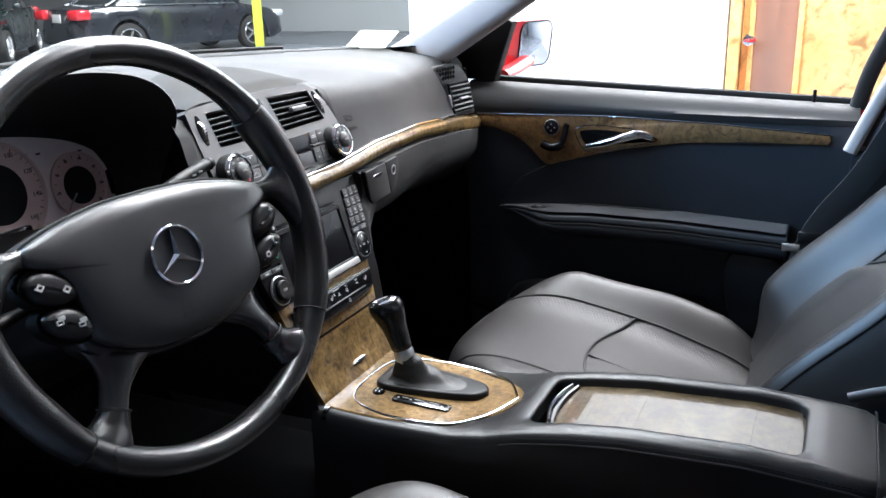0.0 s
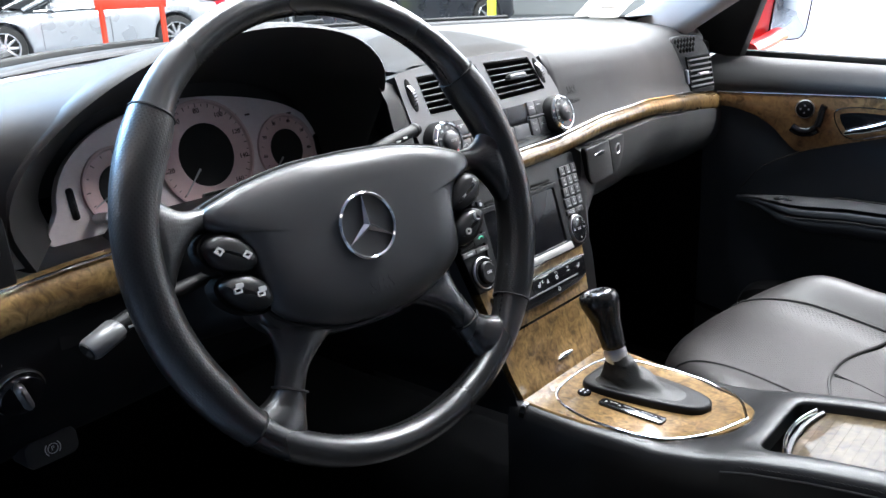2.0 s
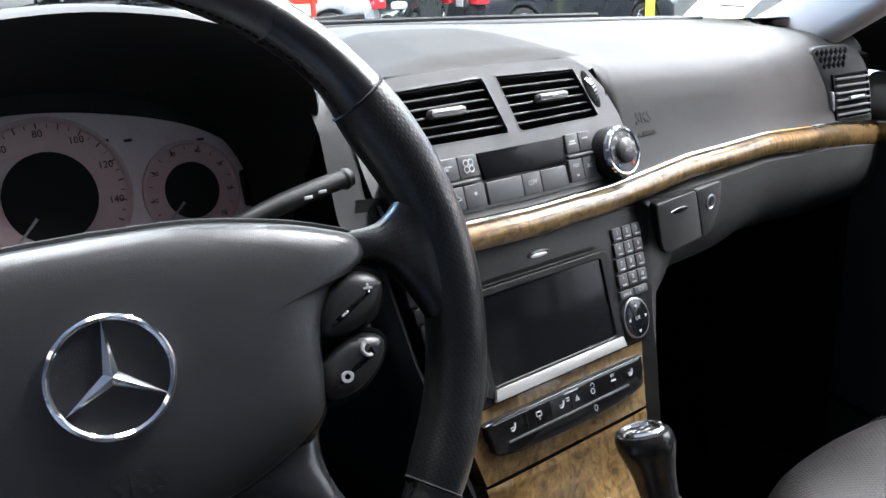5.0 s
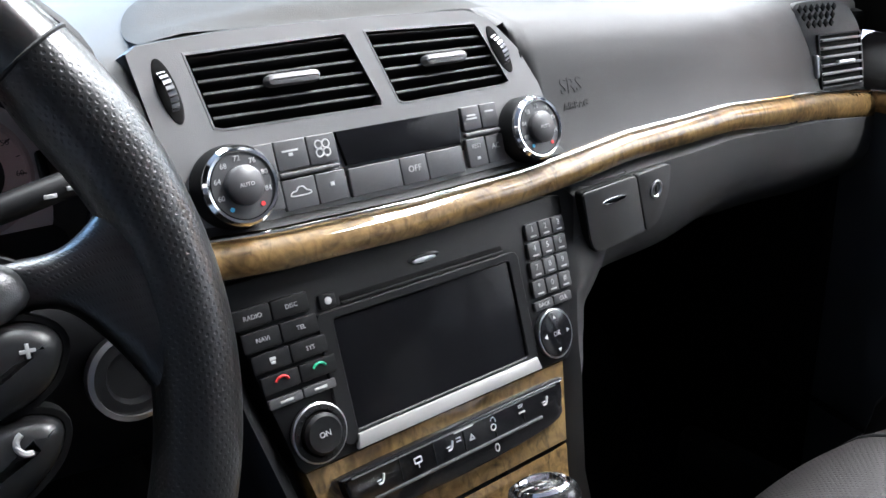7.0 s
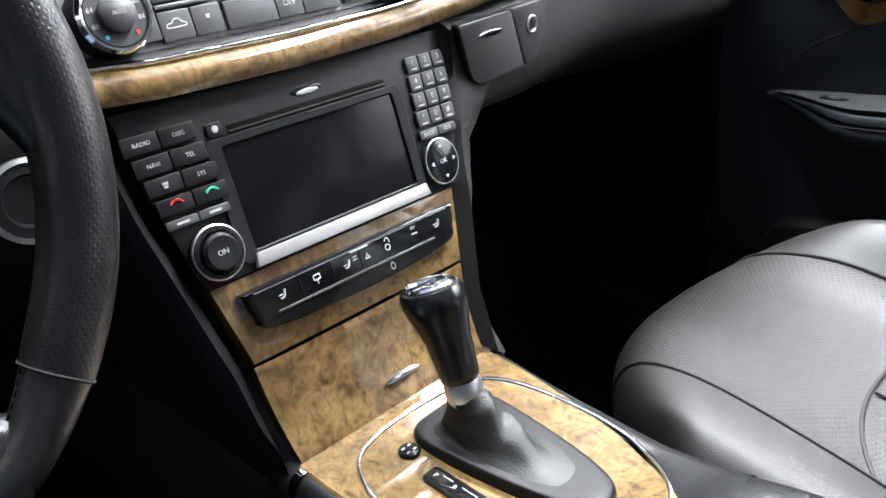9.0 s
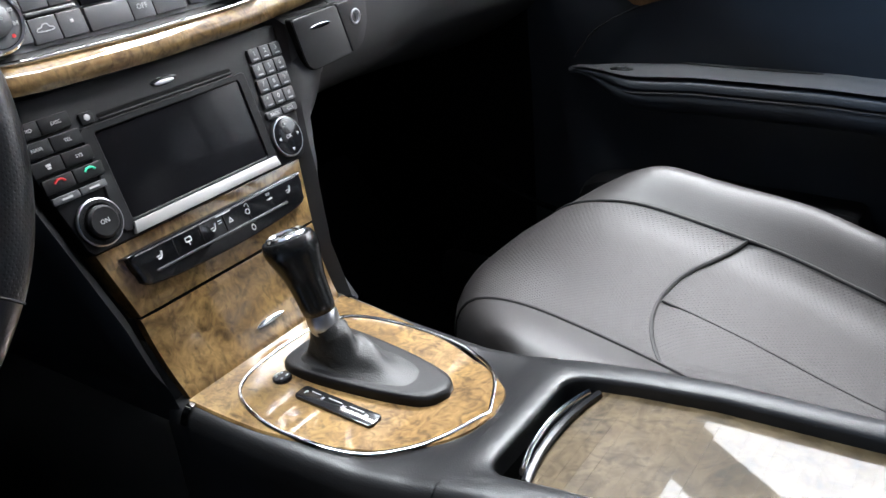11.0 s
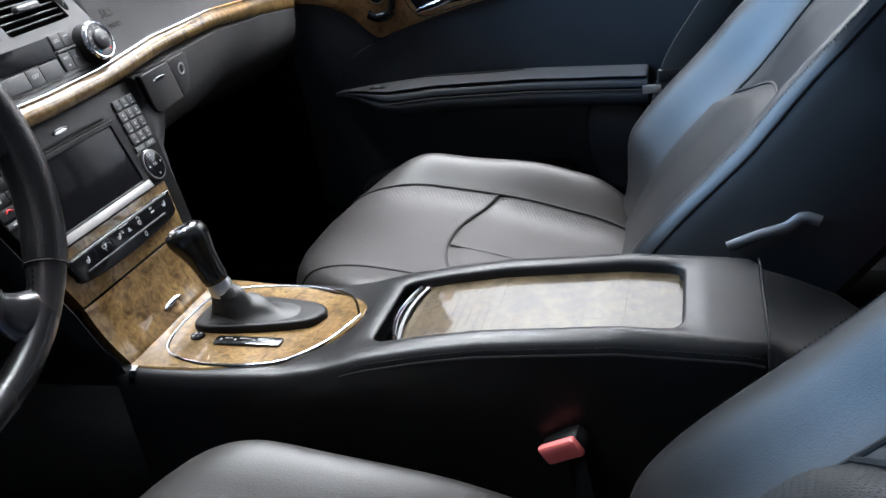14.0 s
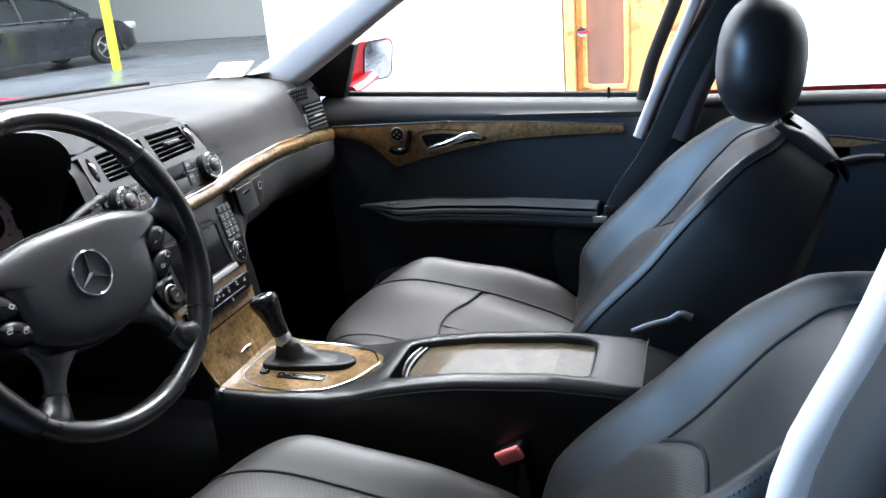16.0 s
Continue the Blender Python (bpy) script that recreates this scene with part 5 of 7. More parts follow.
def rim_half(a):
    """Half the rim's width across and along the axis at an angle in degrees; the grips are fuller, with a thumb rest above."""
    a = (a + 360) % 360
    m = a if a <= 90 or a >= 270 else (540 - a) % 360
    m = m - 360 if m > 180 else m
    grip = ease(m, -46, -30) * (1 - ease(m, 30, 44))
    thumb = math.exp(-(((m - 30) / 13) ** 2))
    return 0.0124 + 0.0028 * grip + 0.0016 * thumb, 0.0155 + 0.0022 * grip + 0.0014 * thumb


def rim_arc(a0, a1, n, name, material, label, puffed=0.0):
    rows = []
    for a in np.linspace(a0, a1, n):
        c, s_ = math.cos(radians(a)), math.sin(radians(a))
        ha, hb = rim_half(a)
        row = []
        for b in np.linspace(0, 2 * math.pi, 22, endpoint=False):
            rr, dd = (ha + puffed) * math.cos(b) - (ha - 0.0124) * 0.9, (hb + puffed) * math.sin(b)
            row.append(WH((RC + rr) * c, (RC + rr) * s_, dd))
        rows.append(row)
    return part(name, Shape().grid(rows, cu=True), material, wheel, label, sharp=70)


JOINTS = (36, 143, 224, 324)
rim_arc(JOINTS[0], JOINTS[1], 60, "rim_top", SMOOTH_LEATHER, "smooth glossy upper rim")
rim_arc(JOINTS[2], JOINTS[3], 54, "rim_bottom", SMOOTH_LEATHER, "smooth lower rim")
rim_arc(JOINTS[1], JOINTS[2], 44, "grip", GRIP, "perforated leather grip", 0.0006)
rim_arc(JOINTS[3] - 360, JOINTS[0], 44, "grip", GRIP, "perforated leather grip", 0.0006)
for a in JOINTS:
    t = radians(a)
    ha, hb = rim_half(a)
    ring = [WH((RC - (ha - 0.0124) * 0.9 + (ha + 0.0007) * math.cos(b)) * math.cos(t), (RC - (ha - 0.0124) * 0.9 + (ha + 0.0007) * math.cos(b)) * math.sin(t), (hb + 0.0007) * math.sin(b)) for b in np.linspace(0, 2 * math.pi, 28, endpoint=False)]
    part("rim_joint", Shape().sweep(ring, 0.0008, 5, closed=True), RUBBER, wheel)
# stitch seam inside the rim
st = Shape()
for a in np.arange(0, 360, 1.6):
    ha, hb = rim_half(a)
    st.box((RC - (ha - 0.0124) * 0.9 - ha * 0.97, 0, 0.0035), (0.0012, 0.0032, 0.0012), 0.0003, WH.moved(0, 0, 0, radians(a)))
part("rim_stitching", st, STITCH, wheel, kind="stuff")

# the hub sits a little off the rim's middle
WH = WH.moved(-0.0005, 0.0020)


def web(left, right, deep, material, name, label="", n=22):
    """A padded bar between two edges drawn in the wheel's plane; deep: rows of middle height and half thickness."""
    a, b = smooth_curve(left, n), smooth_curve(right, n)
    k = np.linspace(0, 1, n)
    dm, dh = (np.interp(k, np.linspace(0, 1, len(deep)), [q[i] for q in deep]) for i in (0, 1))
    rows = []
    for i in range(n):
        m_, h_ = (a[i] + b[i]) / 2, (b[i] - a[i]) / 2
        row = []
        for t in np.linspace(0, 2 * math.pi, 20, endpoint=False):
            c_, s_ = math.cos(t), math.sin(t)
            c_ = math.copysign(abs(c_) ** 0.75, c_)
            row.append(WH(m_[0] + h_[0] * c_, m_[1] + h_[1] * c_, dm[i] + dh[i] * s_))
        rows.append(row)
    return part(name, Shape().grid(rows, cu=True, cap0=True, cap1=True), material, wheel, label, sharp=65)


SPOKE = mat("spoke_plastic", (0.015, 0.015, 0.016), 0.30, var=0.08, bump=0.08, bscale=1900, pebble=True, spec=0.75)
for sx in (-1, 1):
    f_ = lambda pts: [(sx * u, v) for u, v in pts]
    # leather web flaring from the pad's corner into the grip
    web(f_([(0.112, 0.036), (0.1235, 0.0345), (0.139, 0.036), (0.153, 0.047), (0.166, 0.066)]), f_([(0.116, 0.014), (0.1275, 0.0165), (0.139, 0.012), (0.153, -0.008), (0.166, -0.036)]), ((-0.006, 0.009), (-0.003, 0.010), (0.0, 0.011), (0.0, 0.013), (0.0, 0.012)), GRIP, "upper_spoke", "leather web flaring into the grip")
    # lower spoke: smooth plastic neck, then a leather sleeve that runs into the rim
    web(f_([(0.098, -0.050), (0.0905, -0.068), (0.0915, -0.086), (0.0995, -0.1045)]), f_([(0.010, -0.070), (0.044, -0.0815), (0.068, -0.0965), (0.0795, -0.1150)]), ((-0.020, 0.012), (-0.014, 0.013), (-0.009, 0.011), (-0.007, 0.0100)), SPOKE, "lower_spoke", "smooth dark lower spoke")
    web(f_([(0.0995, -0.1045), (0.1100, -0.1110), (0.1240, -0.1150), (0.136, -0.1180)]), f_([(0.0790, -0.1150), (0.0830, -0.1270), (0.0870, -0.1400), (0.0930, -0.1540)]), ((-0.006, 0.0115), (-0.005, 0.0120), (-0.002, 0.0128), (0.0, 0.0125)), SMOOTH_LEATHER, "spoke_sleeve", "leather sleeve at the spoke's foot")
    part("sleeve_gap", Shape().sweep([WH(sx * (0.0893 + 0.0120 * math.cos(t)), -0.1098 + 0.0062 * math.cos(t), -0.0065 + 0.0120 * math.sin(t)) for t in np.linspace(0, 2 * math.pi, 24, endpoint=False)], 0.0011, 5, closed=True), RUBBER, wheel)

half = [(0.0, 0.0525), (0.045, 0.0510), (0.085, 0.0445), (0.110, 0.0375), (0.1235, 0.0320), (0.1275, 0.0235), (0.122, 0.0165), (0.108, 0.0110), (0.0985, -0.004), (0.0950, -0.022), (0.0940, -0.040), (0.0885, -0.0520), (0.072, -0.0635), (0.040, -0.0755), (0.0, -0.0800)]
hc = smooth_curve(half, 60)
padp = resample(np.vstack([hc, (hc * (-1, 1))[::-1][1:-1]]), 160, True)
lv_ = []
for k, d_ in ((1.0, -0.030), (1.0, 0.001), (0.993, 0.0050), (0.975, 0.0082), (0.94, 0.0108), (0.86, 0.0136), (0.74, 0.0158), (0.58, 0.0172), (0.40, 0.0180), (0.2, 0.0183), (0.0, 0.0184)):
    m_ = ease(k, 0.62, 1.0)
    ang = [math.atan2((v + 0.012) / 0.070, u / 0.118) for u, v in padp]
    lv_.append([WH(k * (u * m_ + 0.118 * math.cos(a) * (1 - m_)), -0.012 + k * ((v + 0.012) * m_ + 0.070 * math.sin(a) * (1 - m_)), d_) for (u, v), a in zip(padp, ang)])
cover = part("airbag_cover", Shape().grid(lv_, cu=True), PADCOVER, wheel, "grained black airbag cover", sharp=60)
part("cover_gap", Shape().sweep([WH(u * 1.006, -0.012 + (v + 0.012) * 1.006, -0.002) for u, v in padp], 0.0022, 6, closed=True), RUBBER, wheel)
# tray under the cover that bridges the lower spokes
under = smooth_curve([(0.096, -0.046), (0.090, -0.062), (0.070, -0.0755), (0.040, -0.0825), (0.0, -0.0850), (-0.040, -0.0825), (-0.070, -0.0755), (-0.090, -0.062), (-0.096, -0.046), (-0.06, -0.030), (0.06, -0.030)], 80, True)
part("under_tray", Shape().prism(under, WH, -0.034, -0.004, 0.007), SPOKE, wheel, "smooth dark tray below the airbag cover")
words("srs_letters", "SRS", 0.017, Frame(WH(-0.001, -0.0545, 0.0168), WX, WY + WH.d * 0.09), PADCOVER, cover, thick=0.0004)
EM = WH.moved(-0.0040, -0.0070, 0.0182)
emb = part("emblem", Shape().ring(circle(0.0264, 64), circle(0.0236, 64), EM, -0.001, 0.0052, 0.0012), CHROME, wheel, "round chrome emblem with three rays")
part("emblem_well", Shape().revolve([(0.0239, 0.0006), (0.0, 0.0002)], EM, 40), PADCOVER, emb)
for i in range(3):
    a = radians(90 + 120 * i)
    tip, l, r_ = (0.0244 * math.cos(a), 0.0244 * math.sin(a)), (0.0036 * math.cos(a + 1.05), 0.0036 * math.sin(a + 1.05)), (0.0036 * math.cos(a - 1.05), 0.0036 * math.sin(a - 1.05))
    sh = Shape()
    top_ = EM(0, 0, 0.0062)
    tp = EM(*tip, 0.0042)
    sh.v += [tuple(top_), tuple(tp), tuple(EM(*l, 0.003)), tuple(EM(*r_, 0.003)), tuple(EM(*l, 0.0)), tuple(EM(*r_, 0.0)), tuple(EM(*tip, 0.0))]
    sh.f += [[0, 1, 2], [0, 3, 1], [2, 1, 6, 4], [1, 3, 5, 6]]
    part("emblem_ray", sh, CHROME, emb, sharp=15)

ROCKER = mat("rocker_plastic", (0.013, 0.013, 0.0135), 0.36, var=0.08, bump=0.08, bscale=1800, spec=0.4)


def pod(poly, name, signs):
    p = smooth_curve(poly, 44, True)
    b = part(name, Shape().loops([[WH(u, v, d_) for u, v in inset(p, q)] for q, d_ in ((0, -0.012), (0, 0.0045), (0.0008, 0.0075), (0.0025, 0.0100), (0.006, 0.0118), (0.010, 0.0124))], cap0=False), ROCKER, wheel, "oval black rocker switch", sharp=60)
    part("switch_gap", Shape().ring(inset(p, -0.0028), inset(p, -0.0003), WH, -0.012, 0.0030, 0.0003), DEEP, b)
    for u, v, kind in signs:
        f2 = WH.moved(u, v, 0.0124)
        if kind == "diamond":
            q = circle(0.0042, 4, ry=0.0036)
            part("switch_sign", Shape().ring(resample(q, 16, True), resample(q * 0.42, 16, True), f2, -0.002, 0.0005, 0.0001), LEGEND, b)
        elif kind == "page":
            q = rrect(0.0062, 0.0042, 0.0010, 3)
            part("switch_sign", Shape().ring(q, inset(q, 0.0012), f2, -0.002, 0.0006, 0.0001), LEGEND, b)
            q = rrect(0.0062, 0.0036, 0.0010, 3, 0.0020, 0.0030)
            part("switch_sign", Shape().prism(q, f2, -0.002, 0.0005, 0.0001), LEGEND, b)
        elif kind == "plus":
            part("switch_sign", Shape().box((0, 0, 0), (0.0050, 0.0013, 0.001), 0.0002, f2), LEGEND, b)
            part("switch_sign", Shape().box((0, 0, 0), (0.0013, 0.0050, 0.001), 0.0002, f2), LEGEND, b)
        elif kind == "minus":
            part("switch_sign", Shape().box((0, 0, 0), (0.0046, 0.0013, 0.001), 0.0002, f2.moved(0, 0, 0, 0.5)), LEGEND, b)
        elif kind == "ring":
            q = circle(0.0034, 20, ry=0.0030)
            part("switch_sign", Shape().ring(q, q * 0.45, f2, -0.002, 0.0005, 0.0001), LEGEND, b)
        else:
            part("switch_sign", Shape().sweep([f2(0.0036 * math.cos(a), 0.0036 * math.sin(a), 0.0002) for a in np.linspace(2.0, 5.0, 9)], 0.0011, 6), LEGEND, b)


up_ = [(0.1325, 0.005), (0.126, 0.0125), (0.113, 0.0138), (0.0995, 0.005), (0.0935, -0.008), (0.098, -0.0155), (0.1115, -0.0155), (0.1265, -0.008)]
lo_ = [(0.1275, -0.0225), (0.119, -0.0172), (0.1045, -0.0185), (0.0925, -0.0275), (0.0890, -0.0395), (0.0960, -0.0462), (0.1095, -0.0440), (0.1230, -0.0340)]
for sx in (-1, 1):
    f_ = lambda pts: [(sx * u, v) for u, v in pts]
    pod(f_(up_), "rocker", ((-0.1235, 0.0020, "diamond"), (-0.1035, -0.0050, "diamond")) if sx < 0 else ((0.1215, 0.0050, "plus"), (0.1070, -0.0050, "minus")))
    pod(f_(lo_), "rocker", ((-0.1175, -0.0275, "page"), (-0.1010, -0.0340, "page")) if sx < 0 else ((0.1160, -0.0240, "phone"), (0.1020, -0.0350, "ring")))
part("hub_cone", Shape().loops([[WH(r * math.cos(a), -0.015 + r * math.sin(a), d_) for a in np.linspace(0, 2 * math.pi, 30, endpoint=False)] for r, d_ in ((0.065, -0.028), (0.055, -0.055))]), BLACK, wheel)
part("back_plate", Shape().prism(inset(padp, 0.010), WH, -0.036, -0.026, 0.003), BLACK, wheel)

# stalks
def stalk(name, label, path, rs, end, r_end, flat, skin):
    t_ = thing(name, label, "stalk")
    part("lever", Shape().sweep(smooth_curve(path, 20), 0.0072, 14, ry=0.0062, taper=np.interp(np.linspace(0, 1, 20), np.linspace(0, 1, 4), rs)), BLACK, t_)
    p0, d_ = V(*path[-1]), V(*path[-1]) - V(*path[-2])
    d_ = d_ / np.linalg.norm(d_)
    part("end_cap", Shape().sweep([p0 - d_ * end, p0 - d_ * (end - 0.003), p0 - d_ * 0.004, p0 - d_ * 0.001, p0], r_end, 16, ry=flat, taper=(0.80, 1.0, 1.0, 0.85, 0.5)), skin, t_)
    for k in (0.55, 0.68):
        q = V(*path[1]) * (1 - k) + V(*path[3]) * k
        part("stalk_print", Shape().box(tuple(q + V(0, -0.0075, 0.001)), (0.006, 0.001, 0.002), 0.0003), LEGEND, t_)


# grey puts the light that falls on the stalk's end into its colour
STALK_LIT = mat("stalk_lit", (0.085, 0.085, 0.088), 0.36, var=0.06, bump=0.06, bscale=1500)
stalk("wiper_stalk", "slim black wiper stalk on the steering column", [(-0.34, 0.105, 0.715), (-0.27, 0.114, 0.734), (-0.215, 0.115, 0.746), (-0.188, 0.115, 0.750)], (0.6, 0.8, 1.1, 1.0), 0.008, 0.0078, 0.0075, BLACK)
stalk("indicator_stalk", "black indicator stalk with a thick end, paled as if lit", [(-0.43, 0.10, 0.680), (-0.50, 0.10, 0.672), (-0.545, 0.10, 0.662), (-0.577, 0.097, 0.651)], (0.6, 0.9, 1.2, 1.1), 0.030, 0.0115, 0.0085, STALK_LIT)
ign = Frame((-0.193, 0.134, 0.630), (1, 0, 0), (0, 0.15, 1))
ig = thing("ignition_switch", "round ignition lock with a silver ring", "switch")
part("barrel", Shape().revolve([(0.024, -0.01), (0.024, 0.004), (0.016, 0.005), (0.014, 0.0), (0, 0.0)], ign, 32), BLACK, ig)
part("silver_ring", Shape().revolve([(0.0255, -0.002), (0.0255, 0.005), (0.0225, 0.0062), (0.0220, 0.002)], ign, 36), SATIN, ig)


# ---------------------------------------------------------------- seats
def seat(name, cx, lift, label, side, shift=0.0, back_shift=0.0, back_lift=0.0, lean=0.68, rest=(0.062, 0.132), inboard=(0.010, -0.150, 0.15)):
    """A leather seat facing +y. side is +1 where the outboard edge lies to +x."""
    t = thing(name, label, "car seat", "front seats")
    z0 = lift
    W = 0.235

    # cushion: side profile from the front roll to the back
    P = smooth_curve([(0.040, 0.19), (0.068, 0.232), (0.078, 0.280), (0.068, 0.318), (0.032, 0.345), (-0.04, 0.352), (-0.14, 0.341), (-0.25, 0.315), (-0.36, 0.280), (-0.48, 0.248)], 40)
    P = P + V(shift, 0)
    top_n = np.linspace(0, 1, 40)

    def surface(xs, sw_out_=0.050):
        rows = []
        for i, (y, z) in enumerate(P):
            k = i / 39
            row = []
            for x in xs:
                e = abs(x) / W
                out = sw_out_ if x * side > 0 else inboard[0]
                bol = out * math.exp(-(((e - 0.80) / 0.22) ** 2)) * ease(k, 0.18, 0.44) * (1 + 0.35 * ease(k, 0.50, 0.75) - 1.2 * ease(k, 0.82, 1.0))
                rnd = -0.030 * max(0, e - 0.86) ** 1.5 / 0.14 ** 1.5 * 0.9
                fr_ = (-0.080 * e ** 3.0 if x * side > 0 else inboard[1] * e ** 2.2) * (1 - ease(k, 0.12, 0.55))
                pin = 1 - (0.045 if x * side > 0 else inboard[2]) * e ** 2 * (1 - ease(k, 0.12, 0.50))
                crown = -0.006 * math.cos(e * math.pi) * ease(k, 0.2, 0.5) * 0.4
                row.append((cx + x * pin, y + fr_, z0 + z + bol + rnd * 1.0 + crown))
            rows.append(row)
        return rows

    inner_w = 0.135
    xs_c = np.linspace(-inner_w, inner_w, 25)
    full_c = surface(xs_c)
    # perforated middle in two pieces with an arched seam between them
    along = np.argmax(P[:, 0])
    arch = lambda x: float(np.interp(-(-0.168 + shift - 0.048 * abs(x / inner_w) ** 2.2), -P[along:, 0], np.arange(along, 40) / 39))
    front, rear = [], []
    Pk = np.linspace(0, 1, 40)
    grid_c = np.array(full_c)

    def at(k, j):
        return np.array([np.interp(k, Pk, grid_c[:, j, c]) for c in range(3)])

    for s_ in np.linspace(0, 1, 26):
        front.append([at(0.05 + (arch(x) - 0.05) * s_, j) for j, x in enumerate(xs_c)])
        rear.append([at(arch(x) + (1 - arch(x)) * s_, j) - V(0, 0, 0.004 * ease(1 - s_, 0.9, 1.0)) for j, x in enumerate(xs_c)])
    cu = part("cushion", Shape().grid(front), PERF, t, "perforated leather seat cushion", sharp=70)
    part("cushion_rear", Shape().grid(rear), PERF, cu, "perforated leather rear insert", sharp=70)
    part("arch_seam", Shape().sweep([at(arch(x), j) + V(0, 0, -0.0010) for j, x in enumerate(xs_c)], 0.0026, 6), RUBBER, cu)
    part("split_seam", Shape().sweep([at(k, 12 - int(side * 2)) + V(0, 0, -0.0006) for k in np.linspace(arch(0.02) + 0.006, 0.98, 20)], 0.0016, 6), RUBBER, cu)
    for sx in (-1, 1):
        xs = np.linspace(inner_w, W, 16) * sx
        rows = np.array(surface(xs))
        side_wall = rows[:, -1:].copy()
        wall = np.concatenate([rows, side_wall + (sx * 0.006, 0, -0.03), side_wall * (1, 1, 0) + (sx * 0.004, 0, 0.17 + z0)], 1)
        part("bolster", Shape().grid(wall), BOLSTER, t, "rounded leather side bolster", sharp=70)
        seam = [rows[i, 0] + V(0, 0, 0.0004) for i in range(3, 40)]
        part("bolster_seam", Shape().sweep(seam, 0.0022, 6), RUBBER, t)
    # front apron below the roll
    part("base", Shape().loops([[(cx + x, y, z) for x, y in rrect(0.44, 0.46, 0.04, 5, 0, -0.215)] for z in (0.06, 0.12, 0.20 + z0)]), BLACK, t, "black seat base")
    part("seat_rail", Shape().box((cx - 0.17, -0.2, 0.04), (0.04, 0.5, 0.05), 0.01), RUBBER, t)
    part("seat_rail", Shape().box((cx + 0.17, -0.2, 0.04), (0.04, 0.5, 0.05), 0.01), RUBBER, t)

    # backrest: along s from the hinge to the top
    o = V(cx, -0.465 + back_shift, 0.257 + back_lift)
    ax_ = V(0, -math.sin(lean), math.cos(lean))
    fo = V(0, math.cos(lean), math.sin(lean))
    H = 0.560
    ss = np.linspace(0, 1, 44)

    def half_width(s_):
        return lerp(s_, [(0, 0.236), (0.25, 0.246), (0.5, 0.242), (0.75, 0.224), (0.88, 0.192), (0.96, 0.152), (1, 0.118)])

    def front_d(s_, e, sx=1):
        bol = (0.078 if sx == side else 0.046) * math.exp(-(((e - 0.80) / 0.22) ** 2)) * (0.35 + 0.65 * ease(s_, 0.0, 0.2)) * (1 - 0.55 * ease(s_, 0.55, 0.95))
        rnd = -0.075 * (max(0, e - 0.82) / 0.18) ** 2
        lum = 0.014 * math.exp(-(((s_ - 0.25) / 0.22) ** 2)) - 0.030 * ease(s_, 0.82, 1.0) ** 2 + 0.012 * ease(s_, 0.5, 0.8)
        return 0.043 + bol + rnd + lum

    def back_pt(s_, e, sx=1):
        return o + ax_ * (H * s_) + V(1, 0, 0) * sx * e * half_width(s_) + fo * front_d(s_, e, sx)

    es = np.linspace(0, 1, 19)
    core = 0.50
    mid = np.array([[back_pt(s_, abs(e) * core, 1 if e >= 0 else -1) for e in np.linspace(-1, 1, 25)] for s_ in ss])
    arch_b = lambda x: 0.46 + 0.10 * (1 - abs(x) ** 3.0)
    lower, upper = [], []

    def atb(k, j):
        return np.array([np.interp(k, ss, mid[:, j, c]) for c in range(3)])

    ex = np.linspace(-1, 1, 25)
    for q in np.linspace(0, 1, 24):
        lower.append([atb(arch_b(x) * q, j) + fo * (0.011 * (1 - ease(q, 0.88, 1.0))) for j, x in enumerate(ex)])
        upper.append([atb(arch_b(x) + (0.985 - arch_b(x)) * q, j) for j, x in enumerate(ex)])
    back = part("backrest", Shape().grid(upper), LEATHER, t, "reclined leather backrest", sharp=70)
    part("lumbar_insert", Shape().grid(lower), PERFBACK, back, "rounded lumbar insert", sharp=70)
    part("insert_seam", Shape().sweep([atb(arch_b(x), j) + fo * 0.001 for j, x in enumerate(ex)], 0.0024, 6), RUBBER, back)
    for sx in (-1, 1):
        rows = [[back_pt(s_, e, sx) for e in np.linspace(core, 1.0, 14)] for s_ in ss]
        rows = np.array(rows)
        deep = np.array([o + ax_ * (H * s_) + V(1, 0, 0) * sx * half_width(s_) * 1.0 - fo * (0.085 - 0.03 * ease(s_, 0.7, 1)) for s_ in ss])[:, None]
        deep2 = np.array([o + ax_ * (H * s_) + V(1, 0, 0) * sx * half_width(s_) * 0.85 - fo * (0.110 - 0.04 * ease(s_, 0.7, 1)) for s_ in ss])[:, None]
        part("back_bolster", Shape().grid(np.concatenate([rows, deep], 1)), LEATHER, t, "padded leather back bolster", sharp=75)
        part("back_shell", Shape().grid(np.concatenate([deep, deep2, np.array([o + ax_ * (H * s_) - fo * (0.120 - 0.04 * ease(s_, 0.7, 1)) for s_ in ss])[:, None]], 1)), BLACK, t, sharp=70)
        part("bolster_seam", Shape().sweep([r[0] + fo * 0.0004 for r in rows[1:]], 0.0022, 6), RUBBER, t)
        part("edge_seam", Shape().sweep([r[10] + fo * 0.0006 for r in rows[2:]], 0.0016, 6), STITCH, t)
        st3 = Shape()
        for q in resample([r[9] for r in rows[2:]], 130):
            st3.box(tuple(q + fo * 0.0008), (0.0008, 0.0008, 0.0024), 0.0003)
        part("stitching", st3, STITCH, t, kind="stuff")
    capr = []
    for k in np.linspace(0, 1, 8):
        a = k * math.pi
        capr.append([o + ax_ * (H + 0.022 * math.sin(a)) + V(1, 0, 0) * x * 0.118 * (1 - 0.1 * math.sin(a)) + fo * (front_d(1.0, abs(x)) * (1 + math.cos(a)) / 2 - 0.080 * (1 - math.cos(a)) / 2) for x in np.linspace(-1, 1, 19)])
    part("back_top", Shape().grid(capr), LEATHER, t, sharp=75)

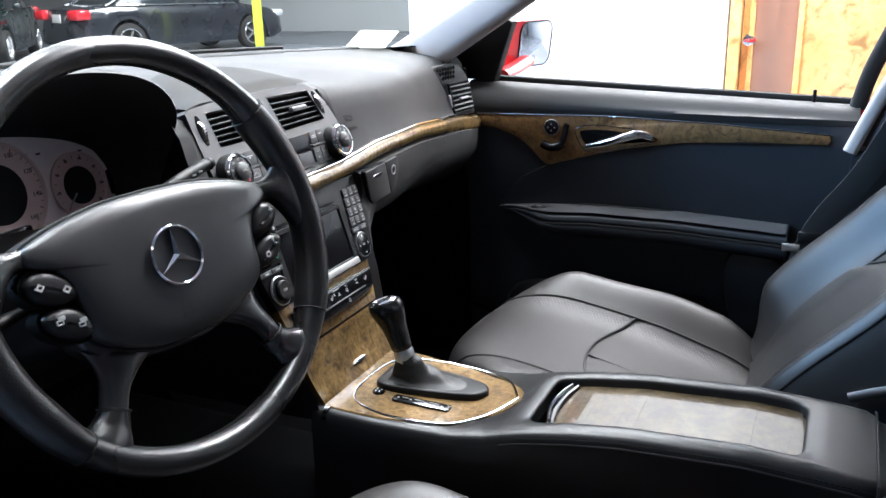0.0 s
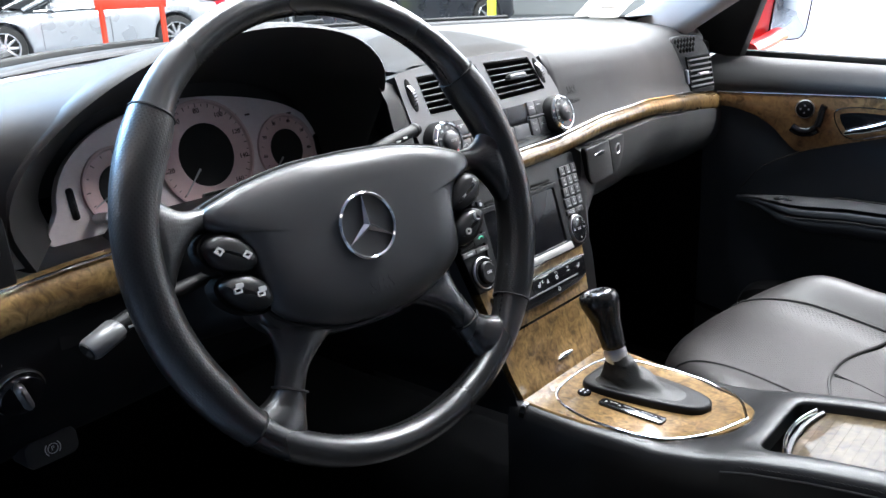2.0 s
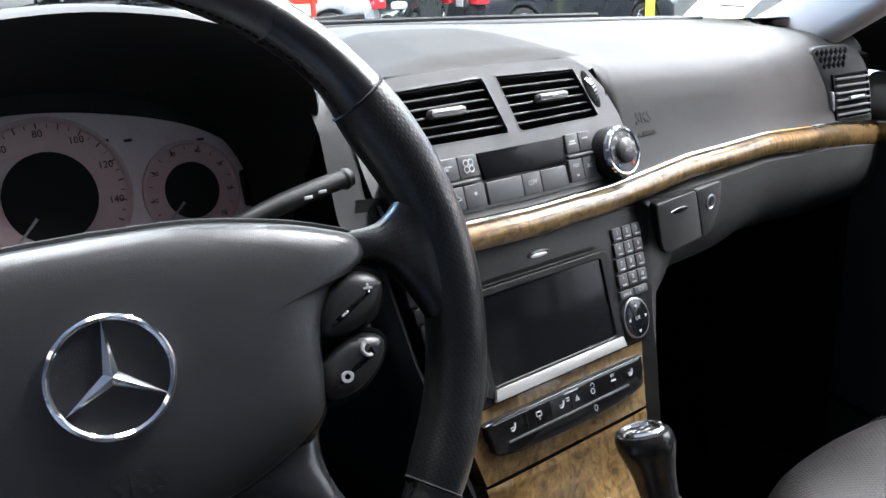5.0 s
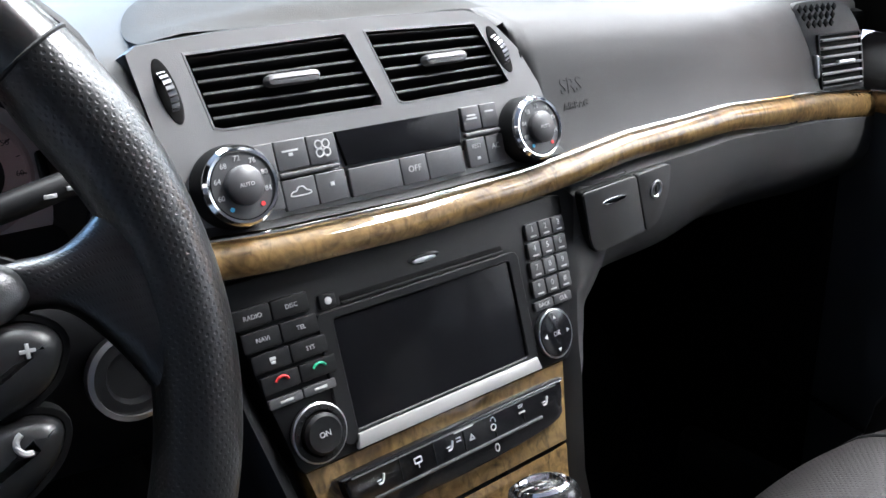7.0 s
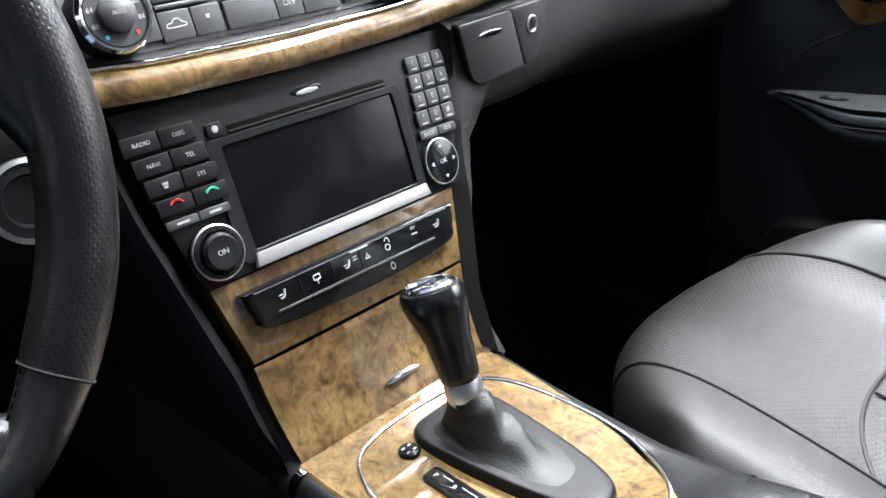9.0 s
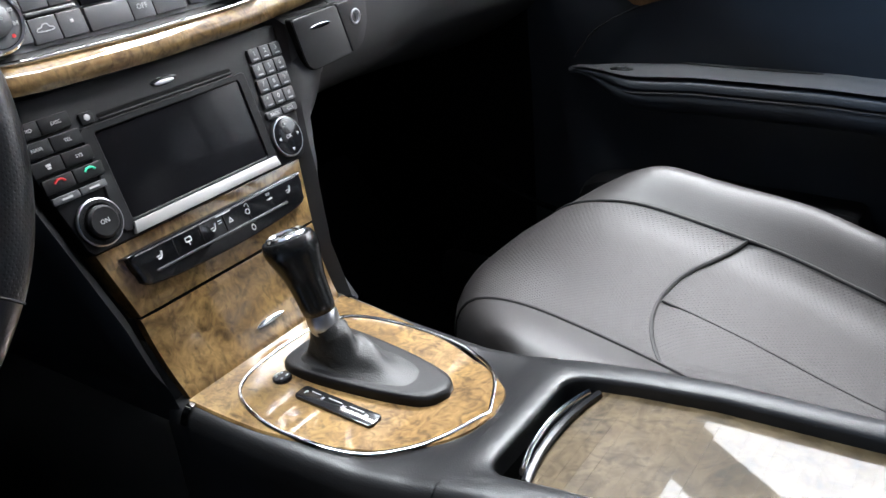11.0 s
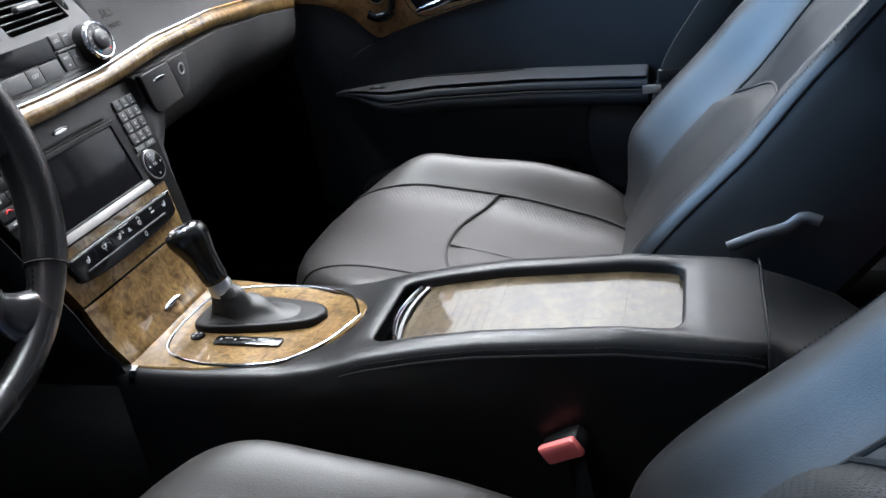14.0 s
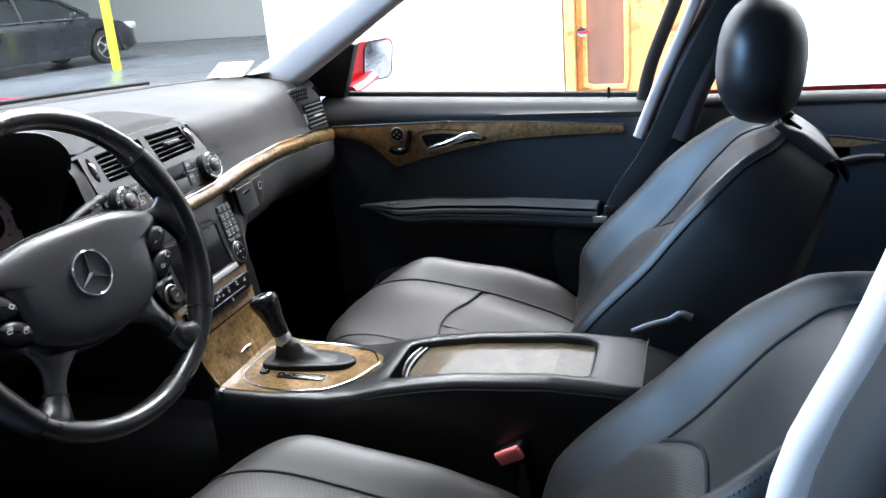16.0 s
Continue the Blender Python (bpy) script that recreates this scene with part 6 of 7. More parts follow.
    # headrest
    hc_ = o + ax_ * (H + rest[0]) + fo * rest[1]
    hup, hfo = V(0, -0.17, 0.985), V(0, 0.985, 0.17)
    rows = []
    for v in np.linspace(-1, 1, 24):
        r = math.sqrt(max(0, 1 - abs(v) ** 2.6))
        row = []
        for a in np.linspace(0, 2 * math.pi, 36, endpoint=False):
            c_, s2 = math.cos(a), math.sin(a)
            sq = 1 / (abs(c_) ** 2.6 + abs(s2) ** 2.6) ** (1 / 2.6)
            row.append(hc_ + hup * (0.103 * v) + V(1, 0, 0) * (0.125 * r * c_ * sq * (1 - 0.08 * v)) + hfo * (0.070 * r * s2 * sq + 0.008 * v))
        rows.append(row)
    head = part("headrest", Shape().grid(rows, cu=True), LEATHER, t, "rounded leather headrest", sharp=75)
    for sx in (-1, 1):
        q = o + ax_ * (H - 0.01) + V(1, 0, 0) * sx * 0.062 + fo * 0.030
        part("headrest_post", Shape().sweep([q, q * 0.45 + (hc_ + V(1, 0, 0) * sx * 0.062) * 0.55], 0.006, 12), CHROME, head, "chrome headrest post")
        part("post_collar", Shape().sweep([q + ax_ * 0.012, q + ax_ * 0.032], 0.0125, 14), BLACK, head)
    return t, o, ax_, fo


seat("passenger_seat", 0.385, 0.0, "black leather passenger seat with perforated cushion and headrest", 1)
seat("driver_seat", -0.390, 0.025, "black leather driver seat with perforated cushion and headrest", -1, -0.050, -0.030, 0.0, 0.73, (0.150, 0.020), (0.032, -0.085, 0.05))

# backrest release on the inboard side of the passenger seat
lev = thing("seat_lever", "slim grey metal release lever on the seat side", "lever")
part("arm", Shape().sweep(smooth_curve([(0.141, -0.561, 0.433), (0.139, -0.593, 0.448), (0.138, -0.619, 0.457), (0.137, -0.635, 0.469), (0.137, -0.652, 0.464)], 16), 0.0030, 10, ry=0.0065), SATIN, lev)

# seat belt buckle beside the driver's cushion
bk = thing("belt_buckle", "black belt buckle with a red release button", "belt buckle")
BF = Frame((-0.106, -0.407, 0.347), (-0.20, -0.85, 0.50), (-0.05, 0.35, 0.93))
part("housing", Shape().box((0.0, -0.002, -0.012), (0.044, 0.022, 0.020), 0.005, BF), BLACK, bk)
part("button", Shape().box((0.0, 0.0, 0.002), (0.043, 0.022, 0.008), 0.003, BF), REDGLASS, bk, "red release button")
bars(BF, 0.0, 0.0, bk, ((0.024, 0.002),), d=0.005)
part("strap", Shape().sweep([(-0.106, -0.420, 0.338), (-0.116, -0.43, 0.27), (-0.124, -0.44, 0.18)], 0.004, 8, ry=0.015), CARPET, bk)


# ---------------------------------------------------------------- passenger door
GZ = -0.35
door = thing("passenger_door", "closed black door trim with burl walnut inlay and chrome handle", "car door")


def door_x(y, z):
    """The trim's face: leans outwards at the sill, swells at the armrest."""
    return 0.752 + 0.035 * ease(z, 0.66, 0.73) + 0.010 * ease(0.55 - z, 0, 0.2)


def door_grid(y0, y1, z0, z1, ny, nz, off=0.0):
    return [[(door_x(y, z) - off, y, z) for z in np.linspace(z0, z1, nz)] for y in np.linspace(y0, y1, ny)]


s = Shape().grid(door_grid(0.225, -0.545, 0.08, 0.672, 40, 30))
part("lower_trim", s, DOORVINYL, door, "dark vinyl door trim", sharp=60)
# sill pad
rows = []
for y in np.linspace(0.215, -0.545, 40):
    zt = 0.727 - 0.026 * (0.16 - y) / 0.70
    sec = [(0.753, 0.668), (0.748, 0.680), (0.756, zt - 0.025), (0.772, zt - 0.006), (0.792, zt), (0.815, zt - 0.001), (0.830, zt - 0.004)]
    rows.append([(x, y, z) for x, z in smooth_curve(sec, 16)])
part("sill_pad", Shape().grid(rows), PAD, door, "grained black sill pad", sharp=60)
part("window_seal", Shape().sweep([(0.820, y, 0.730 - 0.026 * (0.16 - y) / 0.70) for y in np.linspace(0.17, -0.545, 20)], 0.006, 8, ry=0.008), RUBBER, door)
part("lock_pin", Shape().sweep([(0.800, -0.466, 0.700), (0.800, -0.466, 0.727)], 0.0035, 10), BLACK, door, "small black lock pin")

# wood inlay with its dropped front lobe
DF = Frame((0.7515, 0.0, 0.0), (0, -1, 0), (0, 0, 1))
wood = [(-0.183, 0.6645), (0.10, 0.670), (0.30, 0.664), (0.503, 0.652), (0.503, 0.634), (0.36, 0.632), (0.24, 0.624), (0.14, 0.608), (0.05, 0.586), (0.0, 0.572), (-0.028, 0.563), (-0.045, 0.575), (-0.075, 0.606), (-0.110, 0.626), (-0.150, 0.637), (-0.183, 0.640)]
wd = resample(wood, 110, True)
inlay = part("wood_inlay", Shape().prism(wd, DF, -0.004, 0.005, 0.003), WOODDARK, door, "glossy burl walnut door inlay")
part("chrome_line", Shape().sweep([DF(u, v + 0.001, 0.0045) for u, v in resample(wood[:4], 30)], 0.0014, 6), CHROME, inlay, "thin chrome line")
cup = smooth_curve([(0.030, 0.640), (0.060, 0.651), (0.115, 0.650), (0.165, 0.642), (0.192, 0.628), (0.160, 0.617), (0.110, 0.606), (0.070, 0.597), (0.045, 0.605)], 60, True)
part("handle_cup", Shape().loops([[DF(u, v, d) for u, v in inset(cup, q)] for q, d in ((-0.0015, 0.0048), (0.0, 0.0056), (0.002, 0.004), (0.010, 0.0052))], cap0=False), GLOSSBLACK, inlay, "dark handle recess")
hpth = smooth_curve([(0.052, 0.607, 0.009), (0.090, 0.618, 0.020), (0.130, 0.632, 0.026), (0.160, 0.640, 0.020), (0.184, 0.632, 0.008)], 24)
part("door_handle", Shape().sweep([DF(*q) for q in hpth], 0.0075, 14, ry=0.0055, up=(1, 0, 0), taper=np.interp(np.linspace(0, 1, 24), [0, 0.3, 0.75, 1], [0.55, 0.9, 1.25, 0.8])), CHROME, inlay, "curved chrome door handle")
mk = part("memory_switch", Shape().revolve([(0.0155, 0.004), (0.0155, 0.008), (0.0135, 0.0095), (0, 0.0095)], DF.moved(-0.020, 0.6435), 32), BLACK, inlay, "round black memory switch")
part("switch_ring", Shape().ring(circle(0.0165, 36, -0.020, 0.6435), circle(0.0150, 36, -0.020, 0.6435), DF, 0.004, 0.0085, 0.0005), SATIN, mk)
for u, v in ((-0.027, 0.6435), (-0.013, 0.6435), (-0.020, 0.650), (-0.020, 0.637)):
    bars(DF, u, v, mk, ((0.003, 0.003),), d=0.0094)
part("seat_switch", Shape().sweep([DF(u, v, 0.009) for u, v in smooth_curve([(-0.040, 0.610), (-0.025, 0.603), (-0.008, 0.604), (0.004, 0.611)], 14)], 0.0085, 12, ry=0.0065, up=(1, 0, 0)), GLOSSBLACK, inlay, "seat-shaped adjuster, cushion")
part("seat_switch", Shape().sweep([DF(u, v, 0.010) for u, v in smooth_curve([(0.004, 0.615), (0.008, 0.628), (0.011, 0.645), (0.014, 0.652)], 14)], 0.0062, 12, ry=0.0055, up=(1, 0, 0)), GLOSSBLACK, inlay, "seat-shaped adjuster, backrest")

# armrest shelf
def arm_z(y):
    return lerp(y, [(0.13, 0.467), (0.05, 0.475), (-0.08, 0.484), (-0.25, 0.484), (-0.44, 0.476)])


rows = []
for y in np.linspace(0.135, -0.448, 50):
    k = ease(0.135 - y, 0.0, 0.14)
    z = arm_z(y)
    x = 0.742 - 0.062 * k
    m_ = 0.12 + 0.88 * ease(0.135 - y, 0.0, 0.16)
    sec = [(0.756, z + 0.002), (x + 0.02 * m_, z + 0.001), (x + 0.005 * m_, z - 0.002 * m_), (x, z - 0.009 * m_), (x + 0.002, z - 0.015 * m_), (x + 0.009 * m_, z - 0.018 * m_), (x + 0.004 * m_, z - 0.024 * m_), (x + 0.005 * m_, z - 0.040 * m_), (x + 0.026 * m_, z - 0.054 * m_), (0.756, z - 0.062 * m_)]
    rows.append([(a, y, b) for a, b in smooth_curve(sec, 26)])
arm = part("armrest", Shape().grid(rows, cap0=True, cap1=True), DOORVINYL, door, "padded armrest shelf", sharp=60)
# paler than the armrest below: the highlight along the top is painted in
part("arm_top", Shape().grid([[(x, y, arm_z(y) + 0.004 + 0.001 * math.sin((x - 0.68) * 40)) for x in np.linspace(0.742 - 0.060 * ease(0.135 - y, 0, 0.14), 0.754, 8)] for y in np.linspace(0.125, -0.445, 40)]), mat("armrest_highlight", (0.060, 0.060, 0.064), 0.75, var=0.08, bump=0.15, bscale=900), arm, "smooth armrest top, paler for its highlight")
part("pull_recess", Shape().prism(smooth_curve([(0.05, 0.002), (0.06, 0.008), (0.20, 0.008), (0.23, 0.002), (0.14, -0.003)], 40, True), Frame((0.742, 0, arm_z(-0.18) + 0.0045), (0, -1, 0), (1, 0, 0)), 0, 0.0012, 0.0005), RUBBER, arm, "dark pull recess")
part("window_switch", Shape().prism(rrect(0.034, 0.012, 0.004, 5, -0.035, 0.0), Frame((0.716, 0, arm_z(0.03) + 0.0045), (0, -1, 0), (1, 0, 0)), 0, 0.0016, 0.0007), BLACK, arm, "black window switch plate")
part("window_key", Shape().box((-0.035, 0, 0.002), (0.014, 0.007, 0.003), 0.001, Frame((0.716, 0, arm_z(0.03) + 0.0045), (0, -1, 0), (1, 0, 0))), SATIN, arm)
part("arm_seam", Shape().sweep([(0.7415 - 0.0618 * ease(0.135 - y, 0, 0.14), y, arm_z(y) - 0.0185) for y in np.linspace(0.02, -0.445, 40)], 0.0012, 6), RUBBER, arm)
# bowed seam of the leather insert
part("insert_seam", Shape().sweep(smooth_curve([(0.750, 0.128, 0.485), (0.749, 0.09, 0.530), (0.749, 0.03, 0.562), (0.749, -0.05, 0.588), (0.749, -0.20, 0.622), (0.749, -0.40, 0.632)], 40), 0.0016, 6), RUBBER, door)
# map pocket and step below
part("map_pocket", Shape().prism(smooth_curve([(-0.08, 0.13), (0.34, 0.13), (0.36, 0.16), (0.31, 0.30), (0.28, 0.315), (-0.05, 0.31), (-0.11, 0.25)], 60, True), DF, -0.003, 0.045, 0.015), BLACK, door, "black door pocket")
part("rear_block", Shape().prism(smooth_curve([(0.35, 0.30), (0.345, 0.415), (0.44, 0.41), (0.45, 0.28), (0.40, 0.26)], 40, True), DF, -0.003, 0.028, 0.008), DOORVINYL, door)

# mirror sail, outside mirror
part("mirror_sail", Shape().prism([(-0.262, 0.735), (-0.160, 0.728), (-0.150, 0.755), (-0.118, 0.850), (-0.140, 0.862), (-0.262, 0.785)], Frame((0.790, 0, 0), (0, -1, 0), (0, 0, 1)), -0.02, 0.008, 0.004), BLACK, door, "black mirror sail panel")
mir = thing("outside_mirror", "red-painted outside mirror on the door", "wing mirror")
MF = Frame((0.990, 0.160, 0.790), (0.927, -0.375, 0), (-0.055, -0.136, 0.990))
rows = []
for k, (sc_, d) in enumerate(((0.985, 0.003), (1.0, 0.0), (1.02, -0.012), (0.98, -0.045), (0.80, -0.080), (0.45, -0.100))):
    rows.append([MF(u * sc_, v * sc_, d) for u, v in rrect(0.166, 0.108, 0.026, 7)])
part("housing", Shape().loops(rows[::-1]), CARRED, mir, "glossy red housing")
part("glass_rim", Shape().ring(rrect(0.112, 0.104, 0.024, 7, 0.024), rrect(0.107, 0.099, 0.022, 7, 0.024), MF, -0.002, 0.0055, 0.001), RUBBER, mir, "black rim")
mr = mat("mirror_glass", (0.92, 0.92, 0.92), 0.02, metal=1.0, var=0.01, rvar=0.01)
part("mirror_glass", Shape().prism(rrect(0.107, 0.099, 0.022, 7, 0.024), MF, -0.001, 0.0045, 0.0005), mr, mir, "mirror glass")
part("mirror_arm", Shape().sweep([(0.83, 0.165, 0.735), (0.90, 0.160, 0.742), (0.955, 0.150, 0.755)], 0.022, 12, ry=0.014), CARRED, mir)

# ---------------------------------------------------------------- pillars, roof, floor, glass
cabin = thing("cabin_shell", "car body shell with grey headliner, black carpet and red paint", "car body", kind="structure")


def pillar(path, widths, depths, material, name, label, n=22):
    p = smooth_curve(path, n)
    w, d = np.interp(np.linspace(0, 1, n), np.linspace(0, 1, len(widths)), widths), np.interp(np.linspace(0, 1, n), np.linspace(0, 1, len(depths)), depths)
    rows = []
    for i in range(n):
        t_ = p[min(i + 1, n - 1)] - p[max(i - 1, 0)]
        t_ /= np.linalg.norm(t_)
        side_ = np.cross(t_, (1, 0, 0))
        side_ /= np.linalg.norm(side_)
        out_ = np.cross(side_, t_)
        rows.append([p[i] + side_ * a + out_ * b for a, b in rrect(w[i] * 2, d[i] * 2, min(w[i], d[i]) * 0.8, 5)])
    return part(name, Shape().grid(rows, cu=True, cap0=True, cap1=True), material, cabin, label, sharp=60)


for sx in (-1.08, 1):
    pillar([(sx * 0.685, 0.342, 0.757), (sx * 0.680, 0.270, 0.798), (sx * 0.668, 0.11, 0.891), (sx * 0.640, -0.07, 0.995), (sx * 0.60, -0.27, 1.092)], (0.046, 0.042, 0.038, 0.036, 0.034), (0.030, 0.026, 0.024, 0.022, 0.02), GREYTRIM, "front_pillar", "light grey cloth-covered front pillar trim")
    sx = 1 if sx > 0 else -1
    if sx > 0:
        pillar([(sx * 0.765, 0.33, 0.775), (sx * 0.745, 0.14, 0.885), (sx * 0.70, -0.08, 1.015), (sx * 0.66, -0.26, 1.11)], (0.040, 0.034, 0.03, 0.03), (0.02, 0.02, 0.02, 0.02), RUBBER, "door_frame", "black window frame")
    b = 0 if sx > 0 else -0.13
    pillar([(sx * 0.745, -0.575 + b, 0.10), (sx * 0.742, -0.580 + b, 0.45), (sx * 0.745, -0.590 + b, 0.63)], (0.05, 0.05, 0.05), (0.03, 0.03, 0.03), BLACK, "lower_pillar", "black lower centre pillar")
    if sx > 0:
        # pillar in shadow: its shade is put into a darker cloth colour
        pillar([(0.745, -0.598, 0.63), (0.735, -0.634, 0.74), (0.712, -0.700, 0.88), (0.63, -0.79, 1.12)], (0.050, 0.048, 0.044, 0.042), (0.03, 0.028, 0.024, 0.02), mat("pillar_shade_cloth", (0.065, 0.052, 0.056), 0.9, var=0.08, bump=0.2, bscale=900), "centre_pillar", "centre pillar trim, cloth darkened for its shade")
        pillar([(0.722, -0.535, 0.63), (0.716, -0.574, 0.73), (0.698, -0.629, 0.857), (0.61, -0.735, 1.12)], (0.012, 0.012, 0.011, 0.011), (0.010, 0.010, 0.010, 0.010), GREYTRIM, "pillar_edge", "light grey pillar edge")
    else:
        pillar([(-0.728, -0.700, 0.60), (-0.720, -0.712, 0.735), (-0.712, -0.756, 0.85), (-0.62, -0.86, 1.12)], (0.017, 0.017, 0.016, 0.016), (0.012, 0.012, 0.012, 0.012), GREYTRIM, "centre_pillar", "light grey centre pillar edge")
        pillar([(-0.765, -0.745, 0.58), (-0.755, -0.760, 0.735), (-0.740, -0.805, 0.85), (-0.64, -0.91, 1.12)], (0.052, 0.052, 0.050, 0.045), (0.03, 0.03, 0.03, 0.02), RUBBER, "pillar_seal", "black door opening seal")
    if sx > 0:
        pillar([(sx * 0.800, -0.540, 0.70), (sx * 0.785, -0.560, 0.78), (sx * 0.75, -0.615, 0.92), (sx * 0.68, -0.69, 1.11)], (0.014, 0.014, 0.014, 0.014), (0.02, 0.02, 0.02, 0.02), RUBBER, "pillar_seal", "black rubber seal")
    # belt
    if sx > 0:
        pillar([(0.672, -0.735, 0.95), (0.672, -0.650, 0.79), (0.660, -0.565, 0.61), (0.652, -0.490, 0.487), (0.640, -0.455, 0.30)], (0.022, 0.022, 0.022, 0.022, 0.022), (0.0015,) * 5, RUBBER, "belt_strap", "black seat belt strap")
tongue = thing("belt_tongue", "steel belt tongue on the strap", "belt tongue")
part("tongue_body", Shape().box((0.652, -0.486, 0.487), (0.012, 0.04, 0.020), 0.004, Frame((0, 0, 0), (1, 0, 0), (0, 1, 0))), BLACK, tongue)
part("steel_tip", Shape().box((0.650, -0.457, 0.466), (0.004, 0.030, 0.014), 0.001), SATIN, tongue)

# roof lining and outer roof
rows = []
for x in np.linspace(-0.60, 0.60, 20):
    rows.append([(x, y, 1.175 - 0.05 * (x / 0.6) ** 4 - 0.03 * ease(y, -0.7, -0.15) - 0.12 * ease(-y, 1.2, 2.1)) for y in np.linspace(-0.20, -2.1, 24)])
part("roof_lining", Shape().grid(rows), HEADLINER, cabin, "light grey roof lining", sharp=60)
part("roof_skin", Shape().grid([[(x * 1.06, y, z + 0.035) for x, y, z in r] for r in rows]), CARRED, cabin, "red roof skin", sharp=60)
for sx in (-1, 1):
    part("roof_rail", Shape().sweep(smooth_curve([(sx * 0.605, -0.24, 1.105), (sx * 0.615, -0.7, 1.13), (sx * 0.60, -1.3, 1.12), (sx * 0.55, -2.0, 1.03)], 20), 0.035, 10), GREYTRIM, cabin)
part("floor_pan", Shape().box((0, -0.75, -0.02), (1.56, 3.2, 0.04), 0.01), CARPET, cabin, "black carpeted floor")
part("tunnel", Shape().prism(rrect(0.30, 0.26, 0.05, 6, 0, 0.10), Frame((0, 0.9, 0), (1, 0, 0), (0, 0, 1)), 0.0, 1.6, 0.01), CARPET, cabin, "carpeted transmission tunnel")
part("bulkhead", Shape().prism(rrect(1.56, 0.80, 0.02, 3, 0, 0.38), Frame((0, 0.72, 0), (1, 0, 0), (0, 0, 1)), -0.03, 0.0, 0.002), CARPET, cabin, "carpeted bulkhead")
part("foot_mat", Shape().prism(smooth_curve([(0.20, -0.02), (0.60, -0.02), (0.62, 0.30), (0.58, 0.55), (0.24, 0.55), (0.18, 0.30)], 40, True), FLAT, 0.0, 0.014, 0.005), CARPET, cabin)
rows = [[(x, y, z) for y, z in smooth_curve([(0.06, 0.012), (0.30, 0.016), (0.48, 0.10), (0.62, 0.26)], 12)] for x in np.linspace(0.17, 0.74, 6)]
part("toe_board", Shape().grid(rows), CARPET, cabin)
for sx in (-1, 1):
    part("sill_strip", Shape().box((sx * 0.745, -0.25, 0.06), (0.07, 1.3, 0.09), 0.02), RUBBER, cabin)
part("kick_trim", Shape().sweep(smooth_curve([(0.722, 0.313, 0.291), (0.720, 0.231, 0.256), (0.718, 0.12, 0.232), (0.718, -0.05, 0.215), (0.720, -0.3, 0.20)], 24), 0.005, 10), CARPET, cabin)
# rear cabin: bench, rear doors, rear window shelf
part("rear_wall", Shape().prism(rrect(1.5, 0.62, 0.05, 4, 0, 0.30), Frame((0, -1.62, 0), (1, 0, 0), (0, -0.35, 1)), -0.15, 0.0, 0.03), LEATHER, cabin, "black rear bench back")
part("rear_bench", Shape().box((0, -1.35, 0.22), (1.42, 0.55, 0.22), 0.06), LEATHER, cabin, "black rear bench")
part("rear_shelf", Shape().box((0, -2.0, 0.66), (1.5, 0.6, 0.05), 0.02), HEADLINER, cabin)
rd = thing("rear_door", "closed black rear door trim with a walnut strip", "car door")
part("lower_trim", Shape().grid([[(0.752 + 0.035 * ease(z, 0.62, 0.69) - 0.08 * ease(-y, 1.0, 1.9), y, z) for z in np.linspace(0.08, 0.69, 20)] for y in np.linspace(-0.62, -1.9, 20)]), DOORVINYL, rd)
part("sill_pad", Shape().sweep([(0.800 - 0.08 * ease(-y, 1.0, 1.9), y, 0.686 - 0.01 * ease(-y, 0.7, 1.9)) for y in np.linspace(-0.62, -1.9, 20)], 0.022, 10, ry=0.018), PAD, rd)
RDF = Frame((0.758, 0, 0), (0, -1, 0), (0, 0, 1))
rw = part("wood_inlay", Shape().prism(smooth_curve([(0.66, 0.615), (0.80, 0.622), (0.95, 0.612), (1.10, 0.590), (1.0, 0.575), (0.85, 0.565), (0.70, 0.57)], 50, True), RDF, -0.003, 0.006, 0.003), WOODDARK, rd, "walnut inlay")
part("chrome_line", Shape().sweep([RDF(u, v, 0.007) for u, v in smooth_curve([(0.66, 0.618), (0.80, 0.625), (0.95, 0.615), (1.10, 0.593)], 24)], 0.0016, 6), CHROME, rw)
part("door_handle", Shape().sweep([RDF(u, v, 0.012) for u, v in smooth_curve([(0.90, 0.556), (0.94, 0.566), (0.98, 0.574), (1.02, 0.574)], 14)], 0.007, 10), CHROME, rd, "chrome rear handle")

# windscreen glass
PAPER = mat("paper_sticker", (0.32, 0.30, 0.25), 0.7, var=0.04)
tl_ = PAPER.node_tree.nodes.new("ShaderNodeBsdfTranslucent")
tl_.inputs[0].default_value = (0.55, 0.53, 0.44, 1)
mx_ = PAPER.node_tree.nodes.new("ShaderNodeMixShader")
mx_.inputs[0].default_value = 0.7
PAPER.node_tree.links.new(PAPER.node_tree.nodes["Principled BSDF"].outputs[0], mx_.inputs[1])
PAPER.node_tree.links.new(tl_.outputs[0], mx_.inputs[2])
PAPER.node_tree.links.new(mx_.outputs[0], PAPER.node_tree.nodes["Material Output"].inputs[0])
def screen_pt(x, k):
    b = V(x, glass_edge(x) + 0.004, 0.800)
    tp = V(x * 0.86, -0.19 - 0.10 * (x / 0.6) ** 2, 1.135)
    m_ = b * (1 - k) + tp * k
    return m_ + V(0, 0.05, 0.03) * math.sin(k * math.pi)


gl = part("windscreen", Shape().grid([[screen_pt(x, k) for k in np.linspace(0, 1, 14)] for x in np.linspace(-0.68, 0.68, 24)]), CLEAR, cabin, "clear windscreen", sharp=80)
gl.visible_shadow = False
